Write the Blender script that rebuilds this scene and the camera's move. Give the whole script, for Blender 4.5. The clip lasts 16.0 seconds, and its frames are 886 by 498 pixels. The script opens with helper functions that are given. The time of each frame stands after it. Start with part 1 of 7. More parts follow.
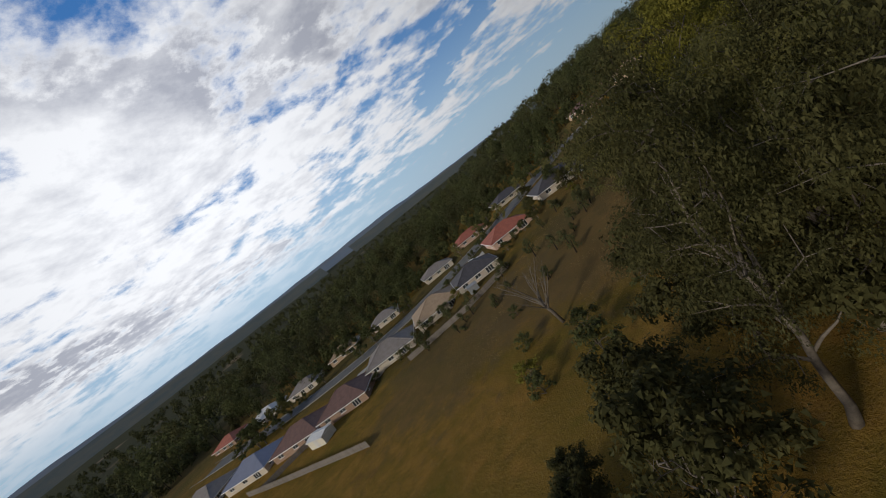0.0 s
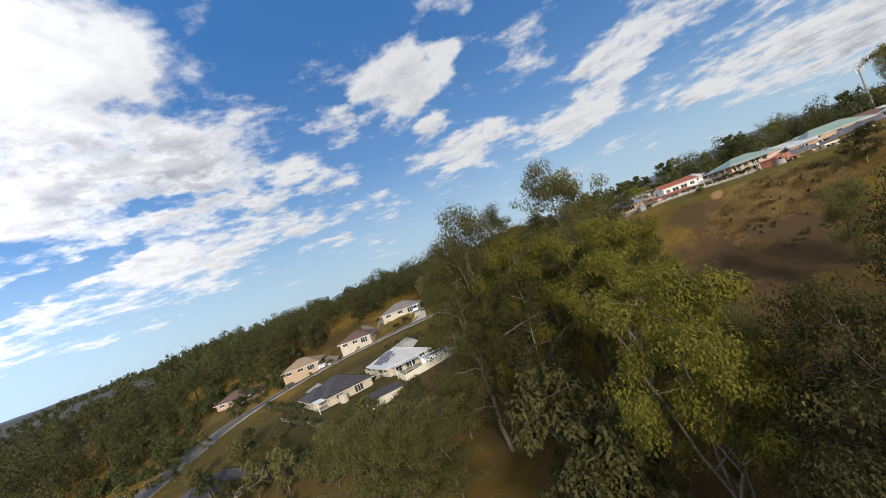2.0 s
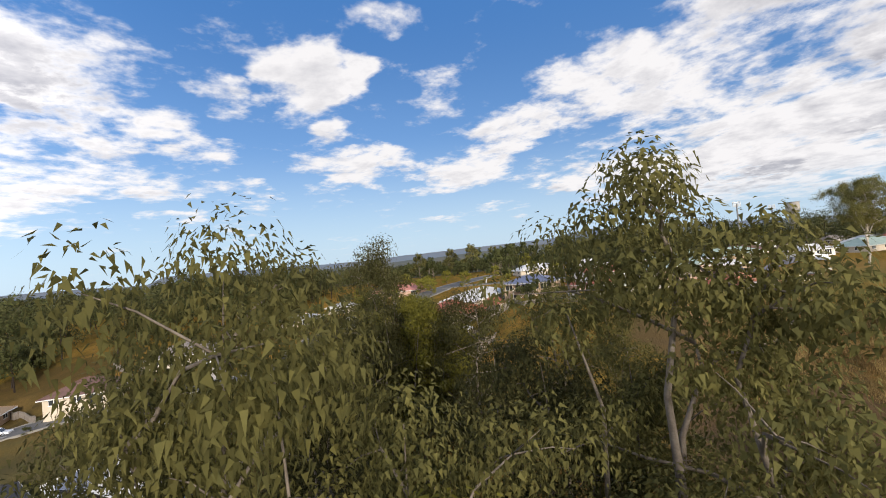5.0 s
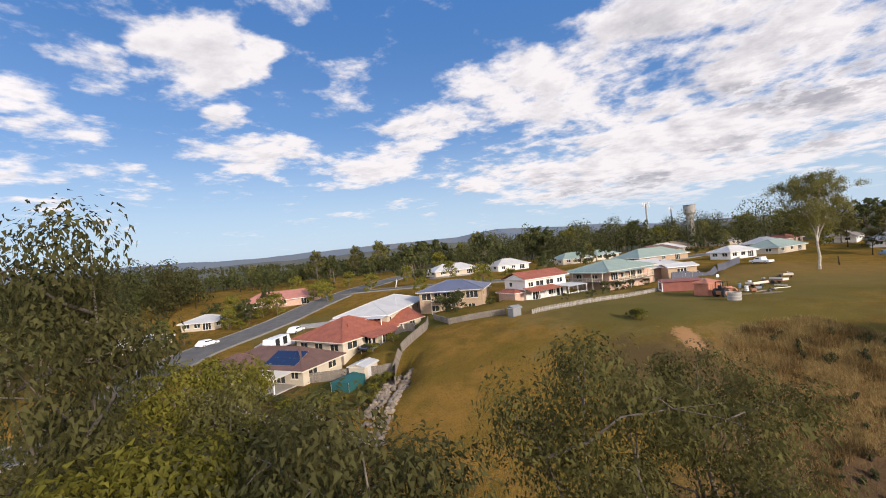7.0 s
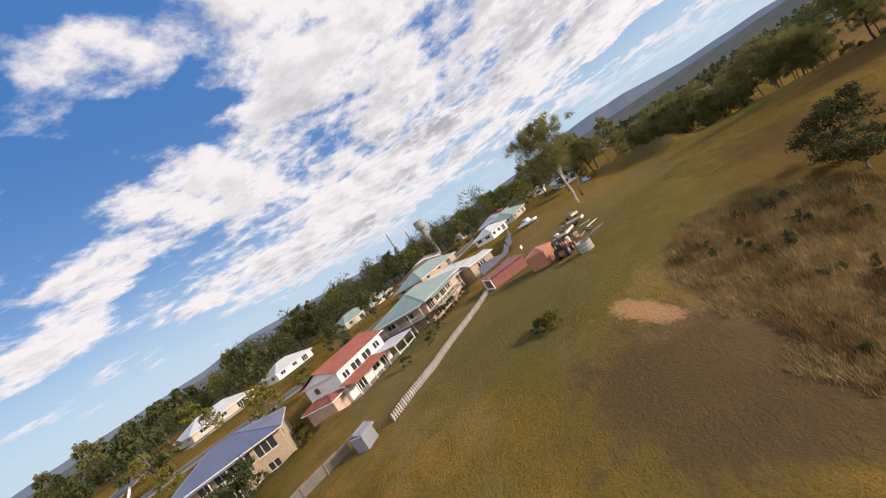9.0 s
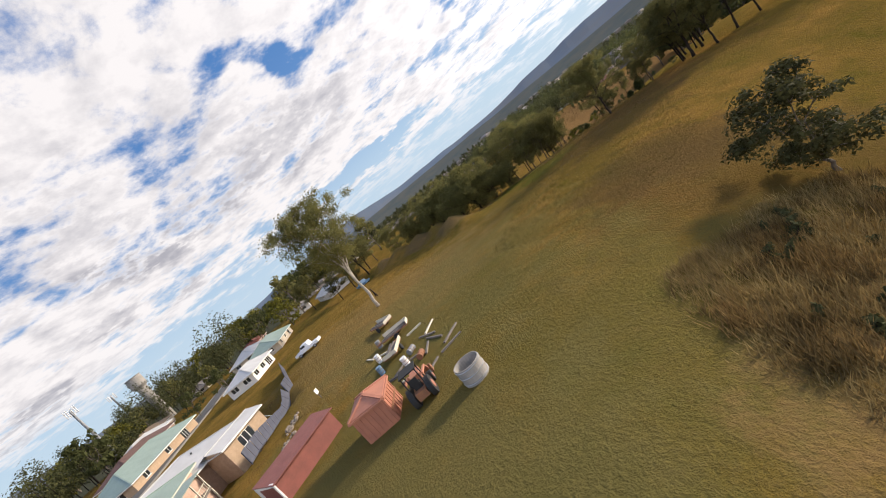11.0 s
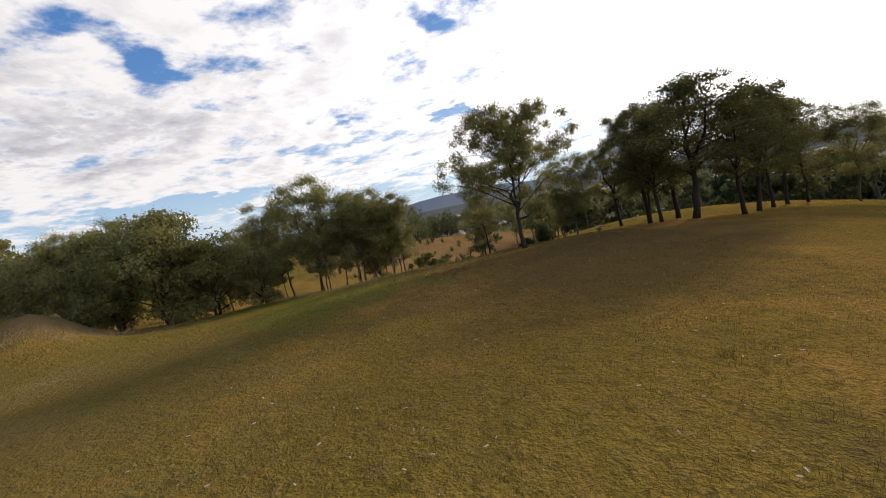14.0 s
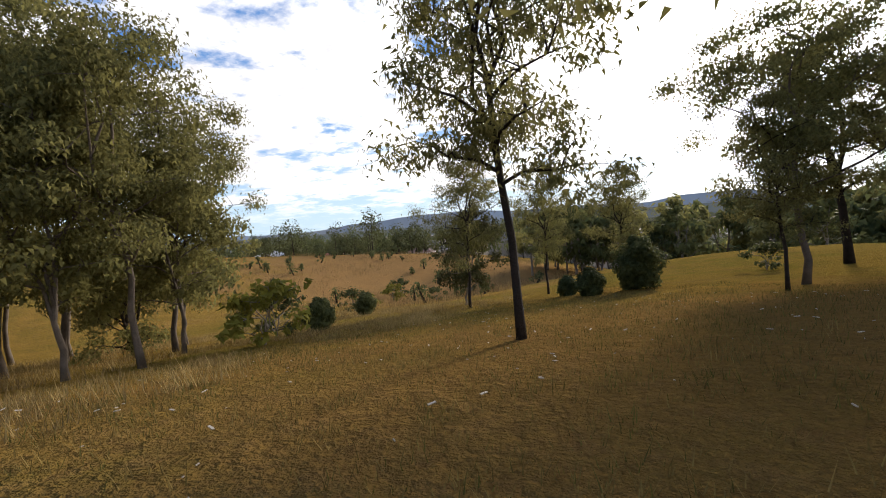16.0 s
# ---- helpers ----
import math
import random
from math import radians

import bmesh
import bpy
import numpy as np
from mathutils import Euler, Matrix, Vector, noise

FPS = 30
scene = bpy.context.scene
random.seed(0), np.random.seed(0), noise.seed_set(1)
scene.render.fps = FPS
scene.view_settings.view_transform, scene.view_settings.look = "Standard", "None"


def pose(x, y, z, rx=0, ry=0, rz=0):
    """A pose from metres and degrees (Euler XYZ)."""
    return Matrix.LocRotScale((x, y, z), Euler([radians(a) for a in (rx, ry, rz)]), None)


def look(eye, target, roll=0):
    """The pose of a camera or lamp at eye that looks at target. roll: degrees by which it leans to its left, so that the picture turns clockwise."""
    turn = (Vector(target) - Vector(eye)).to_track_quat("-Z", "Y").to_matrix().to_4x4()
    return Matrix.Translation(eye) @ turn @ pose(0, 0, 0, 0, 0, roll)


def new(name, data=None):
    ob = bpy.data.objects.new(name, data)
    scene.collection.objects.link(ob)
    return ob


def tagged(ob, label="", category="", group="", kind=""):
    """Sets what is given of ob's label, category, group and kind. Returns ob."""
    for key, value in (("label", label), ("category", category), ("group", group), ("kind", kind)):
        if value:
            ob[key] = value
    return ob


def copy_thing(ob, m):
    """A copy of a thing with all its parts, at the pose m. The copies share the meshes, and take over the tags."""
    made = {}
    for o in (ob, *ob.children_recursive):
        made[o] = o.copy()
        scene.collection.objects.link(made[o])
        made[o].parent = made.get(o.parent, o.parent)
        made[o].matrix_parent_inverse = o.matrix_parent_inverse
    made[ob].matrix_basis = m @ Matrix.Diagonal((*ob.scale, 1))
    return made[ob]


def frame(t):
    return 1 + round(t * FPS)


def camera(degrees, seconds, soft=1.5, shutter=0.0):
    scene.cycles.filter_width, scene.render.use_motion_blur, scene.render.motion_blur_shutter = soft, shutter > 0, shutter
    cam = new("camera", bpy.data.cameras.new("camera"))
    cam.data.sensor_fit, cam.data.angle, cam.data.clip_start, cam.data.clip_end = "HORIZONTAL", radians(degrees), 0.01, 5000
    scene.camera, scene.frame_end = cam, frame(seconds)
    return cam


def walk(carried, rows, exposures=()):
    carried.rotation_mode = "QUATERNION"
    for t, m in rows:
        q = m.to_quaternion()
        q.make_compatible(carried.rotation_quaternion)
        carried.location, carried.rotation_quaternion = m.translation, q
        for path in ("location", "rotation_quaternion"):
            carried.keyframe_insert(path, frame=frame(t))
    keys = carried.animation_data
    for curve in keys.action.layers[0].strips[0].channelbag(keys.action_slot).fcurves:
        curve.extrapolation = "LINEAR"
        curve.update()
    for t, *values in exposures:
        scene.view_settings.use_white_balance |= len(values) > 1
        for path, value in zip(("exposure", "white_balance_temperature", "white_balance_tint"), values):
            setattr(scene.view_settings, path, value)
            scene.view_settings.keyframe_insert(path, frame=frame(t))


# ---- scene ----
cam = camera(92.7, 16.0, soft=1.0, shutter=0.0)


def flight(x, y, z, yaw, pitch, roll):
    return pose(x, y, z, 0, 0, yaw) @ pose(0, 0, 0, 90 + pitch) @ pose(0, 0, 0, 0, 0, roll)


# seconds, place, heading, pitch and bank
WAY = [
    (0.0, 0.00, 0.00, -0.00, 42.52, -7.67, -37.74),
    (0.5, -7.64, 2.50, 1.13, 25.30, -6.64, -33.12),
    (1.0, -14.31, 5.89, 2.37, 9.89, -3.52, -26.50),
    (1.5, -20.69, 11.04, 4.15, -4.54, 0.05, -21.03),
    (2.0, -23.94, 19.40, 6.23, -17.61, 2.22, -20.19),
    (2.5, -23.94, 28.64, 8.24, -26.03, 2.19, -16.69),
    (3.0, -21.77, 37.01, 9.93, -30.96, 1.02, -12.25),
    (3.5, -17.82, 44.18, 11.04, -32.52, 0.95, -8.00),
    (4.0, -13.13, 50.59, 11.69, -32.34, 1.40, -5.17),
    (4.2, -11.16, 53.06, 11.86, -32.55, 1.58, -4.99),
    (6.3, 5.63, 75.35, 12.82, -43.67, 0.13, -4.53),
    (6.5, 7.85, 77.70, 12.90, -44.20, -0.04, -3.12),
    (7.0, 13.57, 83.39, 12.84, -47.78, 0.09, -5.21),
    (7.5, 19.77, 88.38, 12.64, -51.32, -0.08, -7.72),
    (8.0, 25.40, 93.43, 12.73, -60.00, -0.66, -15.78),
    (8.5, 31.13, 98.38, 13.01, -71.74, -1.38, -27.41),
    (9.0, 37.97, 101.94, 13.07, -81.75, -2.26, -33.41),
    (9.5, 45.44, 103.93, 13.03, -90.69, -3.53, -37.83),
    (10.0, 53.11, 104.65, 12.94, -98.89, -5.11, -41.00),
    (10.2, 56.05, 104.77, 12.95, -102.46, -5.97, -42.16),
    (12.3, 84.94, 90.49, 10.97, -135.32, -9.65, -25.68),
    (12.5, 87.27, 87.54, 10.01, -137.08, -9.13, -24.20),
    (13.0, 93.01, 80.22, 7.87, -141.18, -7.53, -20.16),
    (13.5, 98.40, 72.29, 6.14, -143.81, -6.48, -15.00),
    (14.0, 103.69, 66.03, 4.23, -146.09, -5.04, -11.03),
    (14.5, 108.87, 57.50, 2.96, -147.22, -3.76, -6.27),
    (15.0, 113.15, 49.72, 2.42, -146.82, -3.81, -3.52),
    (15.5, 117.07, 42.09, 1.78, -146.82, -3.56, -1.93),
    (16.0, 121.06, 35.11, 1.05, -150.17, -2.72, -4.38),
]
EXPOSURES = [(0, -1.25, 6250, 9), (0.5, -1.1, 6250, 9), (1.0, -0.75, 6250, 9), (1.5, -0.55, 6250, 9), (2.0, -0.25, 6350, 9), (3.0, 0.0, 6450, 10), (4.0, 0.06, 6500, 10), (6.3, 0.06, 6600, 14), (8.0, 0.0, 6650, 15), (10.0, 0.02, 6700, 14), (12.5, 0.14, 6650, 12), (13.3, 0.0, 6650, 12), (14.0, 0.02, 6650, 12), (14.6, 0.2, 6600, 11), (15.0, 0.08, 6550, 11), (15.5, 0.24, 6550, 11), (16.0, 0.34, 6550, 11)]
walk(cam, [(t, flight(*row)) for t, *row in WAY], EXPOSURES)

# ---- light ----
SUN_HEADING, SUN_HEIGHT = radians(171), radians(18.5)
SUN_WAY = Vector((-math.sin(SUN_HEADING) * math.cos(SUN_HEIGHT), math.cos(SUN_HEADING) * math.cos(SUN_HEIGHT), math.sin(SUN_HEIGHT)))


class Nodes:
    """Short hand for node trees."""

    def __init__(self, tree):
        self.tree = tree
        tree.nodes.clear()

    def node(self, kind, inputs=(), **props):
        n = self.tree.nodes.new(kind)
        for key, value in props.items():
            if key == "operation":
                n.operation = value
            elif key == "blend_type":
                n.blend_type = value
            elif key == "data_type":
                n.data_type = value
            elif key == "interpolation_type":
                n.interpolation_type = value
            elif key == "sky_type":
                n.sky_type = value
            elif key == "noise_dimensions":
                n.noise_dimensions = value
            elif key == "feature":
                n.feature = value
            elif key == "wave_type":
                n.wave_type = value
            elif key == "bands_direction":
                n.bands_direction = value
        for key, value in dict(inputs).items():
            self.put(n.inputs[key], value)
        return n

    def put(self, socket, value):
        if isinstance(value, bpy.types.NodeSocket):
            self.tree.links.new(value, socket)
        else:
            socket.default_value = value

    def math(self, op, a, b=0.0, c=0.0):
        return self.node("ShaderNodeMath", {0: a, 1: b, 2: c}, operation=op).outputs[0]

    def mix(self, f, a, b, blend="MIX"):
        n = self.node("ShaderNodeMix", {}, data_type="RGBA", blend_type=blend)
        self.put(n.inputs[0], f), self.put(n.inputs[6], a), self.put(n.inputs[7], b)
        return n.outputs[2]

    def ramp(self, x, lo, hi, a=0.0, b=1.0):
        return self.node("ShaderNodeMapRange", {0: x, 1: lo, 2: hi, 3: a, 4: b}, interpolation_type="SMOOTHSTEP").outputs[0]

    def noise(self, vec, scale, detail=4.0, rough=0.55, distort=0.0):
        return self.node("ShaderNodeTexNoise", {"Vector": vec, "Scale": scale, "Detail": detail, "Roughness": rough, "Distortion": distort}).outputs[0]


# masses of cloud: heading, height, half-width, half-height, slant in degrees, weight
CLOUD_BANKS = ((11, 18.5, 15, 7, 0, 0.30), (31, 27, 34, 13, 0, 0.34), (10, 13, 17, 6, -6, 0.26), (40, 9, 26, 5, 0, 0.24), (78, 20, 46, 22, 0, 0.36), (-18.5, 24.3, 6.2, 3.6, 0, 0.34), (-25.5, 24.6, 3.2, 2.4, 0, 0.30), (-10.5, 21.2, 3.6, 2.4, 0, 0.24), (-23, 17.6, 3.2, 1.7, 0, 0.24),
               (-32.5, 29.8, 5.5, 2.5, 0, 0.24), (-27, 13.2, 10.5, 3.0, 4, 0.26))
CLOUD_DRIFTS = ((-74, 7.5, 20, 4.2, 0, 0.34), (-90, 11, 16, 5, 0, 0.30), (-41, 12.4, 9, 3.0, -8, 0.28), (-46.5, 15.8, 6.5, 3.6, -30, 0.28), (-3, 8.0, 4.0, 1.1, 0, 0.24), (-10, 11.2, 5.5, 1.5, 0, 0.20), (-82, 15, 32, 9.5, 8, 0.32), (-58, 22, 9, 3.6, 0, 0.28), (-62, 35, 13, 4.2, 0, 0.24), (-88, 26, 26, 10, 0, 0.30), (-56, 9, 13, 3, 10, 0.22), (-120, 14, 30, 13, 0, 0.32),
                (-152, 17, 40, 15, 0, 0.36), (170, 16, 34, 18, 0, 0.36), (-120, 36, 60, 14, 0, 0.30), (140, 28, 40, 26, 0, 0.32))
CLEARINGS = ((8, 17.6, 11, 0.9, 4, 0.16), (22.5, 12.6, 6, 1.1, -20, 0.30), (31, 9.8, 4, 1.4, -20, 0.30), (-63, 28.6, 9, 1.8, 12, 0.30), (-111, 24.2, 5.5, 1.8, 20, 0.20), (-117, 21, 4.2, 1.4, 20, 0.17), (-136, 11.2, 7.5, 1.4, -4, 0.24), (-151, 23.5, 3.4, 1.6, 20, 0.17), (-116, 6.2, 9, 1.3, 0, 0.34), (-52, 25.5, 5.0, 2.2, 20, 0.24), (-151, 12.4, 4, 1.0, 20, 0.34), (16, 3.5, 22, 1.6, 0, 0.3))
GREY_BELLIES = ((-90, 13, 13, 2.2, 6, 0.8), (-70, 5.6, 9, 1.0, 0, 0.7), (-86, 8.2, 9, 1.2, 4, 0.5), (-88, 19, 30, 8, 0, 0.30), (48, 25, 18, 6, 15, 0.75), (66, 33, 16, 5, 10, 0.7), (14, 21, 17, 7, 0, 0.62), (84, 8.5, 14, 2.6, 8, 0.9), (60, 5.0, 12, 1.8, 8, 0.8), (-97, 13.5, 12, 2.4, 10, 0.6), (-74, 16, 12, 1.6, 12, 0.35), (174, 10.4, 9, 2.4, 4, 0.9), (-112, 15, 12, 4, 0, 0.45), (6, 10.5, 12, 1.2, 0, 0.35), (-66, 7.2, 9, 0.8, 4, 0.4))


def make_world():
    world = bpy.data.worlds.new("sky")
    world.use_nodes = True
    n = Nodes(world.node_tree)
    way = n.node("ShaderNodeTexCoord").outputs["Generated"]
    sep = n.node("ShaderNodeSeparateXYZ", {0: way})
    up = n.math("MAXIMUM", sep.outputs[2], 0.0)
    # a flat deck of cloud seen from below
    deep = n.math("ADD", up, 0.13)
    px, py = n.math("DIVIDE", sep.outputs[0], deep), n.math("DIVIDE", sep.outputs[1], deep)
    deck = n.node("ShaderNodeCombineXYZ", {0: px, 1: py, 2: 0.37}).outputs[0]
    stir = n.node("ShaderNodeTexNoise", {"Vector": deck, "Scale": 2.2, "Detail": 4.0, "Roughness": 0.6}).outputs["Color"]
    stir = n.node("ShaderNodeVectorMath", {0: stir, 1: (0.5, 0.5, 0.5)}, operation="SUBTRACT").outputs[0]
    stir = n.node("ShaderNodeVectorMath", {0: stir, 1: (15.0, 6.5, 0.0)}, operation="MULTIPLY").outputs[0]
    heading = n.math("MULTIPLY", n.math("ARCTAN2", n.math("MULTIPLY", sep.outputs[0], -1.0), sep.outputs[1]), 57.2958)
    elev = n.math("MULTIPLY", n.math("ARCSINE", sep.outputs[2]), 57.2958)
    chart = n.node("ShaderNodeCombineXYZ", {0: heading, 1: elev, 2: 0.0}).outputs[0]
    chart = n.node("ShaderNodeVectorMath", {0: chart, 1: stir}, operation="ADD").outputs[0]

    def masses(rows):
        total = 0.0
        for h, e, wide, tall_half, slant, weight in rows:
            local = n.node("ShaderNodeMapping", {"Vector": chart, "Location": (h, e, 0), "Rotation": (0, 0, radians(slant)), "Scale": (wide, tall_half, 1)})
            local.vector_type = "TEXTURE"
            d = n.node("ShaderNodeVectorMath", {0: local.outputs[0]}, operation="LENGTH").outputs["Value"]
            total = n.math("MAXIMUM", total, n.ramp(d, 0.45, 1.35, weight, 0.0))
        return total

    cover = n.math("MAXIMUM", masses(CLOUD_BANKS), masses(CLOUD_DRIFTS))
    cover = n.math("SUBTRACT", n.math("SUBTRACT", cover, masses(CLEARINGS)), 0.14)
    puffs = n.noise(deck, 2.1, 10.0, 0.60, 0.2)
    fine = n.noise(deck, 7.0, 7.0, 0.62)
    lumps = n.math("ADD", n.math("MULTIPLY", n.math("SUBTRACT", puffs, 0.5), 1.05), n.math("MULTIPLY", n.math("SUBTRACT", fine, 0.5), 0.62))
    body = n.math("ADD", lumps, cover)
    mask = n.ramp(body, -0.08, 0.18)
    # lumps lit from the sun's side, bellies grey
    shifted = n.node("ShaderNodeVectorMath", {0: deck, 1: (SUN_WAY.x * 0.10, SUN_WAY.y * 0.10, 0.0)}, operation="ADD").outputs[0]
    slope = n.math("SUBTRACT", n.noise(shifted, 2.1, 10.0, 0.60, 0.2), puffs)
    shade = n.math("ADD", n.math("MULTIPLY", slope, 3.0), n.math("MULTIPLY", n.ramp(body, 0.12, 0.50), 0.42))
    belly = n.math("MULTIPLY", masses(GREY_BELLIES), n.ramp(n.math("ADD", body, n.math("MULTIPLY", n.math("SUBTRACT", fine, 0.5), 0.5)), 0.05, 0.26))
    grey = n.node("ShaderNodeClamp", {0: n.math("ADD", shade, belly)}).outputs[0]
    sunward = n.node("ShaderNodeVectorMath", {0: way, 1: tuple(SUN_WAY)}, operation="DOT_PRODUCT").outputs["Value"]
    sunward = n.math("MAXIMUM", sunward, 0.0)
    glow = n.math("ADD", n.math("MULTIPLY", n.math("POWER", sunward, 3.0), 0.6), n.math("MULTIPLY", n.math("POWER", sunward, 24.0), 3.0))
    # the western half of the cloud deck is the brightest
    west = n.node("ShaderNodeVectorMath", {0: way, 1: (-0.88, 0.40, 0.26)}, operation="DOT_PRODUCT").outputs["Value"]
    west = n.math("MAXIMUM", west, 0.0)
    glow = n.math("ADD", glow, n.math("MULTIPLY", n.math("POWER", west, 4.0), 1.5))
    cloud = n.mix(grey, (0.98, 0.97, 0.98, 1), (0.46, 0.47, 0.53, 1))
    low = n.ramp(up, 0.0, 0.14)
    cloud = n.mix(low, (0.84, 0.88, 0.93, 1), cloud)
    bright = n.math("ADD", 0.92, glow)
    mask = n.math("MULTIPLY", mask, n.ramp(up, 0.02, 0.10, 0.25, 1.0))
    sky = n.node("ShaderNodeTexSky", sky_type="NISHITA")
    sky.sun_disc, sky.sun_elevation, sky.sun_rotation = False, SUN_HEIGHT, -SUN_HEADING
    sky.air_density, sky.dust_density, sky.ozone_density = 1.0, 0.6, 2.0
    azure = n.mix(0.5, sky.outputs[0], (0.62, 2.3, 6.0, 1))
    azure = n.mix(n.ramp(up, 0.28, 0.60), azure, (0.55, 1.75, 4.4, 1))
    azure = n.mix(n.ramp(up, 0.0, 0.30, 0.72, 0.0), azure, (5.0, 6.5, 7.6, 1))
    blue = n.node("ShaderNodeBackground", {"Color": azure, "Strength": n.math("ADD", 0.12, n.math("MULTIPLY", n.math("POWER", west, 4.0), 0.14))})
    white = n.node("ShaderNodeBackground", {"Color": cloud, "Strength": bright})
    both = n.node("ShaderNodeMixShader", {0: mask, 1: blue.outputs[0], 2: white.outputs[0]})
    n.node("ShaderNodeOutputWorld", {0: both.outputs[0]})
    scene.world = world


make_world()
sun = new("sun", bpy.data.lights.new("sun", "SUN"))
sun.data.energy, sun.data.angle, sun.data.color = 5.0, radians(8.0), (1.0, 0.90, 0.75)
sun.matrix_world = look(SUN_WAY * 100, (0, 0, 0))

# ---- materials ----
MATS = {}


def material(name, a, b=None, scale=3.0, rough=0.8, metal=0.0, bump=0.0, bump_scale=20.0, spots=0.25, random=0.0, island=0.0, wave=None, spec=0.4, translucent=0.0):
    """A surface of colour a, mottled with b at two scales; wave: (direction, scale, depth) of ribs or courses."""
    if name in MATS:
        return MATS[name]
    m = bpy.data.materials.new(name)
    m.use_nodes = True
    n = Nodes(m.node_tree)
    co = n.node("ShaderNodeTexCoord").outputs["Object"]
    b = b or tuple(0.72 * c for c in a)
    large = n.noise(co, scale, 5.0, 0.6)
    small = n.noise(co, scale * 9, 3.0, 0.6)
    f = n.math("ADD", n.math("MULTIPLY", n.ramp(large, 0.3, 0.7), 1 - spots), n.math("MULTIPLY", n.ramp(small, 0.35, 0.7), spots))
    colour = n.mix(f, (*a, 1), (*b, 1))
    if random or island:
        r = n.node("ShaderNodeObjectInfo").outputs["Random"]
        i = n.node("ShaderNodeNewGeometry").outputs["Random Per Island"]
        v = n.math("ADD", n.math("MULTIPLY", r, random), n.math("MULTIPLY", i, island))
        v = n.math("ADD", v, 1 - 0.5 * (random + island))
        colour = n.mix(1.0, colour, n.node("ShaderNodeCombineColor", {0: v, 1: v, 2: v}).outputs[0], "MULTIPLY")
    height_in = n.noise(co, bump_scale, 4.0, 0.6)
    if wave:
        w = n.node("ShaderNodeTexWave", {"Vector": co, "Scale": wave[1], "Distortion": 0.15, "Detail": 1.0}, wave_type="BANDS", bands_direction=wave[0]).outputs[1]
        colour = n.mix(n.math("MULTIPLY", n.ramp(w, 0.0, 0.35, 1.0, 0.0), wave[2]), colour, (*[c * 0.45 for c in a], 1))
        height_in = n.math("ADD", n.math("MULTIPLY", height_in, 0.3), w)
    bs = n.node("ShaderNodeBsdfPrincipled", {"Base Color": colour, "Roughness": n.math("ADD", rough - 0.08, n.math("MULTIPLY", large, 0.16)), "Metallic": metal, "Specular IOR Level": spec})
    if bump:
        n.put(bs.inputs["Normal"], n.node("ShaderNodeBump", {"Strength": bump, "Distance": 0.05, "Height": height_in}).outputs[0])
    end = bs.outputs[0]
    if translucent:
        tr = n.node("ShaderNodeBsdfTranslucent", {"Color": colour})
        end = n.node("ShaderNodeMixShader", {0: translucent, 1: end, 2: tr.outputs[0]}).outputs[0]
    n.node("ShaderNodeOutputMaterial", {0: end})
    MATS[name] = m
    return m


def ground_centre(x, y):
    return float(height(x, y))


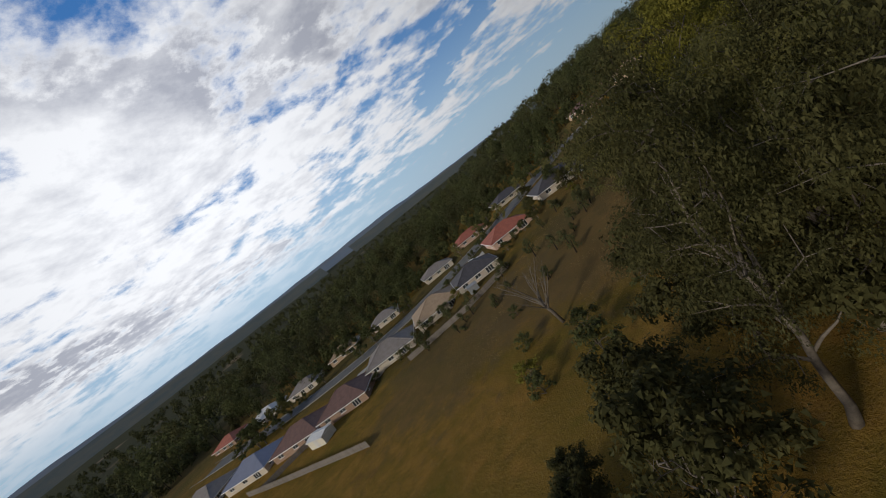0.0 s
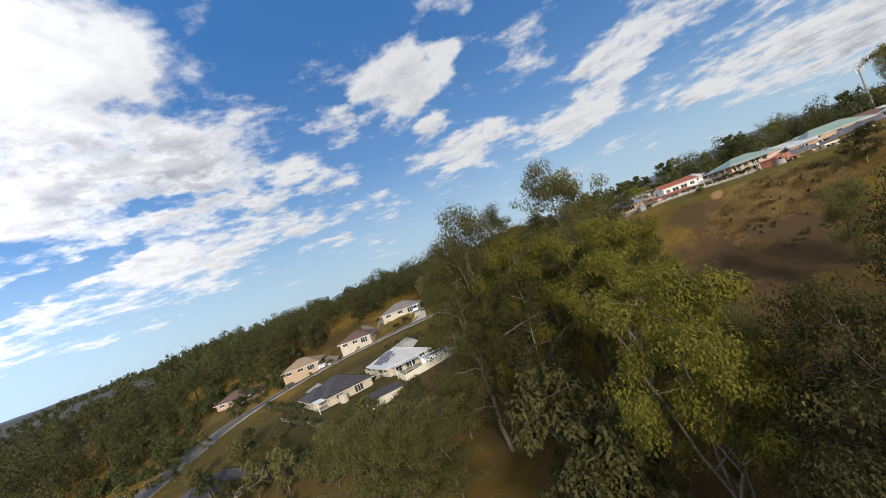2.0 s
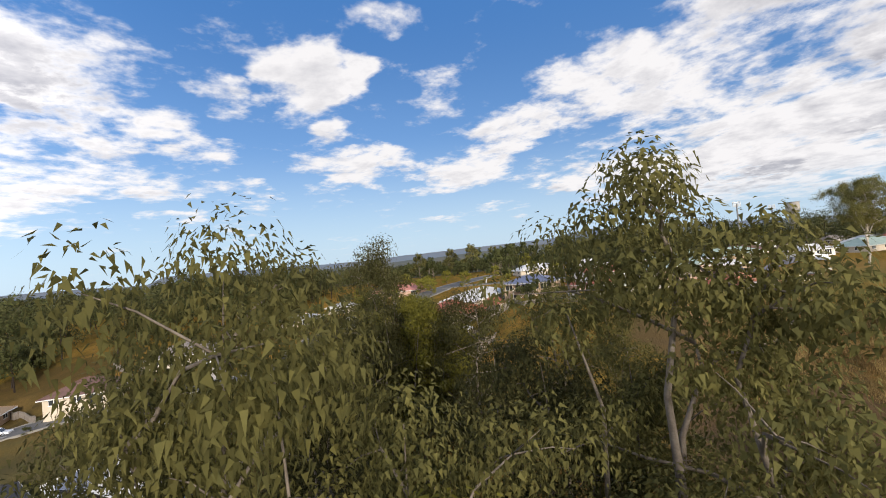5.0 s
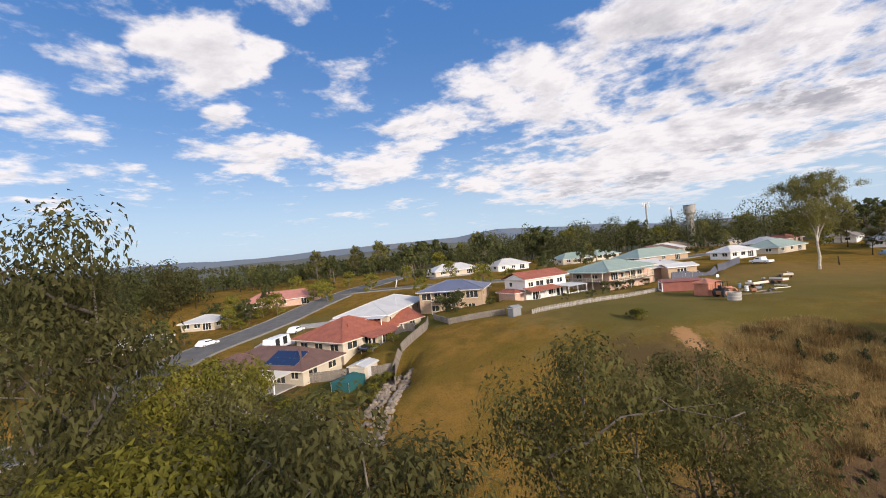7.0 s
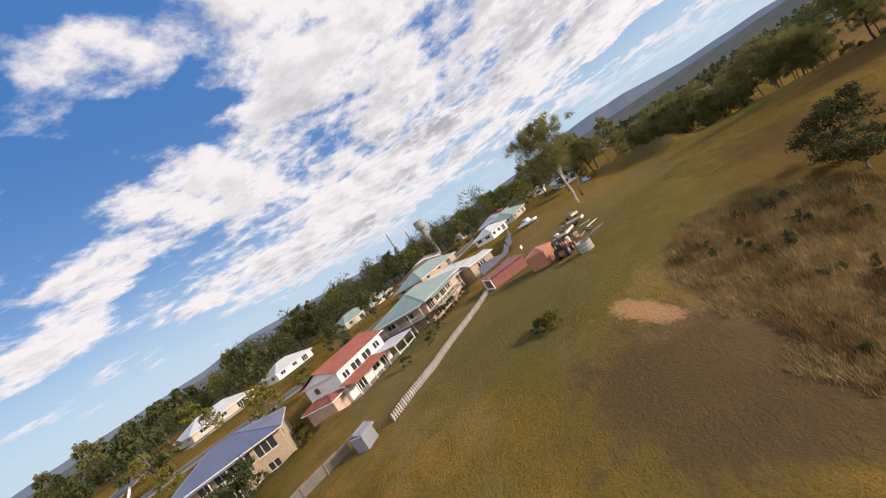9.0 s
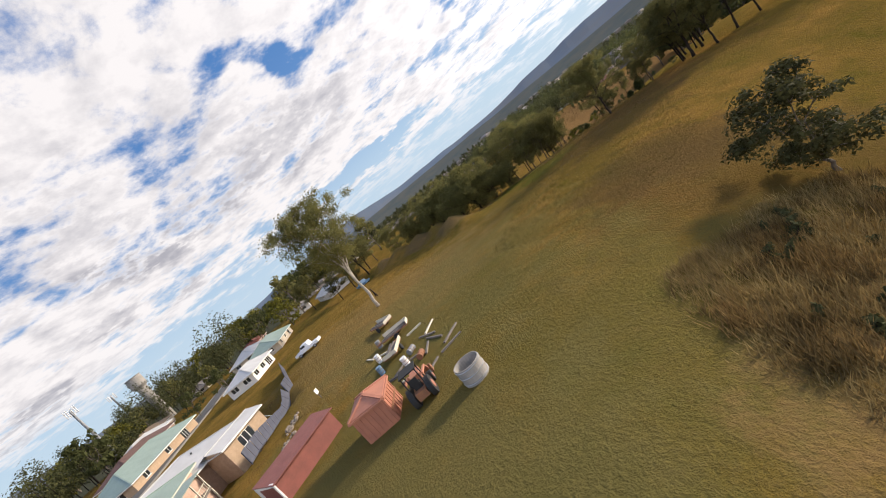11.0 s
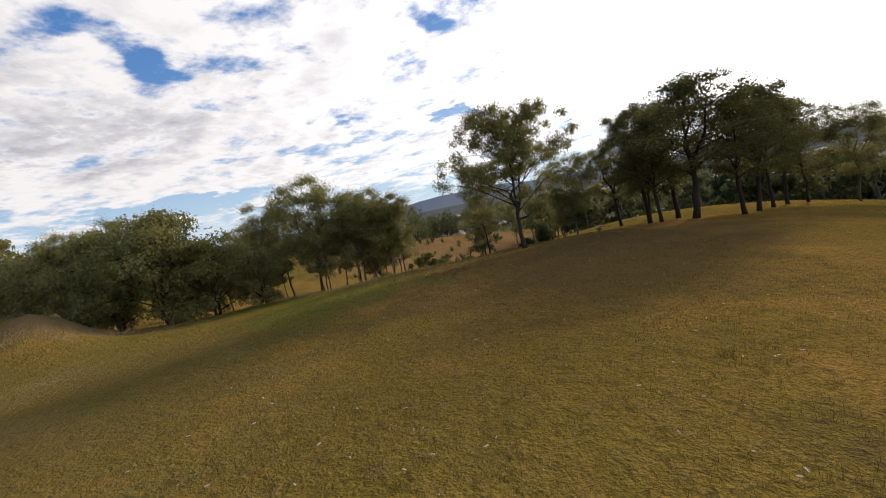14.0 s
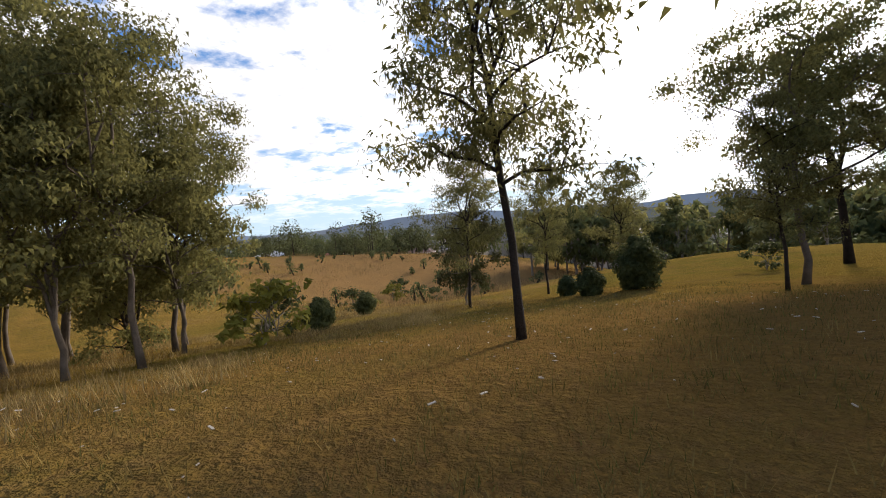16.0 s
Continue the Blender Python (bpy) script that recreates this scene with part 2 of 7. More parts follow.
def ground_material():
    m = bpy.data.materials.new("grassland")
    m.use_nodes = True
    n = Nodes(m.node_tree)
    co = n.node("ShaderNodeTexCoord").outputs["Object"]
    patches = n.noise(co, 0.045, 4.0, 0.6, 0.4)
    mid = n.noise(co, 0.32, 5.0, 0.62, 0.3)
    tuft = n.noise(co, 2.6, 5.0, 0.68)
    blade = n.noise(co, 16.0, 3.0, 0.7)
    dry, olive, green, bare = (0.300, 0.168, 0.038, 1), (0.196, 0.128, 0.026, 1), (0.134, 0.108, 0.018, 1), (0.165, 0.094, 0.036, 1)
    c = n.mix(n.ramp(mid, 0.35, 0.65), dry, olive)
    c = n.mix(n.ramp(patches, 0.46, 0.62), c, n.mix(n.ramp(mid, 0.3, 0.6), green, olive))
    c = n.mix(n.math("MULTIPLY", n.ramp(n.noise(co, 0.16, 5.0, 0.6, 0.5), 0.60, 0.72), 0.6), c, bare)
    c = n.mix(n.math("MULTIPLY", n.ramp(tuft, 0.45, 0.72), 0.5), c, (0.219, 0.139, 0.052, 1))
    # dark gaps between blades and between tufts: their shade put into the colour
    c = n.mix(n.math("MULTIPLY", n.ramp(blade, 0.38, 0.62, 1.0, 0.0), 0.34), c, (0.031, 0.022, 0.008, 1))
    shaded_gap = n.noise(co, 5.5, 3.0, 0.6, 0.6)
    c = n.mix(n.math("MULTIPLY", n.ramp(shaded_gap, 0.52, 0.66), 0.42), c, (0.049, 0.033, 0.013, 1))
    # the far country is wooded and darker, with a few tan fields
    out = n.node("ShaderNodeVectorMath", {0: co, 1: (60, 90, 0)}, operation="DISTANCE").outputs["Value"]
    wild = n.mix(n.ramp(n.noise(co, 0.006, 4.0, 0.6), 0.62, 0.70), (0.063, 0.063, 0.040, 1), (0.173, 0.134, 0.090, 1))
    c = n.mix(n.ramp(out, 210, 380), c, wild)
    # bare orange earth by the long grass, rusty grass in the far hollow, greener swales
    # grass darkened by painted shade: (116, 30), (112, 43), (86, 70), the valley lawns
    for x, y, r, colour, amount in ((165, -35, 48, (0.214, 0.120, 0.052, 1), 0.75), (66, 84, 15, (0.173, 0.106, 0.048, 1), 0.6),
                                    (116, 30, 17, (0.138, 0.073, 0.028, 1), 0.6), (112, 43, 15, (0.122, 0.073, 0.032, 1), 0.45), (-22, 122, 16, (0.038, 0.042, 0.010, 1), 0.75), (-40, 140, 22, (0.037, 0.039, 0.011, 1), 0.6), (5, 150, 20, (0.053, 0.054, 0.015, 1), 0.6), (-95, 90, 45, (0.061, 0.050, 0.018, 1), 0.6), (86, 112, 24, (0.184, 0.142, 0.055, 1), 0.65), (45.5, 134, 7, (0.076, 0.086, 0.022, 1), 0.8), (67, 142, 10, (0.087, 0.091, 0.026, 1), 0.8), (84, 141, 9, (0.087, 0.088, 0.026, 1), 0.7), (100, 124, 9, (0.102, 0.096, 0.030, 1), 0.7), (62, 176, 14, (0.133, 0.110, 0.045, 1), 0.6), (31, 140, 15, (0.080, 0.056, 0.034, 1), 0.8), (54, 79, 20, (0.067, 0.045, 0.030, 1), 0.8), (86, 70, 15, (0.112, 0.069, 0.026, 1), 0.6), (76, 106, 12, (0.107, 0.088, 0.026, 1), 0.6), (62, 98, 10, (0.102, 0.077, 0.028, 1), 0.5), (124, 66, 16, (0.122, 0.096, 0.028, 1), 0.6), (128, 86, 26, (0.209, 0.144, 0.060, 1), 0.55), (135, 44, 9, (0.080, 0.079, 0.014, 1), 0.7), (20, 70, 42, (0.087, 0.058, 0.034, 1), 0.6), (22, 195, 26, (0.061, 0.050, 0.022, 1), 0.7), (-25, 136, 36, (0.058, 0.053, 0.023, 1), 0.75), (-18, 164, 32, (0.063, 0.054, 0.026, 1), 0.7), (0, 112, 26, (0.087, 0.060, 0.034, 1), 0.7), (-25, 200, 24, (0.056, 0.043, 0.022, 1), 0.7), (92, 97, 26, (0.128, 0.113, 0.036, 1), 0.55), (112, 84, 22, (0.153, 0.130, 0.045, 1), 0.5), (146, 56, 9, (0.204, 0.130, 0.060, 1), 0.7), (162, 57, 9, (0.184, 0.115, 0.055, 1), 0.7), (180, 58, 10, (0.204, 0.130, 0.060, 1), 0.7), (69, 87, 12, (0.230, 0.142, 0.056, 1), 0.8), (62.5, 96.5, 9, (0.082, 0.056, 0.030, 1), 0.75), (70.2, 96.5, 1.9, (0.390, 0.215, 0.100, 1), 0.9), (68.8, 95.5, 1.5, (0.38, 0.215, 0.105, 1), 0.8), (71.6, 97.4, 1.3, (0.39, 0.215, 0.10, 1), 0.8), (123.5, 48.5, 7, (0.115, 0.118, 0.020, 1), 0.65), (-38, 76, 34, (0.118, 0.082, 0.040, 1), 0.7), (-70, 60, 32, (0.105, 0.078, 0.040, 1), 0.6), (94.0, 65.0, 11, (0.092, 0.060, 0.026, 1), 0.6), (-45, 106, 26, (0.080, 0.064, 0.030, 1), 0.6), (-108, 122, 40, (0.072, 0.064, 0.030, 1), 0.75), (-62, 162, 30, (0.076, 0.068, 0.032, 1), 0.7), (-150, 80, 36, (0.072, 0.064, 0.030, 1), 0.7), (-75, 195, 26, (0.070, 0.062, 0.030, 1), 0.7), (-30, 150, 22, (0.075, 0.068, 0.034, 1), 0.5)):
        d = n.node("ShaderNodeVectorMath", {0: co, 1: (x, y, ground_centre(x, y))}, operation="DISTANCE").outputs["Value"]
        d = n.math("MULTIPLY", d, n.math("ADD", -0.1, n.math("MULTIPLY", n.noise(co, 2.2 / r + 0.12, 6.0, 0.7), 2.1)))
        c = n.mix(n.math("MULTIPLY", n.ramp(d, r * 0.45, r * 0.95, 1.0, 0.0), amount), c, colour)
    h = n.math("ADD", n.math("MULTIPLY", tuft, 1.0), n.math("SUBTRACT", n.math("MULTIPLY", blade, 0.35), n.math("MULTIPLY", shaded_gap, 0.6)))
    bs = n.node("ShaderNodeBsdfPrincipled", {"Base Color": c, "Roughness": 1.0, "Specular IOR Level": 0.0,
                "Normal": n.node("ShaderNodeBump", {"Strength": 0.9, "Distance": 0.25, "Height": h}).outputs[0]})
    n.node("ShaderNodeOutputMaterial", {0: bs.outputs[0]})
    return m


BARK_PALE = material("pale_bark", (0.50, 0.45, 0.38), (0.24, 0.20, 0.16), 1.4, 0.85, bump=0.4, random=0.3)
BARK_DARK = material("dark_bark", (0.040, 0.030, 0.024), (0.022, 0.018, 0.015), 3.0, 0.95, bump=0.9, bump_scale=14, random=0.3, spec=0.08)
BARK_BROWN = material("brown_bark", (0.115, 0.092, 0.072), (0.060, 0.048, 0.038), 2.0, 0.9, bump=0.6, random=0.3, spec=0.08)
BARK_GREY = material("grey_bark", (0.19, 0.16, 0.13), (0.095, 0.078, 0.062), 2.0, 0.9, bump=0.6, random=0.3, spec=0.1)
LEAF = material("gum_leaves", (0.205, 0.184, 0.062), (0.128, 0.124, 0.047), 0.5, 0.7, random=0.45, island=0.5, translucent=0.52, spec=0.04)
# gum leaves darkened: the shade on these trees is put into the colour
LEAF_SHADED = material("shaded_gum_leaves", (0.082, 0.074, 0.027), (0.050, 0.051, 0.020), 0.5, 0.7, random=0.45, island=0.5, translucent=0.32, spec=0.04)
# LEAF at two thirds: partial shade put into the leaf colour
LEAF_HALF_SHADED = material("half_shaded_gum_leaves", (0.138, 0.124, 0.040), (0.082, 0.080, 0.030), 0.5, 0.7, random=0.45, island=0.5, translucent=0.42, spec=0.04)
LEAF_LIGHT = material("young_gum_leaves", (0.172, 0.154, 0.026), (0.105, 0.100, 0.020), 0.5, 0.7, random=0.3, island=0.5, translucent=0.36, spec=0.04)
LEAF_DARK = material("wattle_leaves", (0.095, 0.100, 0.037), (0.062, 0.070, 0.027), 0.5, 0.7, random=0.35, island=0.5, translucent=0.44, spec=0.04)
LEAF_BUSH = material("bush_leaves", (0.084, 0.084, 0.034), (0.054, 0.058, 0.024), 0.05, 0.7, random=0.3, island=0.5, translucent=0.22, spec=0.04)
LEAF_YELLOW = material("yellow_green_leaves", (0.19, 0.17, 0.028), (0.12, 0.12, 0.026), 0.5, 0.7, random=0.3, island=0.5, translucent=0.28, spec=0.04)
STRAW = material("straw", (0.30, 0.215, 0.085), (0.17, 0.115, 0.045), 0.35, 0.9, random=0.2, island=0.8, translucent=0.25, spec=0.15)


# ---- building helpers ----
class Geo:
    """Gathers faces of one mesh."""

    def __init__(self):
        self.v, self.f = [], []

    def poly(self, *pts):
        k = len(self.v)
        self.v += [tuple(p) for p in pts]
        self.f.append(tuple(range(k, k + len(pts))))
        return self

    def box(self, x0, y0, z0, x1, y1, z1, m=None):
        k = len(self.v)
        c = [(x, y, z) for z in (z0, z1) for x, y in ((x0, y0), (x1, y0), (x1, y1), (x0, y1))]
        self.v += [tuple(m @ Vector(p)) for p in c] if m else c
        self.f += [tuple(k + i for i in q) for q in ((3, 2, 1, 0), (4, 5, 6, 7), (0, 1, 5, 4), (1, 2, 6, 5), (2, 3, 7, 6), (3, 0, 4, 7))]
        return self

    def bar(self, a, b, w, h=None):
        """A square bar from a to b."""
        a, b = Vector(a), Vector(b)
        m = Matrix.Translation(a) @ (b - a).to_track_quat("X", "Z").to_matrix().to_4x4()
        h = h or w
        return self.box(0, -w / 2, -h / 2, (b - a).length, w / 2, h / 2, m)

    def tube(self, path, radii, sides=6, cap=True):
        path = [Vector(p) for p in path]
        rings = []
        for i, p in enumerate(path):
            d = (path[min(i + 1, len(path) - 1)] - path[max(i - 1, 0)]).normalized()
            side = d.cross(Vector((0.31, 0.17, 0.93)) if abs(d.z) < 0.9 else Vector((1, 0.1, 0))).normalized()
            other = d.cross(side)
            rings.append(range(len(self.v), len(self.v) + sides))
            for j in range(sides):
                a = 2 * math.pi * j / sides
                self.v.append(tuple(p + radii[i] * (math.cos(a) * side + math.sin(a) * other)))
        for r, s in zip(rings, rings[1:]):
            for j in range(sides):
                k = (j + 1) % sides
                self.f.append((r[j], r[k], s[k], s[j]))
        if cap:
            self.f += [tuple(reversed(rings[0])), tuple(rings[-1])]
        return self

    def disc(self, x, y, z0, z1, r0, r1, sides=24):
        return self.tube([(x, y, z0), (x, y, z1)], [r0, r1], sides)

    def mesh(self, name, mat, smooth=False):
        me = bpy.data.meshes.new(name)
        me.from_pydata(self.v, [], self.f)
        me.materials.append(mat)
        if smooth:
            me.polygons.foreach_set("use_smooth", [True] * len(me.polygons))
        me.update()
        return me


def thing(name, label, category, m=None, group="", kind=""):
    ob = tagged(new(name), label, category, group, kind)
    if m:
        ob.matrix_basis = m
    return ob


def part(name, geo, mat, parent, label="", smooth=False):
    ob = new(name, geo.mesh(name, mat, smooth) if isinstance(geo, Geo) else geo)
    ob.parent = parent
    return tagged(ob, label)


def solo(name, geo, mat, label, category, group="", kind="", m=None, smooth=False):
    ob = tagged(new(name, geo.mesh(name, mat, smooth)), label, category, group, kind)
    if m:
        ob.matrix_basis = m
    return ob


# ---- land ----
SPOTS = [(70, 120, 1.0), (92, 111, 1.0), (63, 132, 0.0), (134, 85, 1.6), (93, 95, 0.6), (72, 99, 0.3),
         (67, 92, -1.0), (86, 74, -0.4), (57, 76, -13.0), (30, 76, -14.5), (152, 50, -1.4), (141.5, 44.2, -1.4), (142, 58, 2.3), (141, 63, -0.4), (197, 63, -0.5), (105, 27, 0.2), (117, 34.7, 0.0), (105.6, 25.2, -0.2), (97, 9.2, -2.1), (111.6, 6.9, -1.8), (110.7, 12.4, -1.7), (117.7, 17.5, -1.8), (123.5, 13.7, -2.6), (128.2, 10.5, -3.4),
         (123.7, 27.9, -0.85), (140, 36, -2.0), (167, 29, -5.2), (131, 15, -3.3), 
         (80, -2, -6.0), (112, -16, -2.8), (98, -7, -3.0), (122, -4, -3.2), (158, -16, -9.2), (230, -130, -15.0), (180, 72, 0.5), (-11, 122, -17.2), (-32, 173, -14.4), (-58, 181, -18.0), (-9, 166, -11.2), (-26, 73, -26.6),
         (33, 126, -7.6), (30, 139, -7.4), (38.5, 208, -5.1), (57, 217, -3.7), (60, 158, -3.5), (48, 132, -4.0), (109, 58, 0.4)]


def trend(x, y):
    """The lie of the land: a flank falling west and south, under a flat-topped spur."""
    flank = -5.5 + 0.22 * (x - 5) + 0.15 * (y - 170)
    flank = -36 + 9 * np.logaddexp(0, (flank + 36) / 9)
    top = 1.2 + 0.012 * (x - 90) - 0.035 * np.maximum(0, 40 - y) - 0.05 * np.maximum(0, -10 - y) - 0.02 * np.maximum(0, x - 140)
    top = -22 + 6 * np.logaddexp(0, (top + 22) / 6)
    low = top - 3.0 * np.logaddexp(0, (top - flank) / 3.0)
    # a wooded ridge rises beyond the valley street
    beyond = (x + 185) * -0.776 + (y - 46) * 0.63
    rise = 7 / (1 + np.exp(np.minimum(-(beyond - 130) / 38.0, 40)))
    # a long heap of spoil along the field's far side
    along = np.clip((x - 136) / 70, 0, 1)
    heap = 2.5 * np.exp(-((y - (58 + 4 * along + 2.5 * np.sin(x * 0.11))) / 3.4) ** 2) / (1 + np.exp(np.minimum(-(x - 138) / 2.5, 40))) / (1 + np.exp(np.minimum((x - 212) / 4, 40)))
    return low + rise + heap * (1 + 0.25 * np.sin(x * 0.7))


def spot_weights():
    xy = np.array([s[:2] for s in SPOTS], float)
    off = np.array([s[2] for s in SPOTS]) - trend(xy[:, 0], xy[:, 1])
    near = np.exp(-((xy[:, None] - xy[None]) ** 2).sum(-1) / (2 * 20.0 ** 2))
    return xy, np.linalg.solve(near + 0.12 * np.eye(len(xy)), off)


SPOT_XY, SPOT_W = spot_weights()


def height(x, y):
    """Height of the ground, without its fine relief."""
    x, y = np.asarray(x, float), np.asarray(y, float)
    d2 = (x[..., None] - SPOT_XY[:, 0]) ** 2 + (y[..., None] - SPOT_XY[:, 1]) ** 2
    return trend(x, y) + (np.exp(-d2 / (2 * 20.0 ** 2)) * SPOT_W).sum(-1)


def relief(x, y):
    return 0.12 * noise.noise((x * 0.13, y * 0.13, 0)) + 0.05 * noise.noise((x * 0.6, y * 0.6, 3))


# the middle lines of the streets, with their heights
ROADS = []


def road_level(x, y, z):
    """Ground graded flat across the streets; for single points and for grids."""
    if not ROADS:
        return z
    line = np.concatenate(ROADS)
    out = np.array(z, float)
    flat_x, flat_y, flat = np.ravel(x), np.ravel(y), out.ravel()
    for k in range(0, len(flat), 4000):
        d = np.hypot(flat_x[k:k + 4000, None] - line[:, 0], flat_y[k:k + 4000, None] - line[:, 1])
        near = d.argmin(1)
        w = np.clip(1 - (d[np.arange(len(d)), near] - 5.2) / 4.0, 0, 1)
        w = w * w * (3 - 2 * w)
        flat[k:k + 4000] = flat[k:k + 4000] * (1 - w) + line[near, 2] * w
    return flat.reshape(out.shape)


# level plots cut into the slope for the houses: place, turn, half-length, half-depth, height
PADS = []


def add_pad(m, L, D, z):
    c = m.translation
    turn = m.to_euler().z
    PADS.append((c.x, c.y, math.cos(turn), math.sin(turn), L / 2 + 1.4, D / 2 + 1.4, z))


def pad_weight(gap):
    w = max(0.0, min(1.0, 1 - gap / 3.2))
    return w * w * (3 - 2 * w)


def ground_z(x, y):
    z = float(height(x, y))
    for cx, cy, c, s, hl, hd, pz in PADS:
        dx, dy = x - cx, y - cy
        if abs(dx) + abs(dy) < 36:
            w = pad_weight(math.hypot(max(abs(dx * c + dy * s) - hl, 0.0), max(abs(dy * c - dx * s) - hd, 0.0)))
            z = z * (1 - w) + pz * w
    return float(road_level(x, y, z)) if y > 15 and x < 150 else z


def level_plots(xx, yy, zz):
    for cx, cy, c, s, hl, hd, pz in PADS:
        dx, dy = xx - cx, yy - cy
        w = np.clip(1 - np.hypot(np.maximum(np.abs(dx * c + dy * s) - hl, 0), np.maximum(np.abs(dy * c - dx * s) - hd, 0)) / 3.2, 0, 1)
        w = w * w * (3 - 2 * w)
        zz = zz * (1 - w) + pz * w
    return zz


def on_ground(x, y, turn=0.0, sink=0.0, scale=1.0):
    return pose(x, y, ground_z(x, y) - sink, 0, 0, turn) @ Matrix.Diagonal((scale, scale, scale, 1))


def steps(lo, hi, fine, coarse, reach):
    """Grid lines: fine between lo and hi, growing beyond."""
    mid = list(np.arange(lo, hi + fine, fine))
    out, s, x = [], coarse, hi + fine
    while x < hi + reach:
        x += s
        s *= 1.35
        out.append(x)
    return np.array([lo - (x - hi) for x in reversed(out)] + mid + out)


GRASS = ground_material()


def make_ground():
    gx, gy = steps(-110, 200, 1.6, 3.0, 4300), steps(-40, 215, 1.6, 3.0, 4300)
    xx, yy = np.meshgrid(gx, gy, indexing="ij")
    zz = np.array([height(row, ys) for row, ys in zip(xx, yy)])
    near = ((xx > -115) & (xx < 205) & (yy > -45) & (yy < 220))
    for i, j in zip(*np.nonzero(near)):
        zz[i, j] += relief(xx[i, j], yy[i, j])
    zz = road_level(xx, yy, level_plots(xx, yy, zz))
    # the far country lies low and rolls gently
    far = np.hypot(xx - 60, yy - 90)
    w = np.clip((far - 260) / 500, 0, 1)
    zz = zz * (1 - w) + w * (-26 + 10 * np.sin(xx * 0.004 + 1) * np.cos(yy * 0.0035))
    n1 = len(gy)
    verts = np.stack([xx, yy, zz], -1).reshape(-1, 3).tolist()
    faces = [(i * n1 + j, (i + 1) * n1 + j, (i + 1) * n1 + j + 1, i * n1 + j + 1) for i in range(len(gx) - 1) for j in range(n1 - 1)]
    me = bpy.data.meshes.new("ground")
    me.from_pydata(verts, [], faces)
    me.materials.append(GRASS)
    me.polygons.foreach_set("use_smooth", [True] * len(faces))
    tagged(new("ground", me), "dry olive and straw grassland on a rolling hillside", "ground", kind="structure")



# ---- trees ----
def leaf_spray(geo, rng, centre, radius, count, size, droop=0.5, flat=0.95, loose=0.0, slim=1.0):
    """A rounded, lumpy clump of leaves that hang over its shell and face outwards."""
    cx, cy, cz = centre
    p1, p2 = rng.uniform(0, 6.3), rng.uniform(0, 6.3)
    verts, faces = geo.v, geo.f
    j, deep, even = 0.6 + 0.5 * loose, 0.5 + 0.45 * loose, 2.2 - 1.2 * loose
    for _ in range(count):
        a, u = rng.uniform(0, 6.2832), rng.uniform(-0.85, 1)
        s = math.sqrt(1 - u * u)
        dx, dy = s * math.cos(a), s * math.sin(a)
        q = radius * (1 - deep * rng.random() ** even) * (0.92 + 0.20 * math.sin(3 * a + p1) * math.cos(4 * u + p2))
        x, y, z = cx + dx * q, cy + dy * q, cz + u * q * flat
        nx, ny, nz = dx + rng.uniform(-j, j), dy + rng.uniform(-j, j), u + 0.15 + rng.uniform(-j, j)
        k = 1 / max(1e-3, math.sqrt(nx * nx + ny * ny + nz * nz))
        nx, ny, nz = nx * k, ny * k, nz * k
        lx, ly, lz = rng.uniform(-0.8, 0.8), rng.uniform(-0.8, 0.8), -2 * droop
        k = lx * nx + ly * ny + lz * nz
        lx, ly, lz = lx - k * nx, ly - k * ny, lz - k * nz
        k = size * rng.uniform(0.75, 1.3) / max(1e-3, math.sqrt(lx * lx + ly * ly + lz * lz))
        lx, ly, lz = lx * k, ly * k, lz * k
        k = rng.uniform(0.26, 0.42) * slim
        wx, wy, wz = (ny * lz - nz * ly) * k, (nz * lx - nx * lz) * k, (nx * ly - ny * lx) * k
        i = len(verts)
        verts += [(x + wx, y + wy, z + wz), (x - wx, y - wy, z - wz), (x + lx, y + ly, z + lz)]
        faces.append((i, i + 1, i + 2))


def bent(rng, a, b, sag, wander, n=4):
    """A crooked line from a to b, bowed upwards."""
    out = [a]
    for k in range(1, n):
        f = k / n
        out.append(a.lerp(b, f) + Vector((rng.uniform(-1, 1) * wander, rng.uniform(-1, 1) * wander, rng.uniform(-0.6, 0.6) * wander + sag * math.sin(math.pi * f))))
    return out + [b]


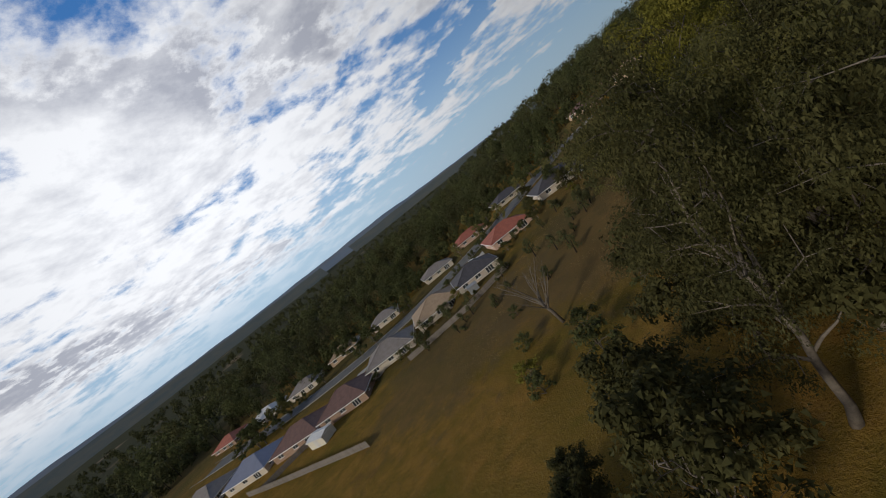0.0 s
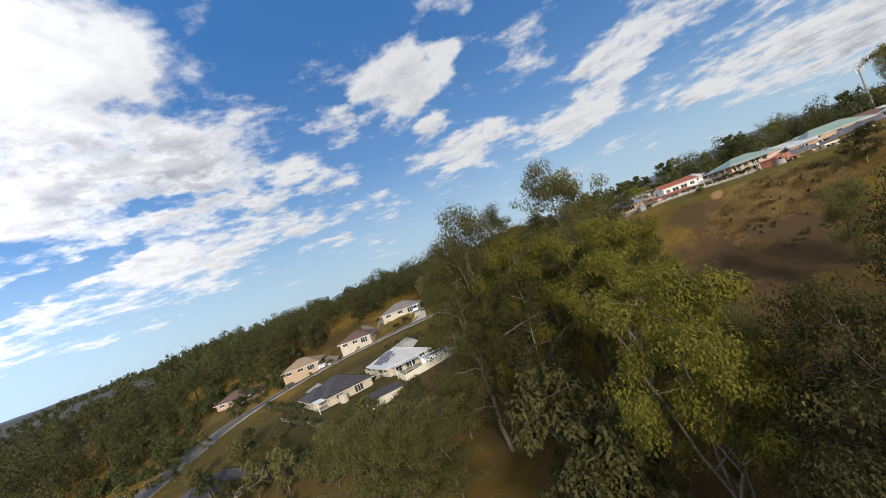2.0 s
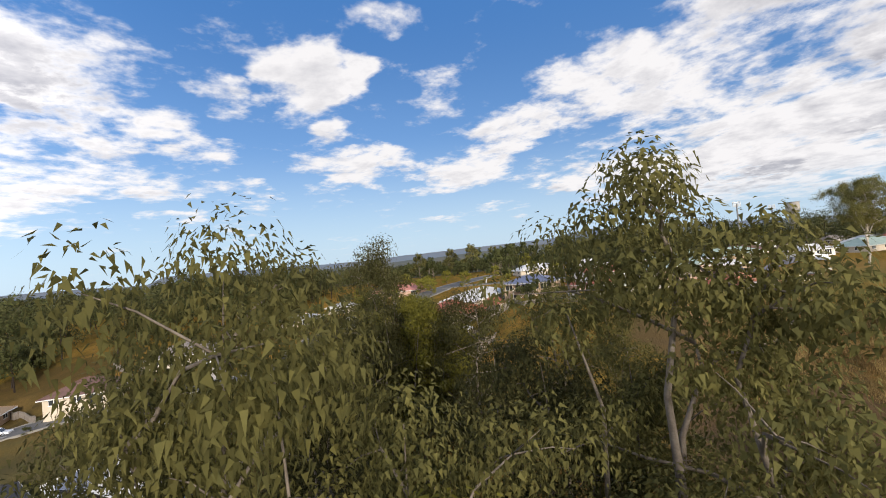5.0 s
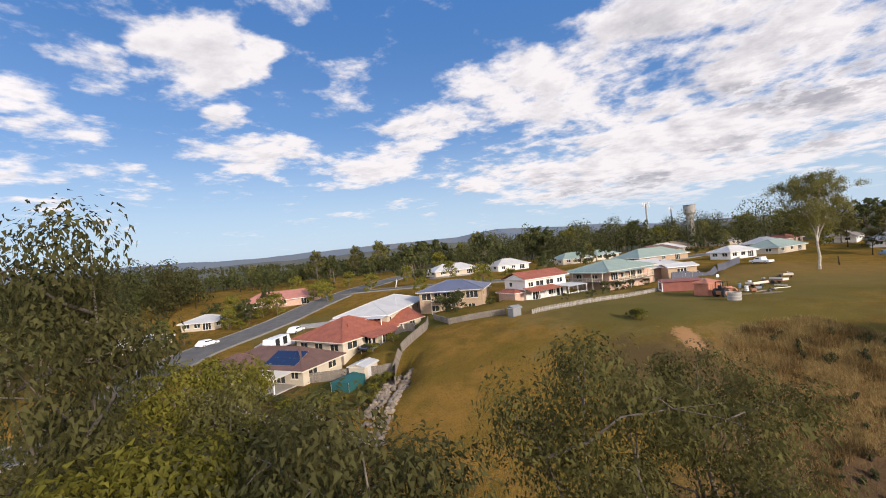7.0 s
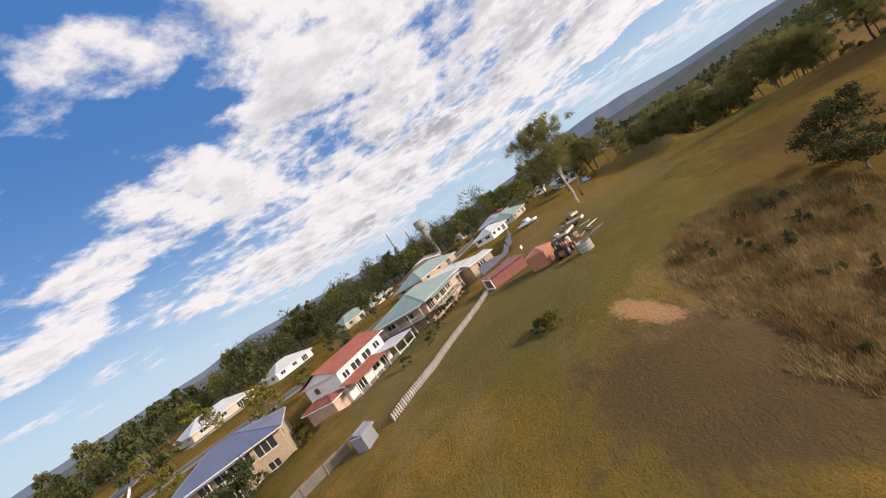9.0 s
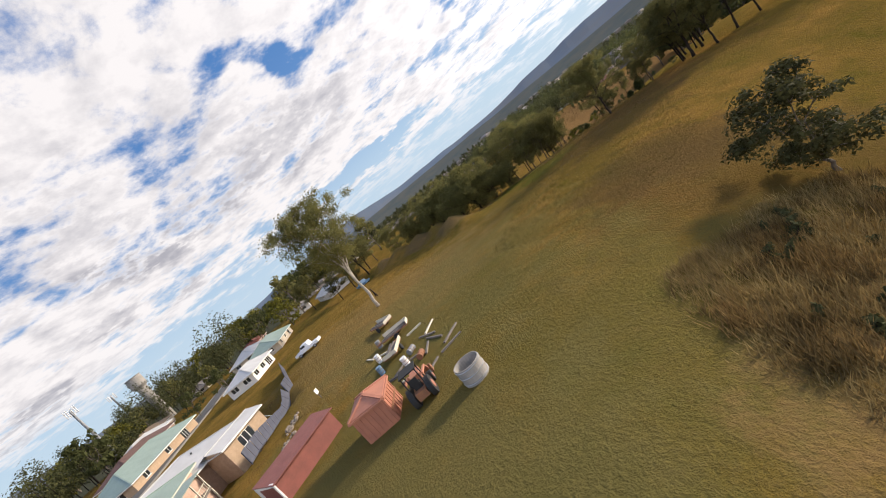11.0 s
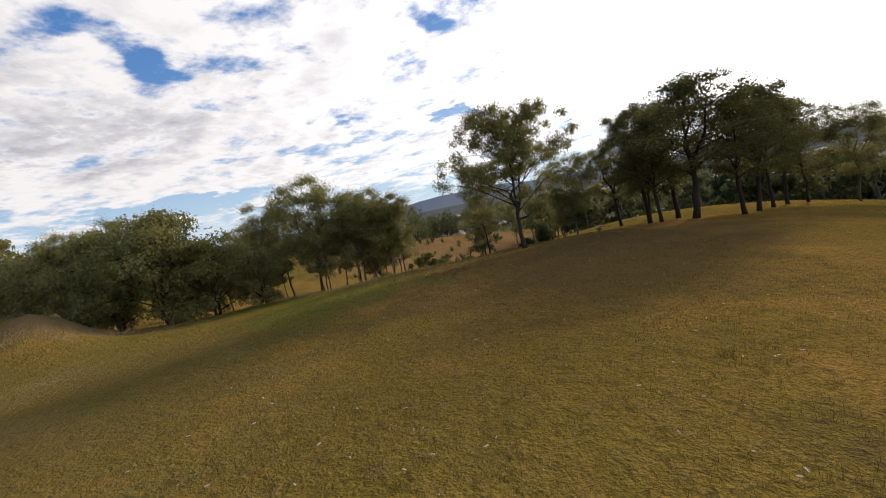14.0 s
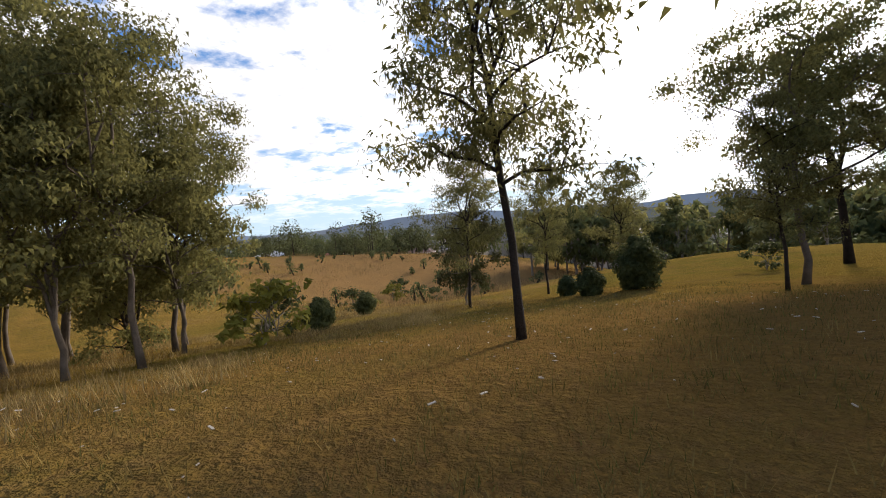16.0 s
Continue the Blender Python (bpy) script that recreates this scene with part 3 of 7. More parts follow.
def gum_tree(seed, tall, spread, leaves, leaf_size, trunk_r, bark, leaf_mat, bare=0.42, limbs=7, lean=0.06, clumps=3, label="", sides=7, name="gum_tree", leaders=3, puff=0.27, arms=(), bole=0.5, top=0.62, loose=0.0, slim=1.0):
    """A gum: bent trunk that parts into rising leaders, limbs all the way up, and rounded hanging clumps of leaves."""
    rng = random.Random(seed)
    wood, crown = Geo(), Geo()
    lx, ly = rng.uniform(-lean, lean) * tall, rng.uniform(-lean, lean) * tall
    fork = Vector((lx * 0.6, ly * 0.6, tall * bole))
    low = bent(rng, Vector((0, 0, 0)), fork, 0, tall * 0.010, 5)
    wood.tube(low, [trunk_r * (1.3, 1.0, 0.92, 0.84, 0.77, 0.72)[i] for i in range(6)], sides)
    stems = [(low, 0.0, bole, trunk_r)]
    clump = min(spread * puff, 2.1)
    ends = []
    for k in range(leaders):
        a = k * 6.283 / leaders + rng.uniform(-0.5, 0.5) + seed
        out = spread * (0.12 if k == 0 else rng.uniform(0.30, 0.60))
        topz = tall - clump * 0.62 if k == 0 else tall * rng.uniform(0.78, 0.94) - clump * 0.5
        tip = Vector((fork.x + lx * 0.4 + out * math.cos(a), fork.y + ly * 0.4 + out * math.sin(a), max(topz, fork.z * 1.05)))
        start = low[-1] if k == 0 else low[4 if k % 2 else 5]
        stem = bent(rng, start, tip, 0, out * 0.12 + tall * 0.012, 5)
        wood.tube(stem, [trunk_r * q for q in (0.66, 0.52, 0.40, 0.28, 0.17, 0.06)], 6, False)
        stems.append((stem, start.z / tall, tip.z / tall, trunk_r * 0.6))
        ends += [tip, stem[4]]
    jobs = [(h, math.radians(turn), reach, rise) for h, turn, reach, rise in arms]
    for k in range(limbs):
        u = (k + rng.random() * 0.8) / limbs
        h = bare + (0.90 - bare) * u
        reach = spread * (1 - top * max(0.0, u - 0.35) / 0.65 - 0.35 * max(0.0, 0.35 - u) / 0.35) * rng.uniform(0.7, 1.1)
        jobs.append((h, k * 2.4 + rng.uniform(-0.5, 0.5), reach, reach * rng.uniform(0.1, 0.8)))
    for h, a, reach, rise in jobs:
        fits = [s for s in stems if s[1] <= h <= s[2]] or [stems[1]]
        stem, h0, h1, thick = rng.choice(fits)
        f = max(0.0, min(0.999, (h - h0) / max(h1 - h0, 1e-6))) * (len(stem) - 1)
        base = stem[int(f)].lerp(stem[int(f) + 1], f - int(f))
        centre = Vector((lx * h, ly * h, base.z))
        tip = centre + Vector((math.cos(a) * reach, math.sin(a) * reach, min(rise, max(0.0, tall * 0.94 - base.z))))
        r = thick * 0.40 * (1.1 - 0.6 * h)
        line = bent(rng, base, tip, reach * 0.08, reach * 0.07, 4)
        wood.tube(line, [r + 0.02, r * 0.8 + 0.015, r * 0.55 + 0.012, r * 0.3 + 0.01, 0.01], 5, False)
        ends.append(tip)
        for c in range(clumps):
            start = line[rng.choice((1, 2, 2, 3, 3))]
            off = Vector((rng.uniform(-1, 1), rng.uniform(-1, 1), rng.uniform(-0.45, 0.8))) * reach * 0.42
            if start.z + off.z > tall - clump * 0.5:
                off.z = 0.0
            wood.tube([start, start + off * 0.6 + Vector((0, 0, 0.1)), start + off], [r * 0.4 + 0.008, r * 0.25 + 0.006, 0.006], 4, False)
            ends.append(start + off)
    each = max(6, leaves // len(ends))
    for e in ends:
        q = rng.uniform(0.6, 1.2)
        n = int(each * q * q)
        for _ in range(2):
            c = e + Vector((rng.uniform(-1, 1), rng.uniform(-1, 1), rng.uniform(-0.6, 0.35))) * clump * q * 0.55
            leaf_spray(crown, rng, c, clump * q * rng.uniform(0.6, 0.9), n // 2, leaf_size, loose=loose, slim=slim)
    ob = thing(name, label, "shrub" if name == "shrub" else "tree", group="shrubs" if name == "shrub" else "trees")
    part("trunk", wood, bark, ob, smooth=True)
    part("crown", crown, leaf_mat, ob)
    return ob


TREES = {}


def tree_kind(key, name="gum_tree", **how):
    TREES[key] = [None, {"name": name, **how}]


def plant(key, x, y, scale=1.0, turn=None, label="", wide=1.0):
    made, how = TREES[key]
    turn = random.uniform(0, 360) if turn is None else turn
    m = on_ground(x, y, turn, 0.15 * scale, scale) @ Matrix.Diagonal((wide, wide, 1, 1))
    if made is None:
        ob = gum_tree(**how)
        ob.matrix_basis = m
        TREES[key][0] = ob
    else:
        ob = copy_thing(made, m)
        ob.matrix_basis = m
    if label:
        tagged(ob, label)
    return ob


tree_kind("tall_gum", slim=0.8, seed=3, tall=26, spread=5.0, leaves=36000, leaf_size=0.2, trunk_r=0.34, bark=BARK_GREY, leaf_mat=LEAF_HALF_SHADED, bare=0.30, limbs=18, clumps=3, lean=0.02, leaders=4, bole=0.45, top=0.30, puff=0.33, label="tall gum tree with grey trunk and hanging olive leaves")
tree_kind("broad_gum", slim=0.8, seed=8, tall=24, spread=5.8, leaves=36000, leaf_size=0.2, trunk_r=0.34, bark=BARK_GREY, leaf_mat=LEAF_HALF_SHADED, bare=0.20, limbs=20, clumps=3, lean=0.02, leaders=4, bole=0.35, top=0.4, puff=0.33, label="broad bushy gum tree with dense olive-green crown")
tree_kind("shade_gum", slim=0.8, seed=9, tall=24, spread=5.8, leaves=36000, leaf_size=0.2, trunk_r=0.30, bark=BARK_GREY, leaf_mat=LEAF_SHADED, bare=0.18, limbs=22, clumps=3, lean=0.02, leaders=4, bole=0.32, top=0.35, puff=0.30, label="big gum tree with rounded leaf clumps darkened as in shade")
tree_kind("light_gum", slim=0.8, seed=12, tall=24, spread=5.4, leaves=42000, leaf_size=0.2, trunk_r=0.22, bark=BARK_GREY, leaf_mat=LEAF_LIGHT, bare=0.20, limbs=18, clumps=2, lean=0.05, leaders=4, bole=0.38, top=0.4, puff=0.28, label="young gum tree with bright yellow-green leaves")
tree_kind("scrub_gum", loose=0.4, seed=15, tall=11, spread=3.8, leaves=8000, leaf_size=0.30, trunk_r=0.14, bark=BARK_GREY, leaf_mat=LEAF_SHADED, bare=0.10, limbs=16, clumps=3, leaders=4, bole=0.25, puff=0.27, label="low bushy gum tree with many thin stems")
tree_kind("pale_scrub", loose=0.6, seed=16, tall=11, spread=3.8, leaves=12000, leaf_size=0.2, trunk_r=0.12, bark=BARK_BROWN, leaf_mat=LEAF, bare=0.24, limbs=16, clumps=3, leaders=4, bole=0.25, puff=0.27, label="low bushy gum tree with olive leaves and thin stems")
tree_kind("field_gum", loose=0.6, slim=0.8, seed=17, tall=14, spread=3.9, leaves=26000, leaf_size=0.17, trunk_r=0.13, bark=BARK_BROWN, leaf_mat=LEAF, bare=0.25, limbs=20, clumps=3, leaders=3, bole=0.42, top=0.4, puff=0.31, label="gum tree with grey trunk and dense olive crown")
tree_kind("dark_gum", loose=0.6, seed=18, tall=15, spread=4.9, leaves=24000, leaf_size=0.17, trunk_r=0.22, bark=BARK_DARK, leaf_mat=LEAF_HALF_SHADED, bare=0.3, limbs=17, clumps=4, leaders=3, bole=0.40, puff=0.27, label="dark gum tree with heavy shaded crown")
tree_kind("slim_gum", loose=0.8, top=0.5, slim=0.55, seed=21, tall=12, spread=2.7, leaves=24000, leaf_size=0.15, trunk_r=0.09, bark=BARK_DARK, leaf_mat=LEAF, bare=0.30, limbs=20, clumps=4, leaders=3, bole=0.5, puff=0.34, label="slender gum tree with dark trunk and sparse leaves")
tree_kind("spread_gum", loose=0.7, slim=0.72, seed=33, tall=11.2, spread=4.7, leaves=64000, leaf_size=0.15, trunk_r=0.18, bark=BARK_DARK, leaf_mat=LEAF, bare=0.52, limbs=12, clumps=5, lean=0.03, leaders=3, bole=0.30, puff=0.21, top=0.25, label="spreading gum tree with dark trunk and open layered crown",
          arms=((0.30, -8, 7.0, 3.0), (0.34, 20, 5.4, 3.4), (0.27, -134, 5.4, 3.4), (0.34, -90, 4.6, 3.2), (0.36, 150, 4.8, 3.4), (0.32, 70, 4.6, 3.0), (0.22, -150, 2.2, 0.3), (0.40, -40, 5.0, 2.6), (0.42, 190, 4.6, 2.8)))
tree_kind("giant_gum", loose=0.75, seed=44, tall=22, spread=8.0, leaves=40000, leaf_size=0.25, trunk_r=0.30, bark=BARK_PALE, leaf_mat=LEAF, bare=0.36, limbs=30, clumps=4, lean=0.02, leaders=5, bole=0.34, puff=0.23, top=0.66, label="big lone gum tree with smooth white trunk and open crown")
tree_kind("wattle", "wattle", loose=0.4, seed=52, tall=8.5, spread=4.4, leaves=16000, leaf_size=0.22, trunk_r=0.16, bark=BARK_DARK, leaf_mat=LEAF, bare=0.06, limbs=18, clumps=4, leaders=4, bole=0.25, label="dense olive-green wattle with low branches")
tree_kind("far_gum", "tree", seed=61, tall=14, spread=4.4, leaves=820, leaf_size=0.95, puff=0.32, trunk_r=0.22, bark=BARK_GREY, leaf_mat=LEAF, bare=0.20, limbs=9, clumps=1, label="gum tree with olive crown among houses", sides=5)
tree_kind("far_dark", "tree", seed=67, tall=12, spread=4.6, leaves=820, leaf_size=0.95, puff=0.32, trunk_r=0.22, bark=BARK_GREY, leaf_mat=LEAF_DARK, bare=0.12, limbs=9, clumps=1, bole=0.3, label="dark-green tree among the houses", sides=5)
tree_kind("garden_yellow", "garden_tree", seed=71, tall=7, spread=3.4, leaves=1200, leaf_size=0.48, trunk_r=0.16, bark=BARK_GREY, leaf_mat=LEAF_YELLOW, bare=0.10, limbs=10, clumps=3, bole=0.25, label="garden tree with yellow-green leaves", sides=5)
tree_kind("shrub", "shrub", loose=0.4, seed=77, tall=2.4, spread=1.1, leaves=800, leaf_size=0.20, trunk_r=0.04, bark=BARK_GREY, leaf_mat=LEAF_DARK, bare=0.05, limbs=8, clumps=1, bole=0.2, puff=0.36, label="rounded dark-green shrub with dense small leaves")
tree_kind("scrub", "shrub", loose=0.6, seed=79, tall=2.4, spread=1.3, leaves=800, leaf_size=0.22, trunk_r=0.04, bark=BARK_GREY, leaf_mat=LEAF_LIGHT, bare=0.04, limbs=8, clumps=1, bole=0.2, puff=0.34, label="low yellow-green bush with wispy leaves")


def tight_bush(x, y, high, label):
    """A dense upright bush of close-set leaves."""
    r = random.Random(int(x * 7 + y))
    wood, crown = Geo(), Geo()
    for k in range(5):
        wood.tube([(0, 0, 0), (r.uniform(-0.2, 0.2) * high, r.uniform(-0.2, 0.2) * high, high * 0.6)], [0.05, 0.015], 5, False)
    for k in range(9):
        f = k / 8
        w = high * 0.34 * math.sin(math.pi * (0.22 + 0.68 * f))
        a = k * 2.4
        leaf_spray(crown, r, Vector((w * 0.5 * math.cos(a), w * 0.5 * math.sin(a), high * (0.16 + 0.68 * f))), w * 0.85, 1000, 0.10 + 0.02 * high, 0.2, 0.85, 0.3)
    ob = thing("bush", label, "shrub", on_ground(x, y, 0, 0.1), group="shrubs")
    part("trunk", wood, BARK_DARK, ob, smooth=True)
    part("crown", crown, LEAF_DARK, ob)


def woods(name, spots, rng, leaves, leaf_size, mat, label, tall=(10, 17)):
    """Far woods as one mass of trunks and leaf clumps."""
    crown, wood = Geo(), Geo()
    for x, y in spots:
        z, h = ground_z(x, y), rng.uniform(*tall) * rng.choice((0.75, 1.0, 1.0, 1.15))
        r = h * rng.uniform(0.28, 0.42)
        tx, ty = x + rng.uniform(-0.8, 0.8), y + rng.uniform(-0.8, 0.8)
        wood.tube([(x, y, z - 0.5), (tx, ty, z + h * 0.75)], [0.20, 0.06], 4, False)
        n = rng.randint(5, 7)
        for k in range(n):
            a = k * 2.4 + rng.random()
            s = (k + 0.5) / n
            d = r * (0.95 - 0.75 * s) * rng.uniform(0.6, 1.0)
            c = Vector((x + (tx - x) * s + d * math.cos(a), y + (ty - y) * s + d * math.sin(a), z + h * (0.24 + 0.66 * s)))
            leaf_spray(crown, rng, c, r * rng.uniform(0.46, 0.66), leaves // n, leaf_size, 0.3)
    top = thing(name, label, "woods", kind="stuff")
    part("crowns", crown, mat, top)
    part("trunks", wood, BARK_DARK, top)


def scatter(rng, n, x0, x1, y0, y1, keep):
    out = []
    tries = 0
    while len(out) < n and tries < 60000:
        tries += 1
        x, y = rng.uniform(x0, x1), rng.uniform(y0, y1)
        if keep(x, y):
            out.append((x, y))
    return out


def west_woods(x, y):
    """The bush beyond the valley street and beyond the houses on its far side."""
    beyond = (x + 185) * -0.776 + (y - 46) * 0.63
    if x > -75:
        return y > 198 + 0.15 * x + 0.75 * max(0, x - 15) and min(math.hypot(x + 36, y - 190), math.hypot(x + 62, y - 200)) > 13
    return beyond > 27 and min(math.hypot(x + 128, y - 128), math.hypot(x + 116, y - 146), math.hypot(x + 100, y - 164), math.hypot(x + 148, y - 106)) > 13


rng = random.Random(5)
near_w = scatter(rng, 1500, -400, 70, -40, 400, west_woods)
edge = [p for p in near_w if math.hypot(p[0] + 20, p[1] - 60) < 215]
deep = [p for p in near_w if math.hypot(p[0] + 20, p[1] - 60) >= 215]
for k, (mat, tone) in enumerate(((LEAF_BUSH, "olive-green"), (LEAF_DARK, "dark-green"), (LEAF_SHADED, "brown-green"))):
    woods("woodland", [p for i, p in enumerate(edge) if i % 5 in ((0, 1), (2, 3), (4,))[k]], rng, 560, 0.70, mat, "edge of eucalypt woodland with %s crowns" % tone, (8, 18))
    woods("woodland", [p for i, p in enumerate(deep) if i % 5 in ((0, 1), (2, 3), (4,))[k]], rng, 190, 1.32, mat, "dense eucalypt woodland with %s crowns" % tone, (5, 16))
north_w = scatter(rng, 420, 0, 330, 225, 420, lambda x, y: y > 232 + 0.45 * max(0, x - 20) * (x < 110) + 40 * (x >= 110) and math.hypot(x - 60, y - 90) < 372)
woods("woodland", north_w, rng, 200, 1.0, LEAF_DARK, "low dark woodland beyond the street", (5, 11))
south_w = scatter(rng, 640, -80, 430, -330, -60, lambda x, y: y < -75 - 0.2 * max(0, x - 60) or (x < 90 and y < -45))
woods("woodland", [p for p in south_w if not (195 < p[0] < 315 and -195 < p[1] < -80 and rng.random() < 0.6)], rng, 170, 1.25, LEAF_DARK, "dark belt of trees across the hollow", (12, 20))
far_w = scatter(rng, 2600, -1000, 1200, -800, 1200, lambda x, y: math.hypot(x - 60, y - 90) > 360 and not (x < -60 and y < 420 and x > -420))
woods("distant_woodland", far_w, rng, 70, 2.3, LEAF_BUSH, "distant belts of dull green trees across the valley", (9, 15))


hollow_w = scatter(rng, 60, 185, 300, -135, -48, lambda x, y: -150 < math.degrees(math.atan2(-(x - 121), y - 35)) < -122)
woods("woodland", hollow_w, rng, 420, 0.6, LEAF_BUSH, "olive garden trees across the hollow", (6, 12))
woods("garden_scrub", scatter(rng, 90, -105, -36, 62, 140, lambda x, y: (x + 185) * -0.776 + (y - 46) * 0.63 < -8 and min(math.hypot(x - hx, y - hy) for hx, hy in ((-107, 71), (-95, 85.5), (-82, 94), (-76, 112), (-57, 124))) > 10), rng, 260, 0.34, LEAF_BUSH, "dark garden shrubs round the valley houses", (1.6, 4.5))


# ---- distant hills ----
def hills(name, rows, reach, base, mat, label, lumps=0.10):
    """A range along headings (degrees anticlockwise from +y) with crest heights in degrees."""
    geo = Geo()
    crest, foot = [], []
    for k in range(len(rows) - 1):
        (a0, e0), (a1, e1) = rows[k], rows[k + 1]
        for j in range(10):
            s = j / 10
            a = a0 + (a1 - a0) * s
            e = e0 + (e1 - e0) * (3 * s * s - 2 * s ** 3) + lumps * (noise.noise((a * 0.35, reach * 0.01, 0)) + 0.4 * noise.noise((a * 1.1, 2, 0)))
            w = Vector((-math.sin(radians(a)), math.cos(radians(a)), 0))
            crest.append(w * reach + Vector((60, 90, 12 + reach * math.tan(radians(e)))))
            foot.append(w * (reach * 0.72) + Vector((60, 90, base)))
    for a, b, c, d in zip(foot, foot[1:], crest[1:], crest):
        mids = [p.lerp(q, 0.55) + Vector((0, 0, -8)) for p, q in ((a, d), (b, c))]
        geo.poly(a, b, mids[1], mids[0])
        geo.poly(mids[0], mids[1], c, d)
    solo(name, geo, mat, label, "hills", kind="structure", smooth=True)


# the haze of distance is put into both hill colours as blue-grey
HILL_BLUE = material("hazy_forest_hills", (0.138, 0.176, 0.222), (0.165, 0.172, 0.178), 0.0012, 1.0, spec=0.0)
HILL_NEAR = material("hazy_wooded_hills", (0.085, 0.102, 0.098), (0.125, 0.120, 0.098), 0.012, 1.0, spec=0.0)
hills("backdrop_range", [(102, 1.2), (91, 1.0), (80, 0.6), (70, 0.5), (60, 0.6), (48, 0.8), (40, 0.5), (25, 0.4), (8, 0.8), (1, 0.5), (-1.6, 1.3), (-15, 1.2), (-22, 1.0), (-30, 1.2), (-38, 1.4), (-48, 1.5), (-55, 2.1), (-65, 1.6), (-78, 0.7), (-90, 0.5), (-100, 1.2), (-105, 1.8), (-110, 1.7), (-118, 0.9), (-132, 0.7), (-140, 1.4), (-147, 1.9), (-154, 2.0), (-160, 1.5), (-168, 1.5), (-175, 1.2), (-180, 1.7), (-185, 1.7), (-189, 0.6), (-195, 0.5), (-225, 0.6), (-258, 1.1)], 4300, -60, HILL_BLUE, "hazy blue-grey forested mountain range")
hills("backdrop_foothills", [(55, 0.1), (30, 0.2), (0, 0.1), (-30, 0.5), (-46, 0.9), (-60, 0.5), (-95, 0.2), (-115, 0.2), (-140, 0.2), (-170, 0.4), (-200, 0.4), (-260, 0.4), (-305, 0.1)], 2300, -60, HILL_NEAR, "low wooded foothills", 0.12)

# ---- roads ----
ASPHALT = material("asphalt", (0.150, 0.143, 0.132), (0.105, 0.101, 0.096), 0.5, 0.95, spec=0.1, bump=0.15, bump_scale=60)
CONCRETE = material("concrete", (0.36, 0.335, 0.30), (0.26, 0.24, 0.215), 0.6, 0.9, bump=0.1, spec=0.2)
KERB = material("kerb_concrete", (0.23, 0.215, 0.19), (0.16, 0.15, 0.135), 0.6, 0.9, bump=0.1, spec=0.2)


def smooth_line(pts, step=2.0):
    out = []
    for i in range(len(pts) - 1):
        p0, p1, p2, p3 = [Vector(pts[min(max(k, 0), len(pts) - 1)]) for k in (i - 1, i, i + 1, i + 2)]
        n = max(2, int((p2 - p1).length / step))
        for j in range(n):
            s = j / n
            out.append(0.5 * (2 * p1 + (p2 - p0) * s + (2 * p0 - 5 * p1 + 4 * p2 - p3) * s * s + (3 * p1 - p0 - 3 * p2 + p3) * s ** 3))
    return out + [Vector(pts[-1])]


def ribbon(geo, line, lo, hi, lift, depth=0.25):
    """A strip between two offsets to the left of a line, laid on the ground."""
    ring = []
    for i, p in enumerate(line):
        d = (line[min(i + 1, len(line) - 1)] - line[max(i - 1, 0)]).normalized()
        nrm = Vector((-d.y, d.x))
        za, zb = ground_z(*(p + nrm * lo)) + 0.06, ground_z(*(p + nrm * hi)) + 0.06
        up = max(0.0, ground_z(*(p + nrm * (lo + hi) / 2)) + 0.08 - (za + zb) / 2)
        ring.append([(p.x + nrm.x * o, p.y + nrm.y * o, z + up + h) for o, z, h in ((lo, za, lift - depth), (lo, za, lift), (hi, zb, lift), (hi, zb, lift - depth))])
    for a, b in zip(ring, ring[1:]):
        for k in range(3):
            geo.poly(a[k], b[k], b[k + 1], a[k + 1])
    return geo


def street(pts, width, label):
    line = smooth_line(pts)
    level = np.array([height(*p) for p in line])
    level = np.convolve(np.pad(level, 4, mode="edge"), np.ones(9) / 9, mode="valid")
    ROADS.append(np.array([(p.x, p.y, z) for p, z in zip(line, level)]))
    solo("road", ribbon(Geo(), line, -width / 2, width / 2, 0.12, 1.2), ASPHALT, label, "road", kind="structure")
    for lo, hi in ((width / 2, width / 2 + 0.35), (-width / 2 - 0.35, -width / 2)):
        solo("kerb", ribbon(Geo(), line, lo, hi, 0.24, 1.2), KERB, "grey concrete kerb along the street", "kerb", kind="structure")


street([(-230, 22), (-185, 46), (-150, 68), (-126, 90), (-110, 112), (-96, 134), (-82, 160), (-62, 180), (-27, 178), (0, 166), (10, 158.5), (18.5, 157), (25.5, 162), (34, 170.5), (46, 179.5), (66, 189), (96, 204), (150, 232)], 9.0, "grey asphalt suburban street")
street([(96, 204), (112, 178), (124, 152), (146, 138), (190, 124), (260, 108)], 7.0, "grey asphalt side street between houses")

# ---- houses ----
BRICK_TAN = material("tan_brick", (0.46, 0.33, 0.22), (0.36, 0.25, 0.16), 2.0, 0.85, bump=0.25, wave=("Z", 3.6, 0.25))
BRICK_PINK = material("pink_brick", (0.55, 0.38, 0.29), (0.44, 0.29, 0.22), 2.0, 0.85, bump=0.25, wave=("Z", 3.6, 0.22))
BRICK_BROWN = material("brown_brick", (0.33, 0.22, 0.15), (0.25, 0.16, 0.11), 2.0, 0.85, bump=0.25, wave=("Z", 3.6, 0.25))
RENDER_CREAM = material("cream_render", (0.50, 0.43, 0.34), (0.42, 0.36, 0.28), 0.5, 0.85, bump=0.05)
WEATHERBOARD = material("white_weatherboard", (0.72, 0.70, 0.66), (0.62, 0.60, 0.56), 0.6, 0.6, wave=("Z", 2.0, 0.25), bump=0.3)
TILE_RED = material("red_roof_tiles", (0.34, 0.105, 0.060), (0.235, 0.072, 0.045), 0.8, 0.75, bump=0.5, wave=("Z", 2.6, 0.35))
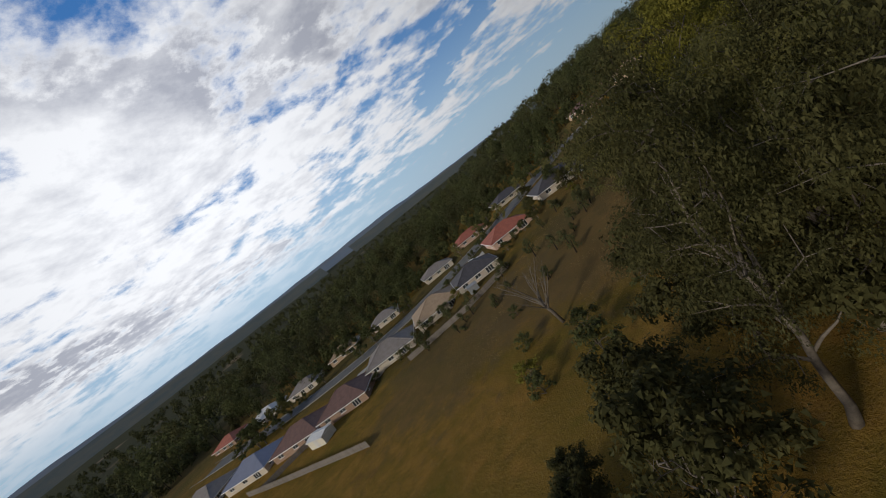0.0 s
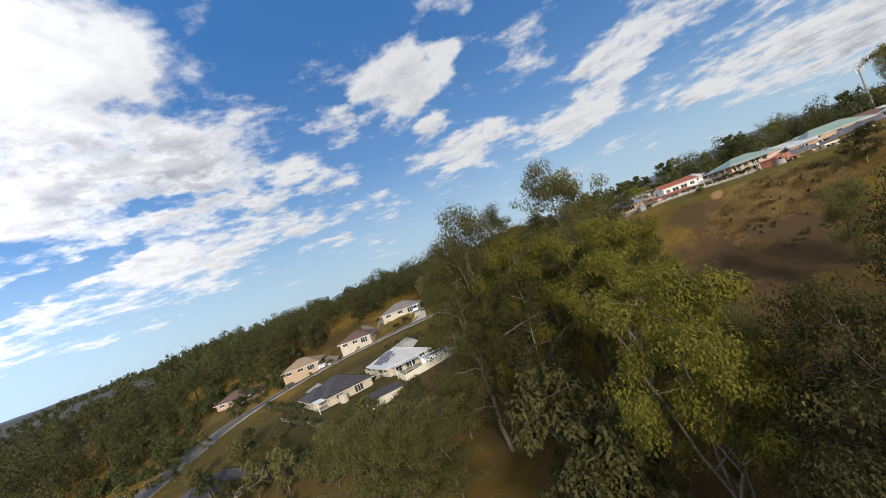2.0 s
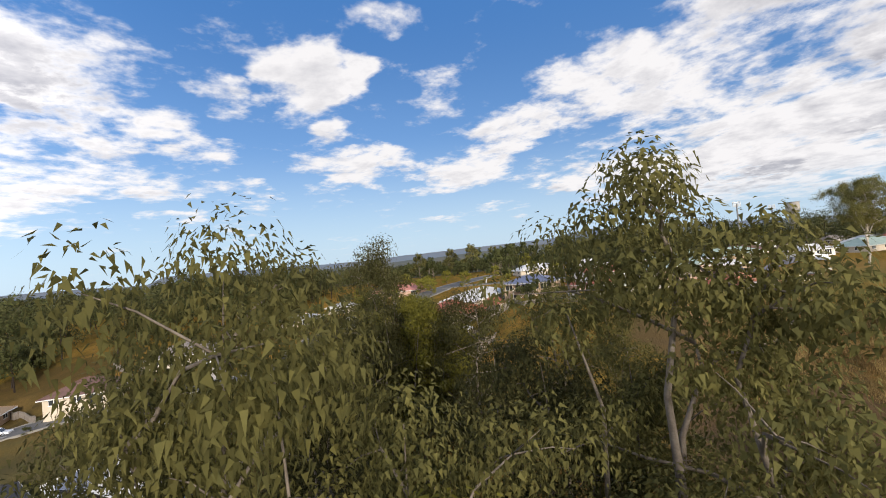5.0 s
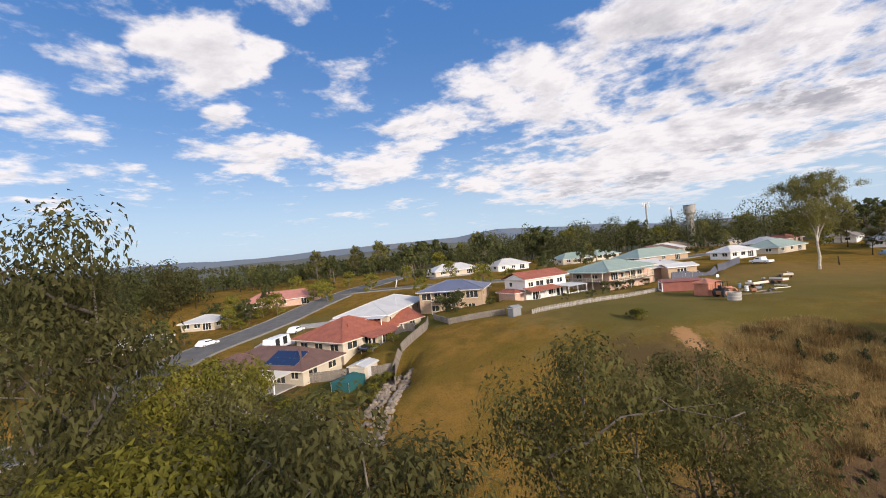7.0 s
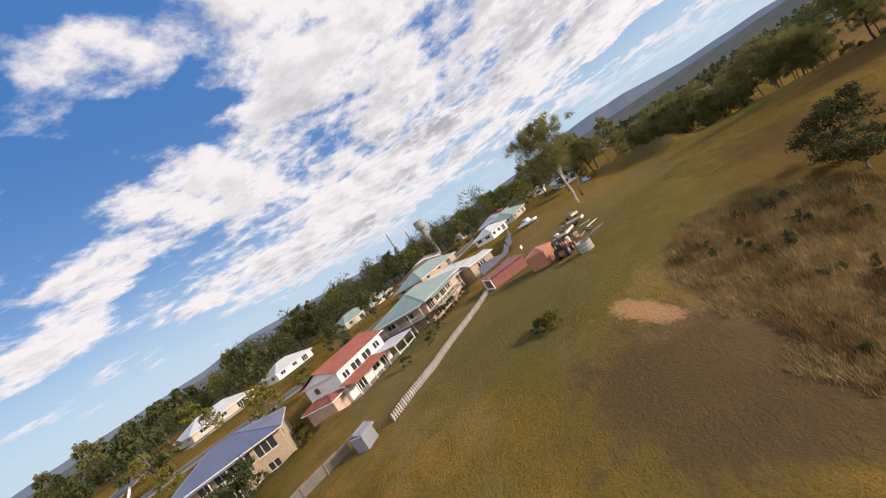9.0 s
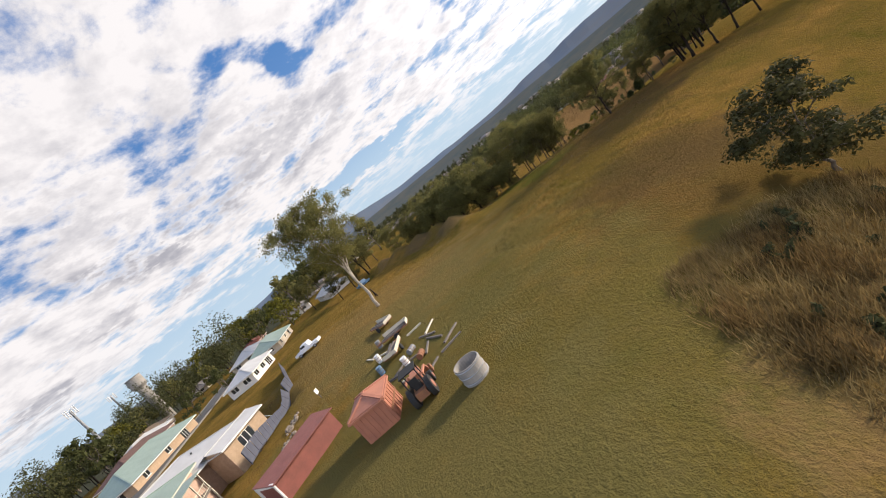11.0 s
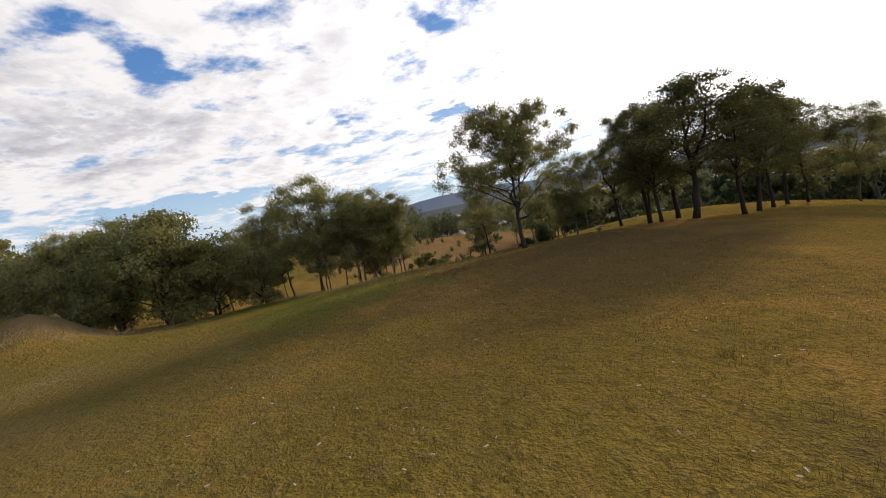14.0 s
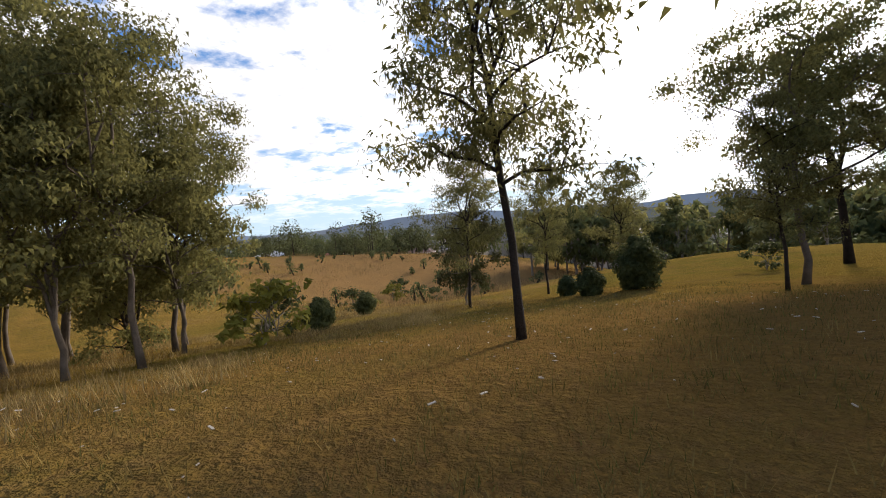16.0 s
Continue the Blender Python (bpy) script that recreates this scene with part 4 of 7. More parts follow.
TILE_PINK = material("faded_red_roof_tiles", (0.46, 0.20, 0.155), (0.37, 0.15, 0.115), 0.8, 0.75, bump=0.5, wave=("Z", 2.6, 0.3))
TILE_BROWN = material("brown_roof_tiles", (0.155, 0.085, 0.065), (0.11, 0.060, 0.048), 0.8, 0.75, bump=0.5, wave=("Z", 2.6, 0.35))
TILE_DARK = material("charcoal_roof_tiles", (0.070, 0.062, 0.062), (0.050, 0.044, 0.045), 0.8, 0.7, bump=0.5, wave=("Z", 2.6, 0.3))
TILE_TAN = material("tan_roof_tiles", (0.33, 0.235, 0.145), (0.27, 0.185, 0.11), 0.8, 0.75, bump=0.5, wave=("Z", 2.6, 0.3))
TILE_GREY = material("grey_brown_roof_tiles", (0.22, 0.19, 0.165), (0.165, 0.14, 0.12), 0.8, 0.75, bump=0.5, wave=("Z", 2.6, 0.3))
METAL_WHITE = material("white_steel_roof", (0.52, 0.51, 0.49), (0.43, 0.42, 0.40), 0.4, 0.45, bump=0.2, spec=0.35)
METAL_GREEN = material("green_steel_roof", (0.23, 0.30, 0.25), (0.19, 0.255, 0.21), 0.4, 0.4, bump=0.2, spec=0.5)
METAL_SLATE = material("slate_blue_steel_roof", (0.135, 0.145, 0.20), (0.11, 0.12, 0.165), 0.4, 0.4, bump=0.2, spec=0.5)
METAL_RED = material("rusty_red_steel", (0.25, 0.080, 0.060), (0.18, 0.062, 0.048), 0.7, 0.6, bump=0.3)
TRIM_WHITE = material("white_trim", (0.80, 0.79, 0.76), (0.70, 0.69, 0.66), 1.0, 0.5)
TRIM_CREAM = material("cream_trim", (0.66, 0.60, 0.48), (0.58, 0.52, 0.41), 1.0, 0.55)
GLASS = material("dark_window_glass", (0.022, 0.026, 0.030), (0.040, 0.045, 0.050), 0.7, 0.10, spec=0.8)
GARAGE = material("garage_door_panels", (0.68, 0.64, 0.56), (0.60, 0.56, 0.49), 0.6, 0.5, wave=("Z", 0.9, 0.3), bump=0.3)
TIMBER = material("weathered_timber", (0.215, 0.185, 0.155), (0.13, 0.112, 0.095), 1.5, 0.9, bump=0.4, random=0.35)
SOLAR = material("solar_cells", (0.018, 0.025, 0.060), (0.012, 0.016, 0.042), 2.0, 0.15, spec=0.8)
ALLOY = material("bare_aluminium", (0.62, 0.63, 0.65), (0.5, 0.5, 0.52), 1.0, 0.35, metal=0.8)
DARK = material("black_rubber", (0.018, 0.018, 0.019), (0.03, 0.03, 0.03), 2.0, 0.85)


def wall_with_holes(geo, m, length, low, high, holes, thick=0.22):
    """One wall along local x from 0, outer face at y = 0, with rectangular holes (centre, sill, width, height)."""
    xs = sorted({0.0, length, *[round(min(max(c, 0.0), length), 4) for u, s, w, h in holes for c in (u - w / 2, u + w / 2)]})
    zs = sorted({low, high, *[round(min(max(c, low), high), 4) for u, s, w, h in holes for c in (s, s + h)]})

    def solid(i, j):
        if not (0 <= i < len(xs) - 1 and 0 <= j < len(zs) - 1):
            return False
        x, z = (xs[i] + xs[i + 1]) / 2, (zs[j] + zs[j + 1]) / 2
        return not any(abs(x - u) < w / 2 and s < z < s + h for u, s, w, h in holes)

    index = {}

    def corner(i, j, back):
        if (i, j, back) not in index:
            index[i, j, back] = len(geo.v)
            geo.v.append(tuple(m @ Vector((xs[i], thick if back else 0.0, zs[j]))))
        return index[i, j, back]

    for i in range(len(xs) - 1):
        for j in range(len(zs) - 1):
            if not solid(i, j):
                continue
            ring = [(i, j), (i + 1, j), (i + 1, j + 1), (i, j + 1)]
            geo.f.append(tuple(corner(*p, 0) for p in ring))
            geo.f.append(tuple(corner(*p, 1) for p in reversed(ring)))
            for k, (di, dj) in enumerate(((0, -1), (1, 0), (0, 1), (-1, 0))):
                if not solid(i + di, j + dj):
                    p, q = ring[k], ring[(k + 1) % 4]
                    geo.f.append((corner(*q, 0), corner(*p, 0), corner(*p, 1), corner(*q, 1)))


def fit_opening(house, m, u, sill, w, h, what, trim):
    """A window, door or garage door in a hole of a wall."""
    f = 0.07
    if what == "garage":
        ob = part("garage_door", Geo().box(u - w / 2, 0.10, sill, u + w / 2, 0.14, sill + h, m), GARAGE, house, "panelled roller garage door")
        return ob
    frame = Geo()
    lights = max(1, round(w / 0.9))
    panes = [((k + 0.5) * w / lights, sill + f, w / lights - 0.09, h - 2 * f) for k in range(lights)]
    wall_with_holes(frame, m @ pose(u - w / 2, 0.04, 0), w, sill, sill + h, panes, 0.08)
    ob = part("window" if what == "win" else "glass_door", frame, trim, house)
    for k in range(lights):
        x0, x1 = u - w / 2 + w * k / lights + 0.05, u - w / 2 + w * (k + 1) / lights - 0.05
        part("pane", Geo().box(x0, 0.075, sill + f, x1, 0.085, sill + h - f, m), GLASS, ob)
    if what == "win":
        part("sill", Geo().box(u - w / 2 - 0.06, -0.06, sill - 0.07, u + w / 2 + 0.06, 0.035, sill, m), trim, ob)
    return ob


def roof_faces(L, D, z, pitch, gable, over):
    a, b = L / 2 + over, D / 2 + over
    rise = math.tan(radians(pitch))
    if gable:
        return [(-a, 0), (a, 0)], z + b * rise, a, b
    if L >= D:
        r = a - b
        return [(-r, 0), (r, 0)], z + b * rise, a, b
    r = b - a
    return [(0, -r), (0, r)], z + a * rise, a, b


def add_roof(house, L, D, z, pitch, gable, mat, trim, over=0.5, at=None, name="roof", wall=None):
    """Hip or gable roof with a thin edge, ridge capping and gutters."""
    at = at or Matrix()
    (p, q), top, a, b = roof_faces(L, D, z, pitch, gable, over)
    P, Q = (*p, top), (*q, top)
    c = [(-a, -b, z), (a, -b, z), (a, b, z), (-a, b, z)]
    g = Geo()
    if gable or L >= D:
        faces = [(c[0], c[1], Q, P), (c[2], c[3], P, Q)]
        ends = [(c[1], c[2], Q), (c[3], c[0], P)]
    else:
        faces = [(c[1], c[2], Q, P), (c[3], c[0], P, Q)]
        ends = [(c[0], c[1], P), (c[2], c[3], Q)]
    if not gable:
        faces += ends
    t = Vector((0, 0, 0.09))
    for fc in faces:
        fc = [Vector(v) for v in fc]
        g.poly(*[at @ (v + t) for v in fc])
        g.poly(*[at @ v for v in reversed(fc)])
        for i in range(len(fc)):
            v, w = fc[i], fc[(i + 1) % len(fc)]
            if abs(v.z - z) < 1e-3 and abs(w.z - z) < 1e-3 or gable:
                g.poly(at @ v, at @ w, at @ (w + t), at @ (v + t))
    roof = part(name, g, mat, house)
    caps = Geo()
    lines = [(P, Q)] + ([] if gable else ([(c[0], P), (c[3], P), (c[1], Q), (c[2], Q)] if L >= D else [(c[0], P), (c[1], P), (c[2], Q), (c[3], Q)]))
    for u, v in lines:
        if (Vector(u) - Vector(v)).length > 0.2:
            caps.bar(at @ (Vector(u) + t * 1.2), at @ (Vector(v) + t * 1.2), 0.24, 0.1)
    part("ridge_capping", caps, mat, roof)
    edges = [(0, 1), (2, 3)] if gable else [(0, 1), (1, 2), (2, 3), (3, 0)]
    for i, j in edges:
        u, v = Vector(c[i]), Vector(c[j])
        out = Vector((u.y - v.y, v.x - u.x, 0)).normalized() * -0.06
        part("gutter", Geo().bar(at @ (u + out - Vector((0, 0, 0.05))), at @ (v + out - Vector((0, 0, 0.05))), 0.12, 0.15), trim, roof)
    if gable and wall:
        for s in (-1, 1):
            x = s * L / 2
            rise = math.tan(radians(pitch))
            tri = [(x, -D / 2, z), (x, D / 2, z), (x, 0, z + D / 2 * rise)]
            inn = [(x - s * 0.2, v[1], v[2]) for v in tri]
            w = Geo().poly(*[at @ Vector(v) for v in (tri if s > 0 else tri[::-1])]).poly(*[at @ Vector(v) for v in (inn[::-1] if s > 0 else inn)])
            for i in range(3):
                j = (i + 1) % 3
                w.poly(*[at @ Vector(v) for v in (tri[i], tri[j], inn[j], inn[i])])
            part("gable_wall", w, wall, house)
    soffit = Geo().box(-a + 0.05, -b + 0.05, z - 0.10, a - 0.05, b - 0.05, z - 0.06, at)
    part("soffit", soffit, TRIM_WHITE, roof)
    return roof


SIDES = {"S": 0, "E": 90, "N": 180, "W": 270}


def side_pose(side, L, D):
    return {"S": pose(-L / 2, -D / 2, 0), "E": pose(L / 2, -D / 2, 0, 0, 0, 90), "N": pose(L / 2, D / 2, 0, 0, 0, 180), "W": pose(-L / 2, D / 2, 0, 0, 0, 270)}[side]


def add_block(house, L, D, high, wall, roof, trim, pitch=22, gable=False, holes=None, at=None, low=-2.2, over=0.62):
    """Four walls with their openings and a roof."""
    at = at or Matrix()
    holes = holes or {}
    for side in "SENW":
        m = at @ side_pose(side, L, D)
        length = (L if side in "SN" else D) - 0.22
        openings = holes.get(side, [])
        g = Geo()
        wall_with_holes(g, m, length, low, high, [o[:4] for o in openings])
        part("wall", g, wall, house)
        for o in openings:
            fit_opening(house, m, *o[:4], o[4] if len(o) > 4 else "win", trim)
    add_roof(house, L, D, high, pitch, gable, roof, trim, over, at, wall=wall)
    m = house.matrix_basis @ at
    add_pad(m, L, D, m.translation.z - 0.12)


def window_row(length, sill=0.75, h=1.15, w=1.8, n=3, what="win"):
    return [(length * (k + 0.5) / n, sill, w, h, what) for k in range(n)]


def solar_array(house, m, cols, rows, cw=1.0, ch=1.65):
    panel = part("solar_rack", Geo().box(-0.02, -0.02, 0.02, cols * (cw + 0.03), rows * (ch + 0.03), 0.05, m), ALLOY, house, "rooftop solar array in aluminium frames")
    for i in range(cols):
        for j in range(rows):
            part("panel", Geo().box(i * (cw + 0.03), j * (ch + 0.03), 0.052, i * (cw + 0.03) + cw, j * (ch + 0.03) + ch, 0.07, m), SOLAR, panel)


def house_at(x, y, z, turn, label, rise=1.0):
    return thing("house", label, "house", pose(x, y, z, 0, 0, turn) @ Matrix.Diagonal((1, 1, rise, 1)), group="houses")


def plain_house(x, y, turn, L, D, wall, roof, label, high=2.15, pitch=23, gable=False, z=None, trim=None, garage="N"):
    ob = house_at(x, y, ground_z(x, y) if z is None else z, turn, label)
    holes = {s: window_row((L if s in "SN" else D) - 0.22, n=3 if s in "SN" else 2) for s in "SENW"}
    holes[garage] = holes[garage][:-1] + [((L if garage in "SN" else D) - 3.4, 0.0, 4.8, 1.95, "garage")] if (L if garage in "SN" else D) > 9 else holes[garage]
    holes[garage] = [o for o in holes[garage] if o[4] == "garage" or o[0] + o[2] / 2 < (L if garage in "SN" else D) - 6.0]
    holes["S"] = window_row(L - 0.22, n=3)[:2] + [(L * 0.78, 0.05, 2.4, 1.95, "door")]
    add_block(ob, L, D, high, wall, roof, trim or TRIM_WHITE, pitch, gable, holes)
    return ob


# ---- fittings of houses ----
def verandah(house, m, length, depth, floor, top, posts, rail=True, roof_mat=None, slope=0.25, deck_mat=None, trim=None):
    """A deck or porch along local x, projecting towards -y from a wall, with posts, rails and a lean-to roof."""
    trim = trim or TRIM_WHITE
    base = Geo().box(0, -depth, floor - 0.2, length, -0.02, floor, m)
    deck = part("deck", base, deck_mat or CONCRETE, house)
    for k in range(posts):
        x = 0.06 + (length - 0.12) * k / (posts - 1)
        part("post", Geo().box(x - 0.06, -depth + 0.02, -1.6, x + 0.06, -depth + 0.14, top - 0.05, m), trim, house)
    if rail:
        part("handrail", Geo().box(0, -depth + 0.04, floor + 0.92, length, -depth + 0.12, floor + 1.0, m), trim, deck)
        part("bottom_rail", Geo().box(0, -depth + 0.05, floor + 0.08, length, -depth + 0.11, floor + 0.14, m), trim, deck)
        for k in range(int(length / 0.45)):
            x = 0.2 + k * 0.45
            part("baluster", Geo().box(x - 0.02, -depth + 0.06, floor + 0.14, x + 0.02, -depth + 0.10, floor + 0.92, m), trim, deck)
    if roof_mat:
        g = Geo()
        a, b = Vector((-0.2, -depth - 0.25, top - 0.05)), Vector((length + 0.2, 0.0, top - 0.05 + slope * depth))
        up = [(a.x, a.y, a.z), (b.x, a.y, a.z), (b.x, b.y, b.z), (a.x, b.y, b.z)]
        lo = [(p[0], p[1], p[2] - 0.07) for p in up]
        g.poly(*[m @ Vector(p) for p in up]).poly(*[m @ Vector(p) for p in lo[::-1]])
        for i in range(4):
            j = (i + 1) % 4
            g.poly(*[m @ Vector(p) for p in (lo[i], lo[j], up[j], up[i])])
        part("porch_roof", g, roof_mat, house)


def roof_pose(side, L, D, z, pitch, along, up, over=0.5):
    """A pose on a roof slope: x along the eave, y up the slope."""
    m = side_pose(side, L, D) @ pose(along, -over, z + 0.1, pitch)
    return m @ pose(0, up, 0)


def vent(house, x, y, z, mat):
    part("roof_vent", Geo().tube([(x, y, z - 0.3), (x, y, z + 0.35)], [0.1, 0.1], 8).tube([(x, y, z + 0.36), (x, y, z + 0.45)], [0.17, 0.06], 8), mat, house)


def satellite(house, x, y, z):
    g = Geo().tube([(x, y, z - 0.6), (x, y, z + 0.9)], [0.03, 0.02], 5)
    for k in range(5):
        g.bar((x - 0.5 + 0.06 * k, y - 0.4 + 0.2 * k, z + 0.85), (x + 0.5 - 0.06 * k, y - 0.4 + 0.2 * k, z + 0.85), 0.02)
    part("aerial", g, ALLOY, house)


def fence(pts, label, high=1.5, board=0.14, gap=0.02, mat=None, post_gap=2.4, thick=0.025, cap=False):
    """Posts, two rails and upright boards along a line."""
    mat = mat or TIMBER
    ob = thing("fence", label, "fence", group="garden fences")
    boards = {}
    rest = Geo()
    made = 0
    for (x0, y0), (x1, y1) in zip(pts, pts[1:]):
        a, b = Vector((x0, y0)), Vector((x1, y1))
        d = (b - a).normalized()
        turn = math.degrees(math.atan2(d.y, d.x))
        n = max(1, round((b - a).length / post_gap))
        for k in range(n):
            p, q = a.lerp(b, k / n), a.lerp(b, (k + 1) / n)
            zp, zq = ground_z(*p), ground_z(*q)
            m = pose(p.x, p.y, zp, 0, -math.degrees(math.atan2(zq - zp, (q - p).length)), turn)
            part("post", Geo().box(-0.05, 0.02, -0.3, 0.05, 0.12, high - 0.05, pose(p.x, p.y, zp, 0, 0, turn)), mat, ob)
            w = math.hypot((q - p).length, zq - zp)
            part("rail", Geo().box(0, 0.013, 0.3, w, 0.06, 0.38, m).box(0, 0.013, high - 0.42, w, 0.06, high - 0.34, m), mat, ob)
            count = max(1, int(w / (board + gap)))
            step = w / count
            for i in range(count):
                cut = random.choice((0.0, 0.0, 0.03, -0.04))
                if made < 300:
                    key = (round(step, 2), cut)
                    if key not in boards:
                        boards[key] = Geo().box(0, -thick, 0.04, step - gap, 0.01, high + cut).mesh("board", mat)
                    o = part("board", boards[key], mat, ob)
                    o.matrix_basis = m @ pose(i * step, 0, 0, 0, 0, random.uniform(-1, 1))
                    made += 1
                else:
                    rest.box(i * step, -thick, 0.04, (i + 1) * step - gap, 0.01, high + cut, m)
    if rest.f:
        tagged(part("fence_boarding", rest, mat, ob), kind="stuff")
    return ob


PAINT_WHITE = material("white_car_paint", (0.78, 0.79, 0.80), (0.72, 0.73, 0.74), 0.3, 0.25, spec=0.6)
PAINT_DARK = material("dark_car_paint", (0.03, 0.032, 0.038), (0.04, 0.042, 0.05), 0.3, 0.25, spec=0.6)
PAINT_BLUE = material("faded_blue_car_paint", (0.16, 0.27, 0.38), (0.12, 0.20, 0.28), 0.6, 0.4)


def vehicle(kind, x, y, turn, paint, label, category="car"):
    ob = thing(kind, label, category, on_ground(x, y, turn))
    L, W, H, hood, van = {"van": (5.0, 1.9, 2.2, 0.75, 1), "car": (4.5, 1.8, 1.45, 1.1, 0), "ute": (5.0, 1.85, 1.7, 1.2, 2), "caravan": (6.0, 2.3, 2.6, 0.0, 3)}[kind]
    g = Geo()
    hw = W / 2
    waist = {0: 0.82, 1: 1.1, 2: 0.95, 3: 0.9}[van]
    prof = {0: [(-L / 2, 0.35), (L / 2, 0.35), (L / 2, 0.7), (L / 2 - hood, waist), (L / 2 - hood - 0.75, H), (-L / 2 + 0.9, H), (-L / 2 + 0.25, waist + 0.05), (-L / 2, 0.8)],
            1: [(-L / 2, 0.35), (L / 2, 0.35), (L / 2, 0.85), (L / 2 - hood, 1.15), (L / 2 - hood - 0.7, H), (-L / 2, H)],
            2: [(-L / 2, 0.45), (L / 2, 0.45), (L / 2, 0.85), (L / 2 - hood, waist), (L / 2 - hood - 0.6, H), (L / 2 - hood - 1.9, H), (L / 2 - hood - 2.1, waist), (-L / 2, waist)],
            3: [(-L / 2, 0.5), (L / 2, 0.5), (L / 2 + 0.15, 1.3), (L / 2 - 0.35, H), (-L / 2 + 0.25, H), (-L / 2, 1.6)]}[van]
    inset = [0.0 if z < 1.0 else 0.13 for _, z in prof]
    left = [(px, -hw + i, pz) for (px, pz), i in zip(prof, inset)]
    right = [(px, hw - i, pz) for (px, pz), i in zip(prof, inset)]
    g.poly(*left).poly(*right[::-1])
    for i in range(len(prof)):
        j = (i + 1) % len(prof)
        g.poly(left[j], left[i], right[i], right[j])
    part("body", g, paint, ob)
    for s in (-1, 1):
        y0 = s * (hw - 0.10)
        spans = {0: [(-1.2, 0.05), (0.12, 0.75)], 1: [(0.3, 1.3)], 2: [(-0.05, 0.85)], 3: [(-1.9, -0.7), (0.5, 1.8)]}[van]
        for a, b in spans:
            part("side_window", Geo().box(a, y0 - 0.06, waist + 0.08, b, y0 + 0.06, H - 0.14 if van != 1 else 1.85), GLASS, ob)
        for wx in ((-L * 0.31, L * 0.31) if van != 3 else (-0.2,)):
            wheel = part("wheel", Geo().tube([(wx, s * (hw - 0.16), 0.32), (wx, s * (hw + 0.02), 0.32)], [0.32, 0.32], 14), DARK, ob)
            part("rim", Geo().tube([(wx, s * (hw + 0.02), 0.32), (wx, s * (hw + 0.03), 0.32)], [0.19, 0.18], 10), ALLOY, wheel)
        if van != 3:
            part("headlight", Geo().box(L / 2 - 0.06, s * (hw - 0.3) - 0.15, 0.62, L / 2 + 0.015, s * (hw - 0.3) + 0.15, 0.76), TRIM_WHITE, ob)
    if van != 3:
        x1 = L / 2 - hood
        g = Geo()
        top = x1 - (0.75 if van == 0 else 0.7 if van == 1 else 0.6)
        w0 = waist if van != 1 else 1.15
        g.poly((x1 + 0.02, -hw + 0.2, w0 + 0.06), (x1 + 0.02, hw - 0.2, w0 + 0.06), (top + 0.06, hw - 0.28, H - 0.06), (top + 0.06, -hw + 0.28, H - 0.06))
        part("windscreen", g, GLASS, ob)
    return ob


# ---- houses along the upper street ----
def red_tile_house():
    ob = house_at(59.0, 150.5, ground_z(60, 149) - 0.7, 8.5, "single-storey cream house with orange-red tiled roof and porch")
    L, D = 13.5, 12.0
    add_block(ob, L, D, 2.35, RENDER_CREAM, TILE_RED, TRIM_CREAM, 24, False, {"W": window_row(D - 0.22, n=3, w=2.0), "S": [(2.2, 0.8, 2.2, 1.3), (6.5, 0.05, 2.6, 2.1, "door"), (10.8, 0.05, 2.4, 2.1, "door")], "N": window_row(L, n=2)})
    at = pose(11.6, -1.0, 0)
    add_block(ob, 10.0, 7.5, 2.35, RENDER_CREAM, TILE_RED, TRIM_CREAM, 24, True, {"S": [(2.6, 0.05, 2.4, 2.1, "door"), (7.0, 0.9, 1.8, 1.2)], "E": [(3.6, 0.9, 1.5, 1.1)]}, at)
    verandah(ob, side_pose("S", L, D) @ pose(4.2, 0, 0), 8.0, 2.6, 0.05, 2.3, 4, False, TILE_RED, 0.2)
    vent(ob, -2.5, -3.2, 4.2, TILE_RED), satellite(ob, 13.5, -1.0, 4.9)


def white_roof_two_storey():
    L, D = 24.0, 10.5
    ob = house_at(74.1, 157.5, ground_z(74, 157) - 0.5, 28.2, "two-storey cream house with white steel roof and balcony", 0.92)
    upper = [(2.0 + 3.6 * k, 3.6, 0.9, 1.3) for k in range(6)]
    add_block(ob, L, D, 5.6, RENDER_CREAM, METAL_WHITE, TRIM_WHITE, 20, False, {"S": upper + [(14.0, 0.05, 2.0, 2.1, "door")], "W": [(2.2, 3.1, 2.6, 2.0, "door"), (5.4, 3.1, 2.4, 2.0, "door"), (8.4, 3.2, 1.6, 1.8), (3.0, 0.6, 1.6, 1.0), (6.5, 0.6, 1.6, 1.0)]})
    verandah(ob, side_pose("W", L, D), D, 2.8, 2.95, 5.5, 5, True, METAL_WHITE, 0.05, TIMBER)
    vent(ob, 2, -2, 7.2, METAL_WHITE)


def slate_roof_house():
    L, D = 14.0, 10.7
    ob = house_at(87.0, 147.5, ground_z(87, 147.5) - 1.5, -61.3, "two-storey tan brick house with slate-blue roof and balcony", 0.88)
    up = [(1.6, 3.2, 2.2, 1.7), (4.2, 3.2, 1.6, 1.7), (6.6, 3.1, 2.4, 2.0, "door"), (9.2, 3.2, 1.6, 1.7), (11.8, 3.2, 2.6, 1.7)]
    add_block(ob, L, D, 5.3, BRICK_TAN, METAL_SLATE, TRIM_CREAM, 20, False, {"S": up + [(3.4, 0.4, 1.8, 1.4), (6.8, 0.05, 2.4, 2.1, "door"), (11.6, 0.7, 1.5, 1.2)], "E": [(3.0, 3.3, 1.2, 1.2)], "W": [(5, 3.3, 1.6, 1.2)]})
    verandah(ob, side_pose("S", L, D) @ pose(3.0, 0, 0), 6.6, 1.5, 2.95, 5.2, 4, True, METAL_SLATE, 0.06, TIMBER, TRIM_CREAM)
    vent(ob, 2.0, -2.0, 6.6, METAL_SLATE)


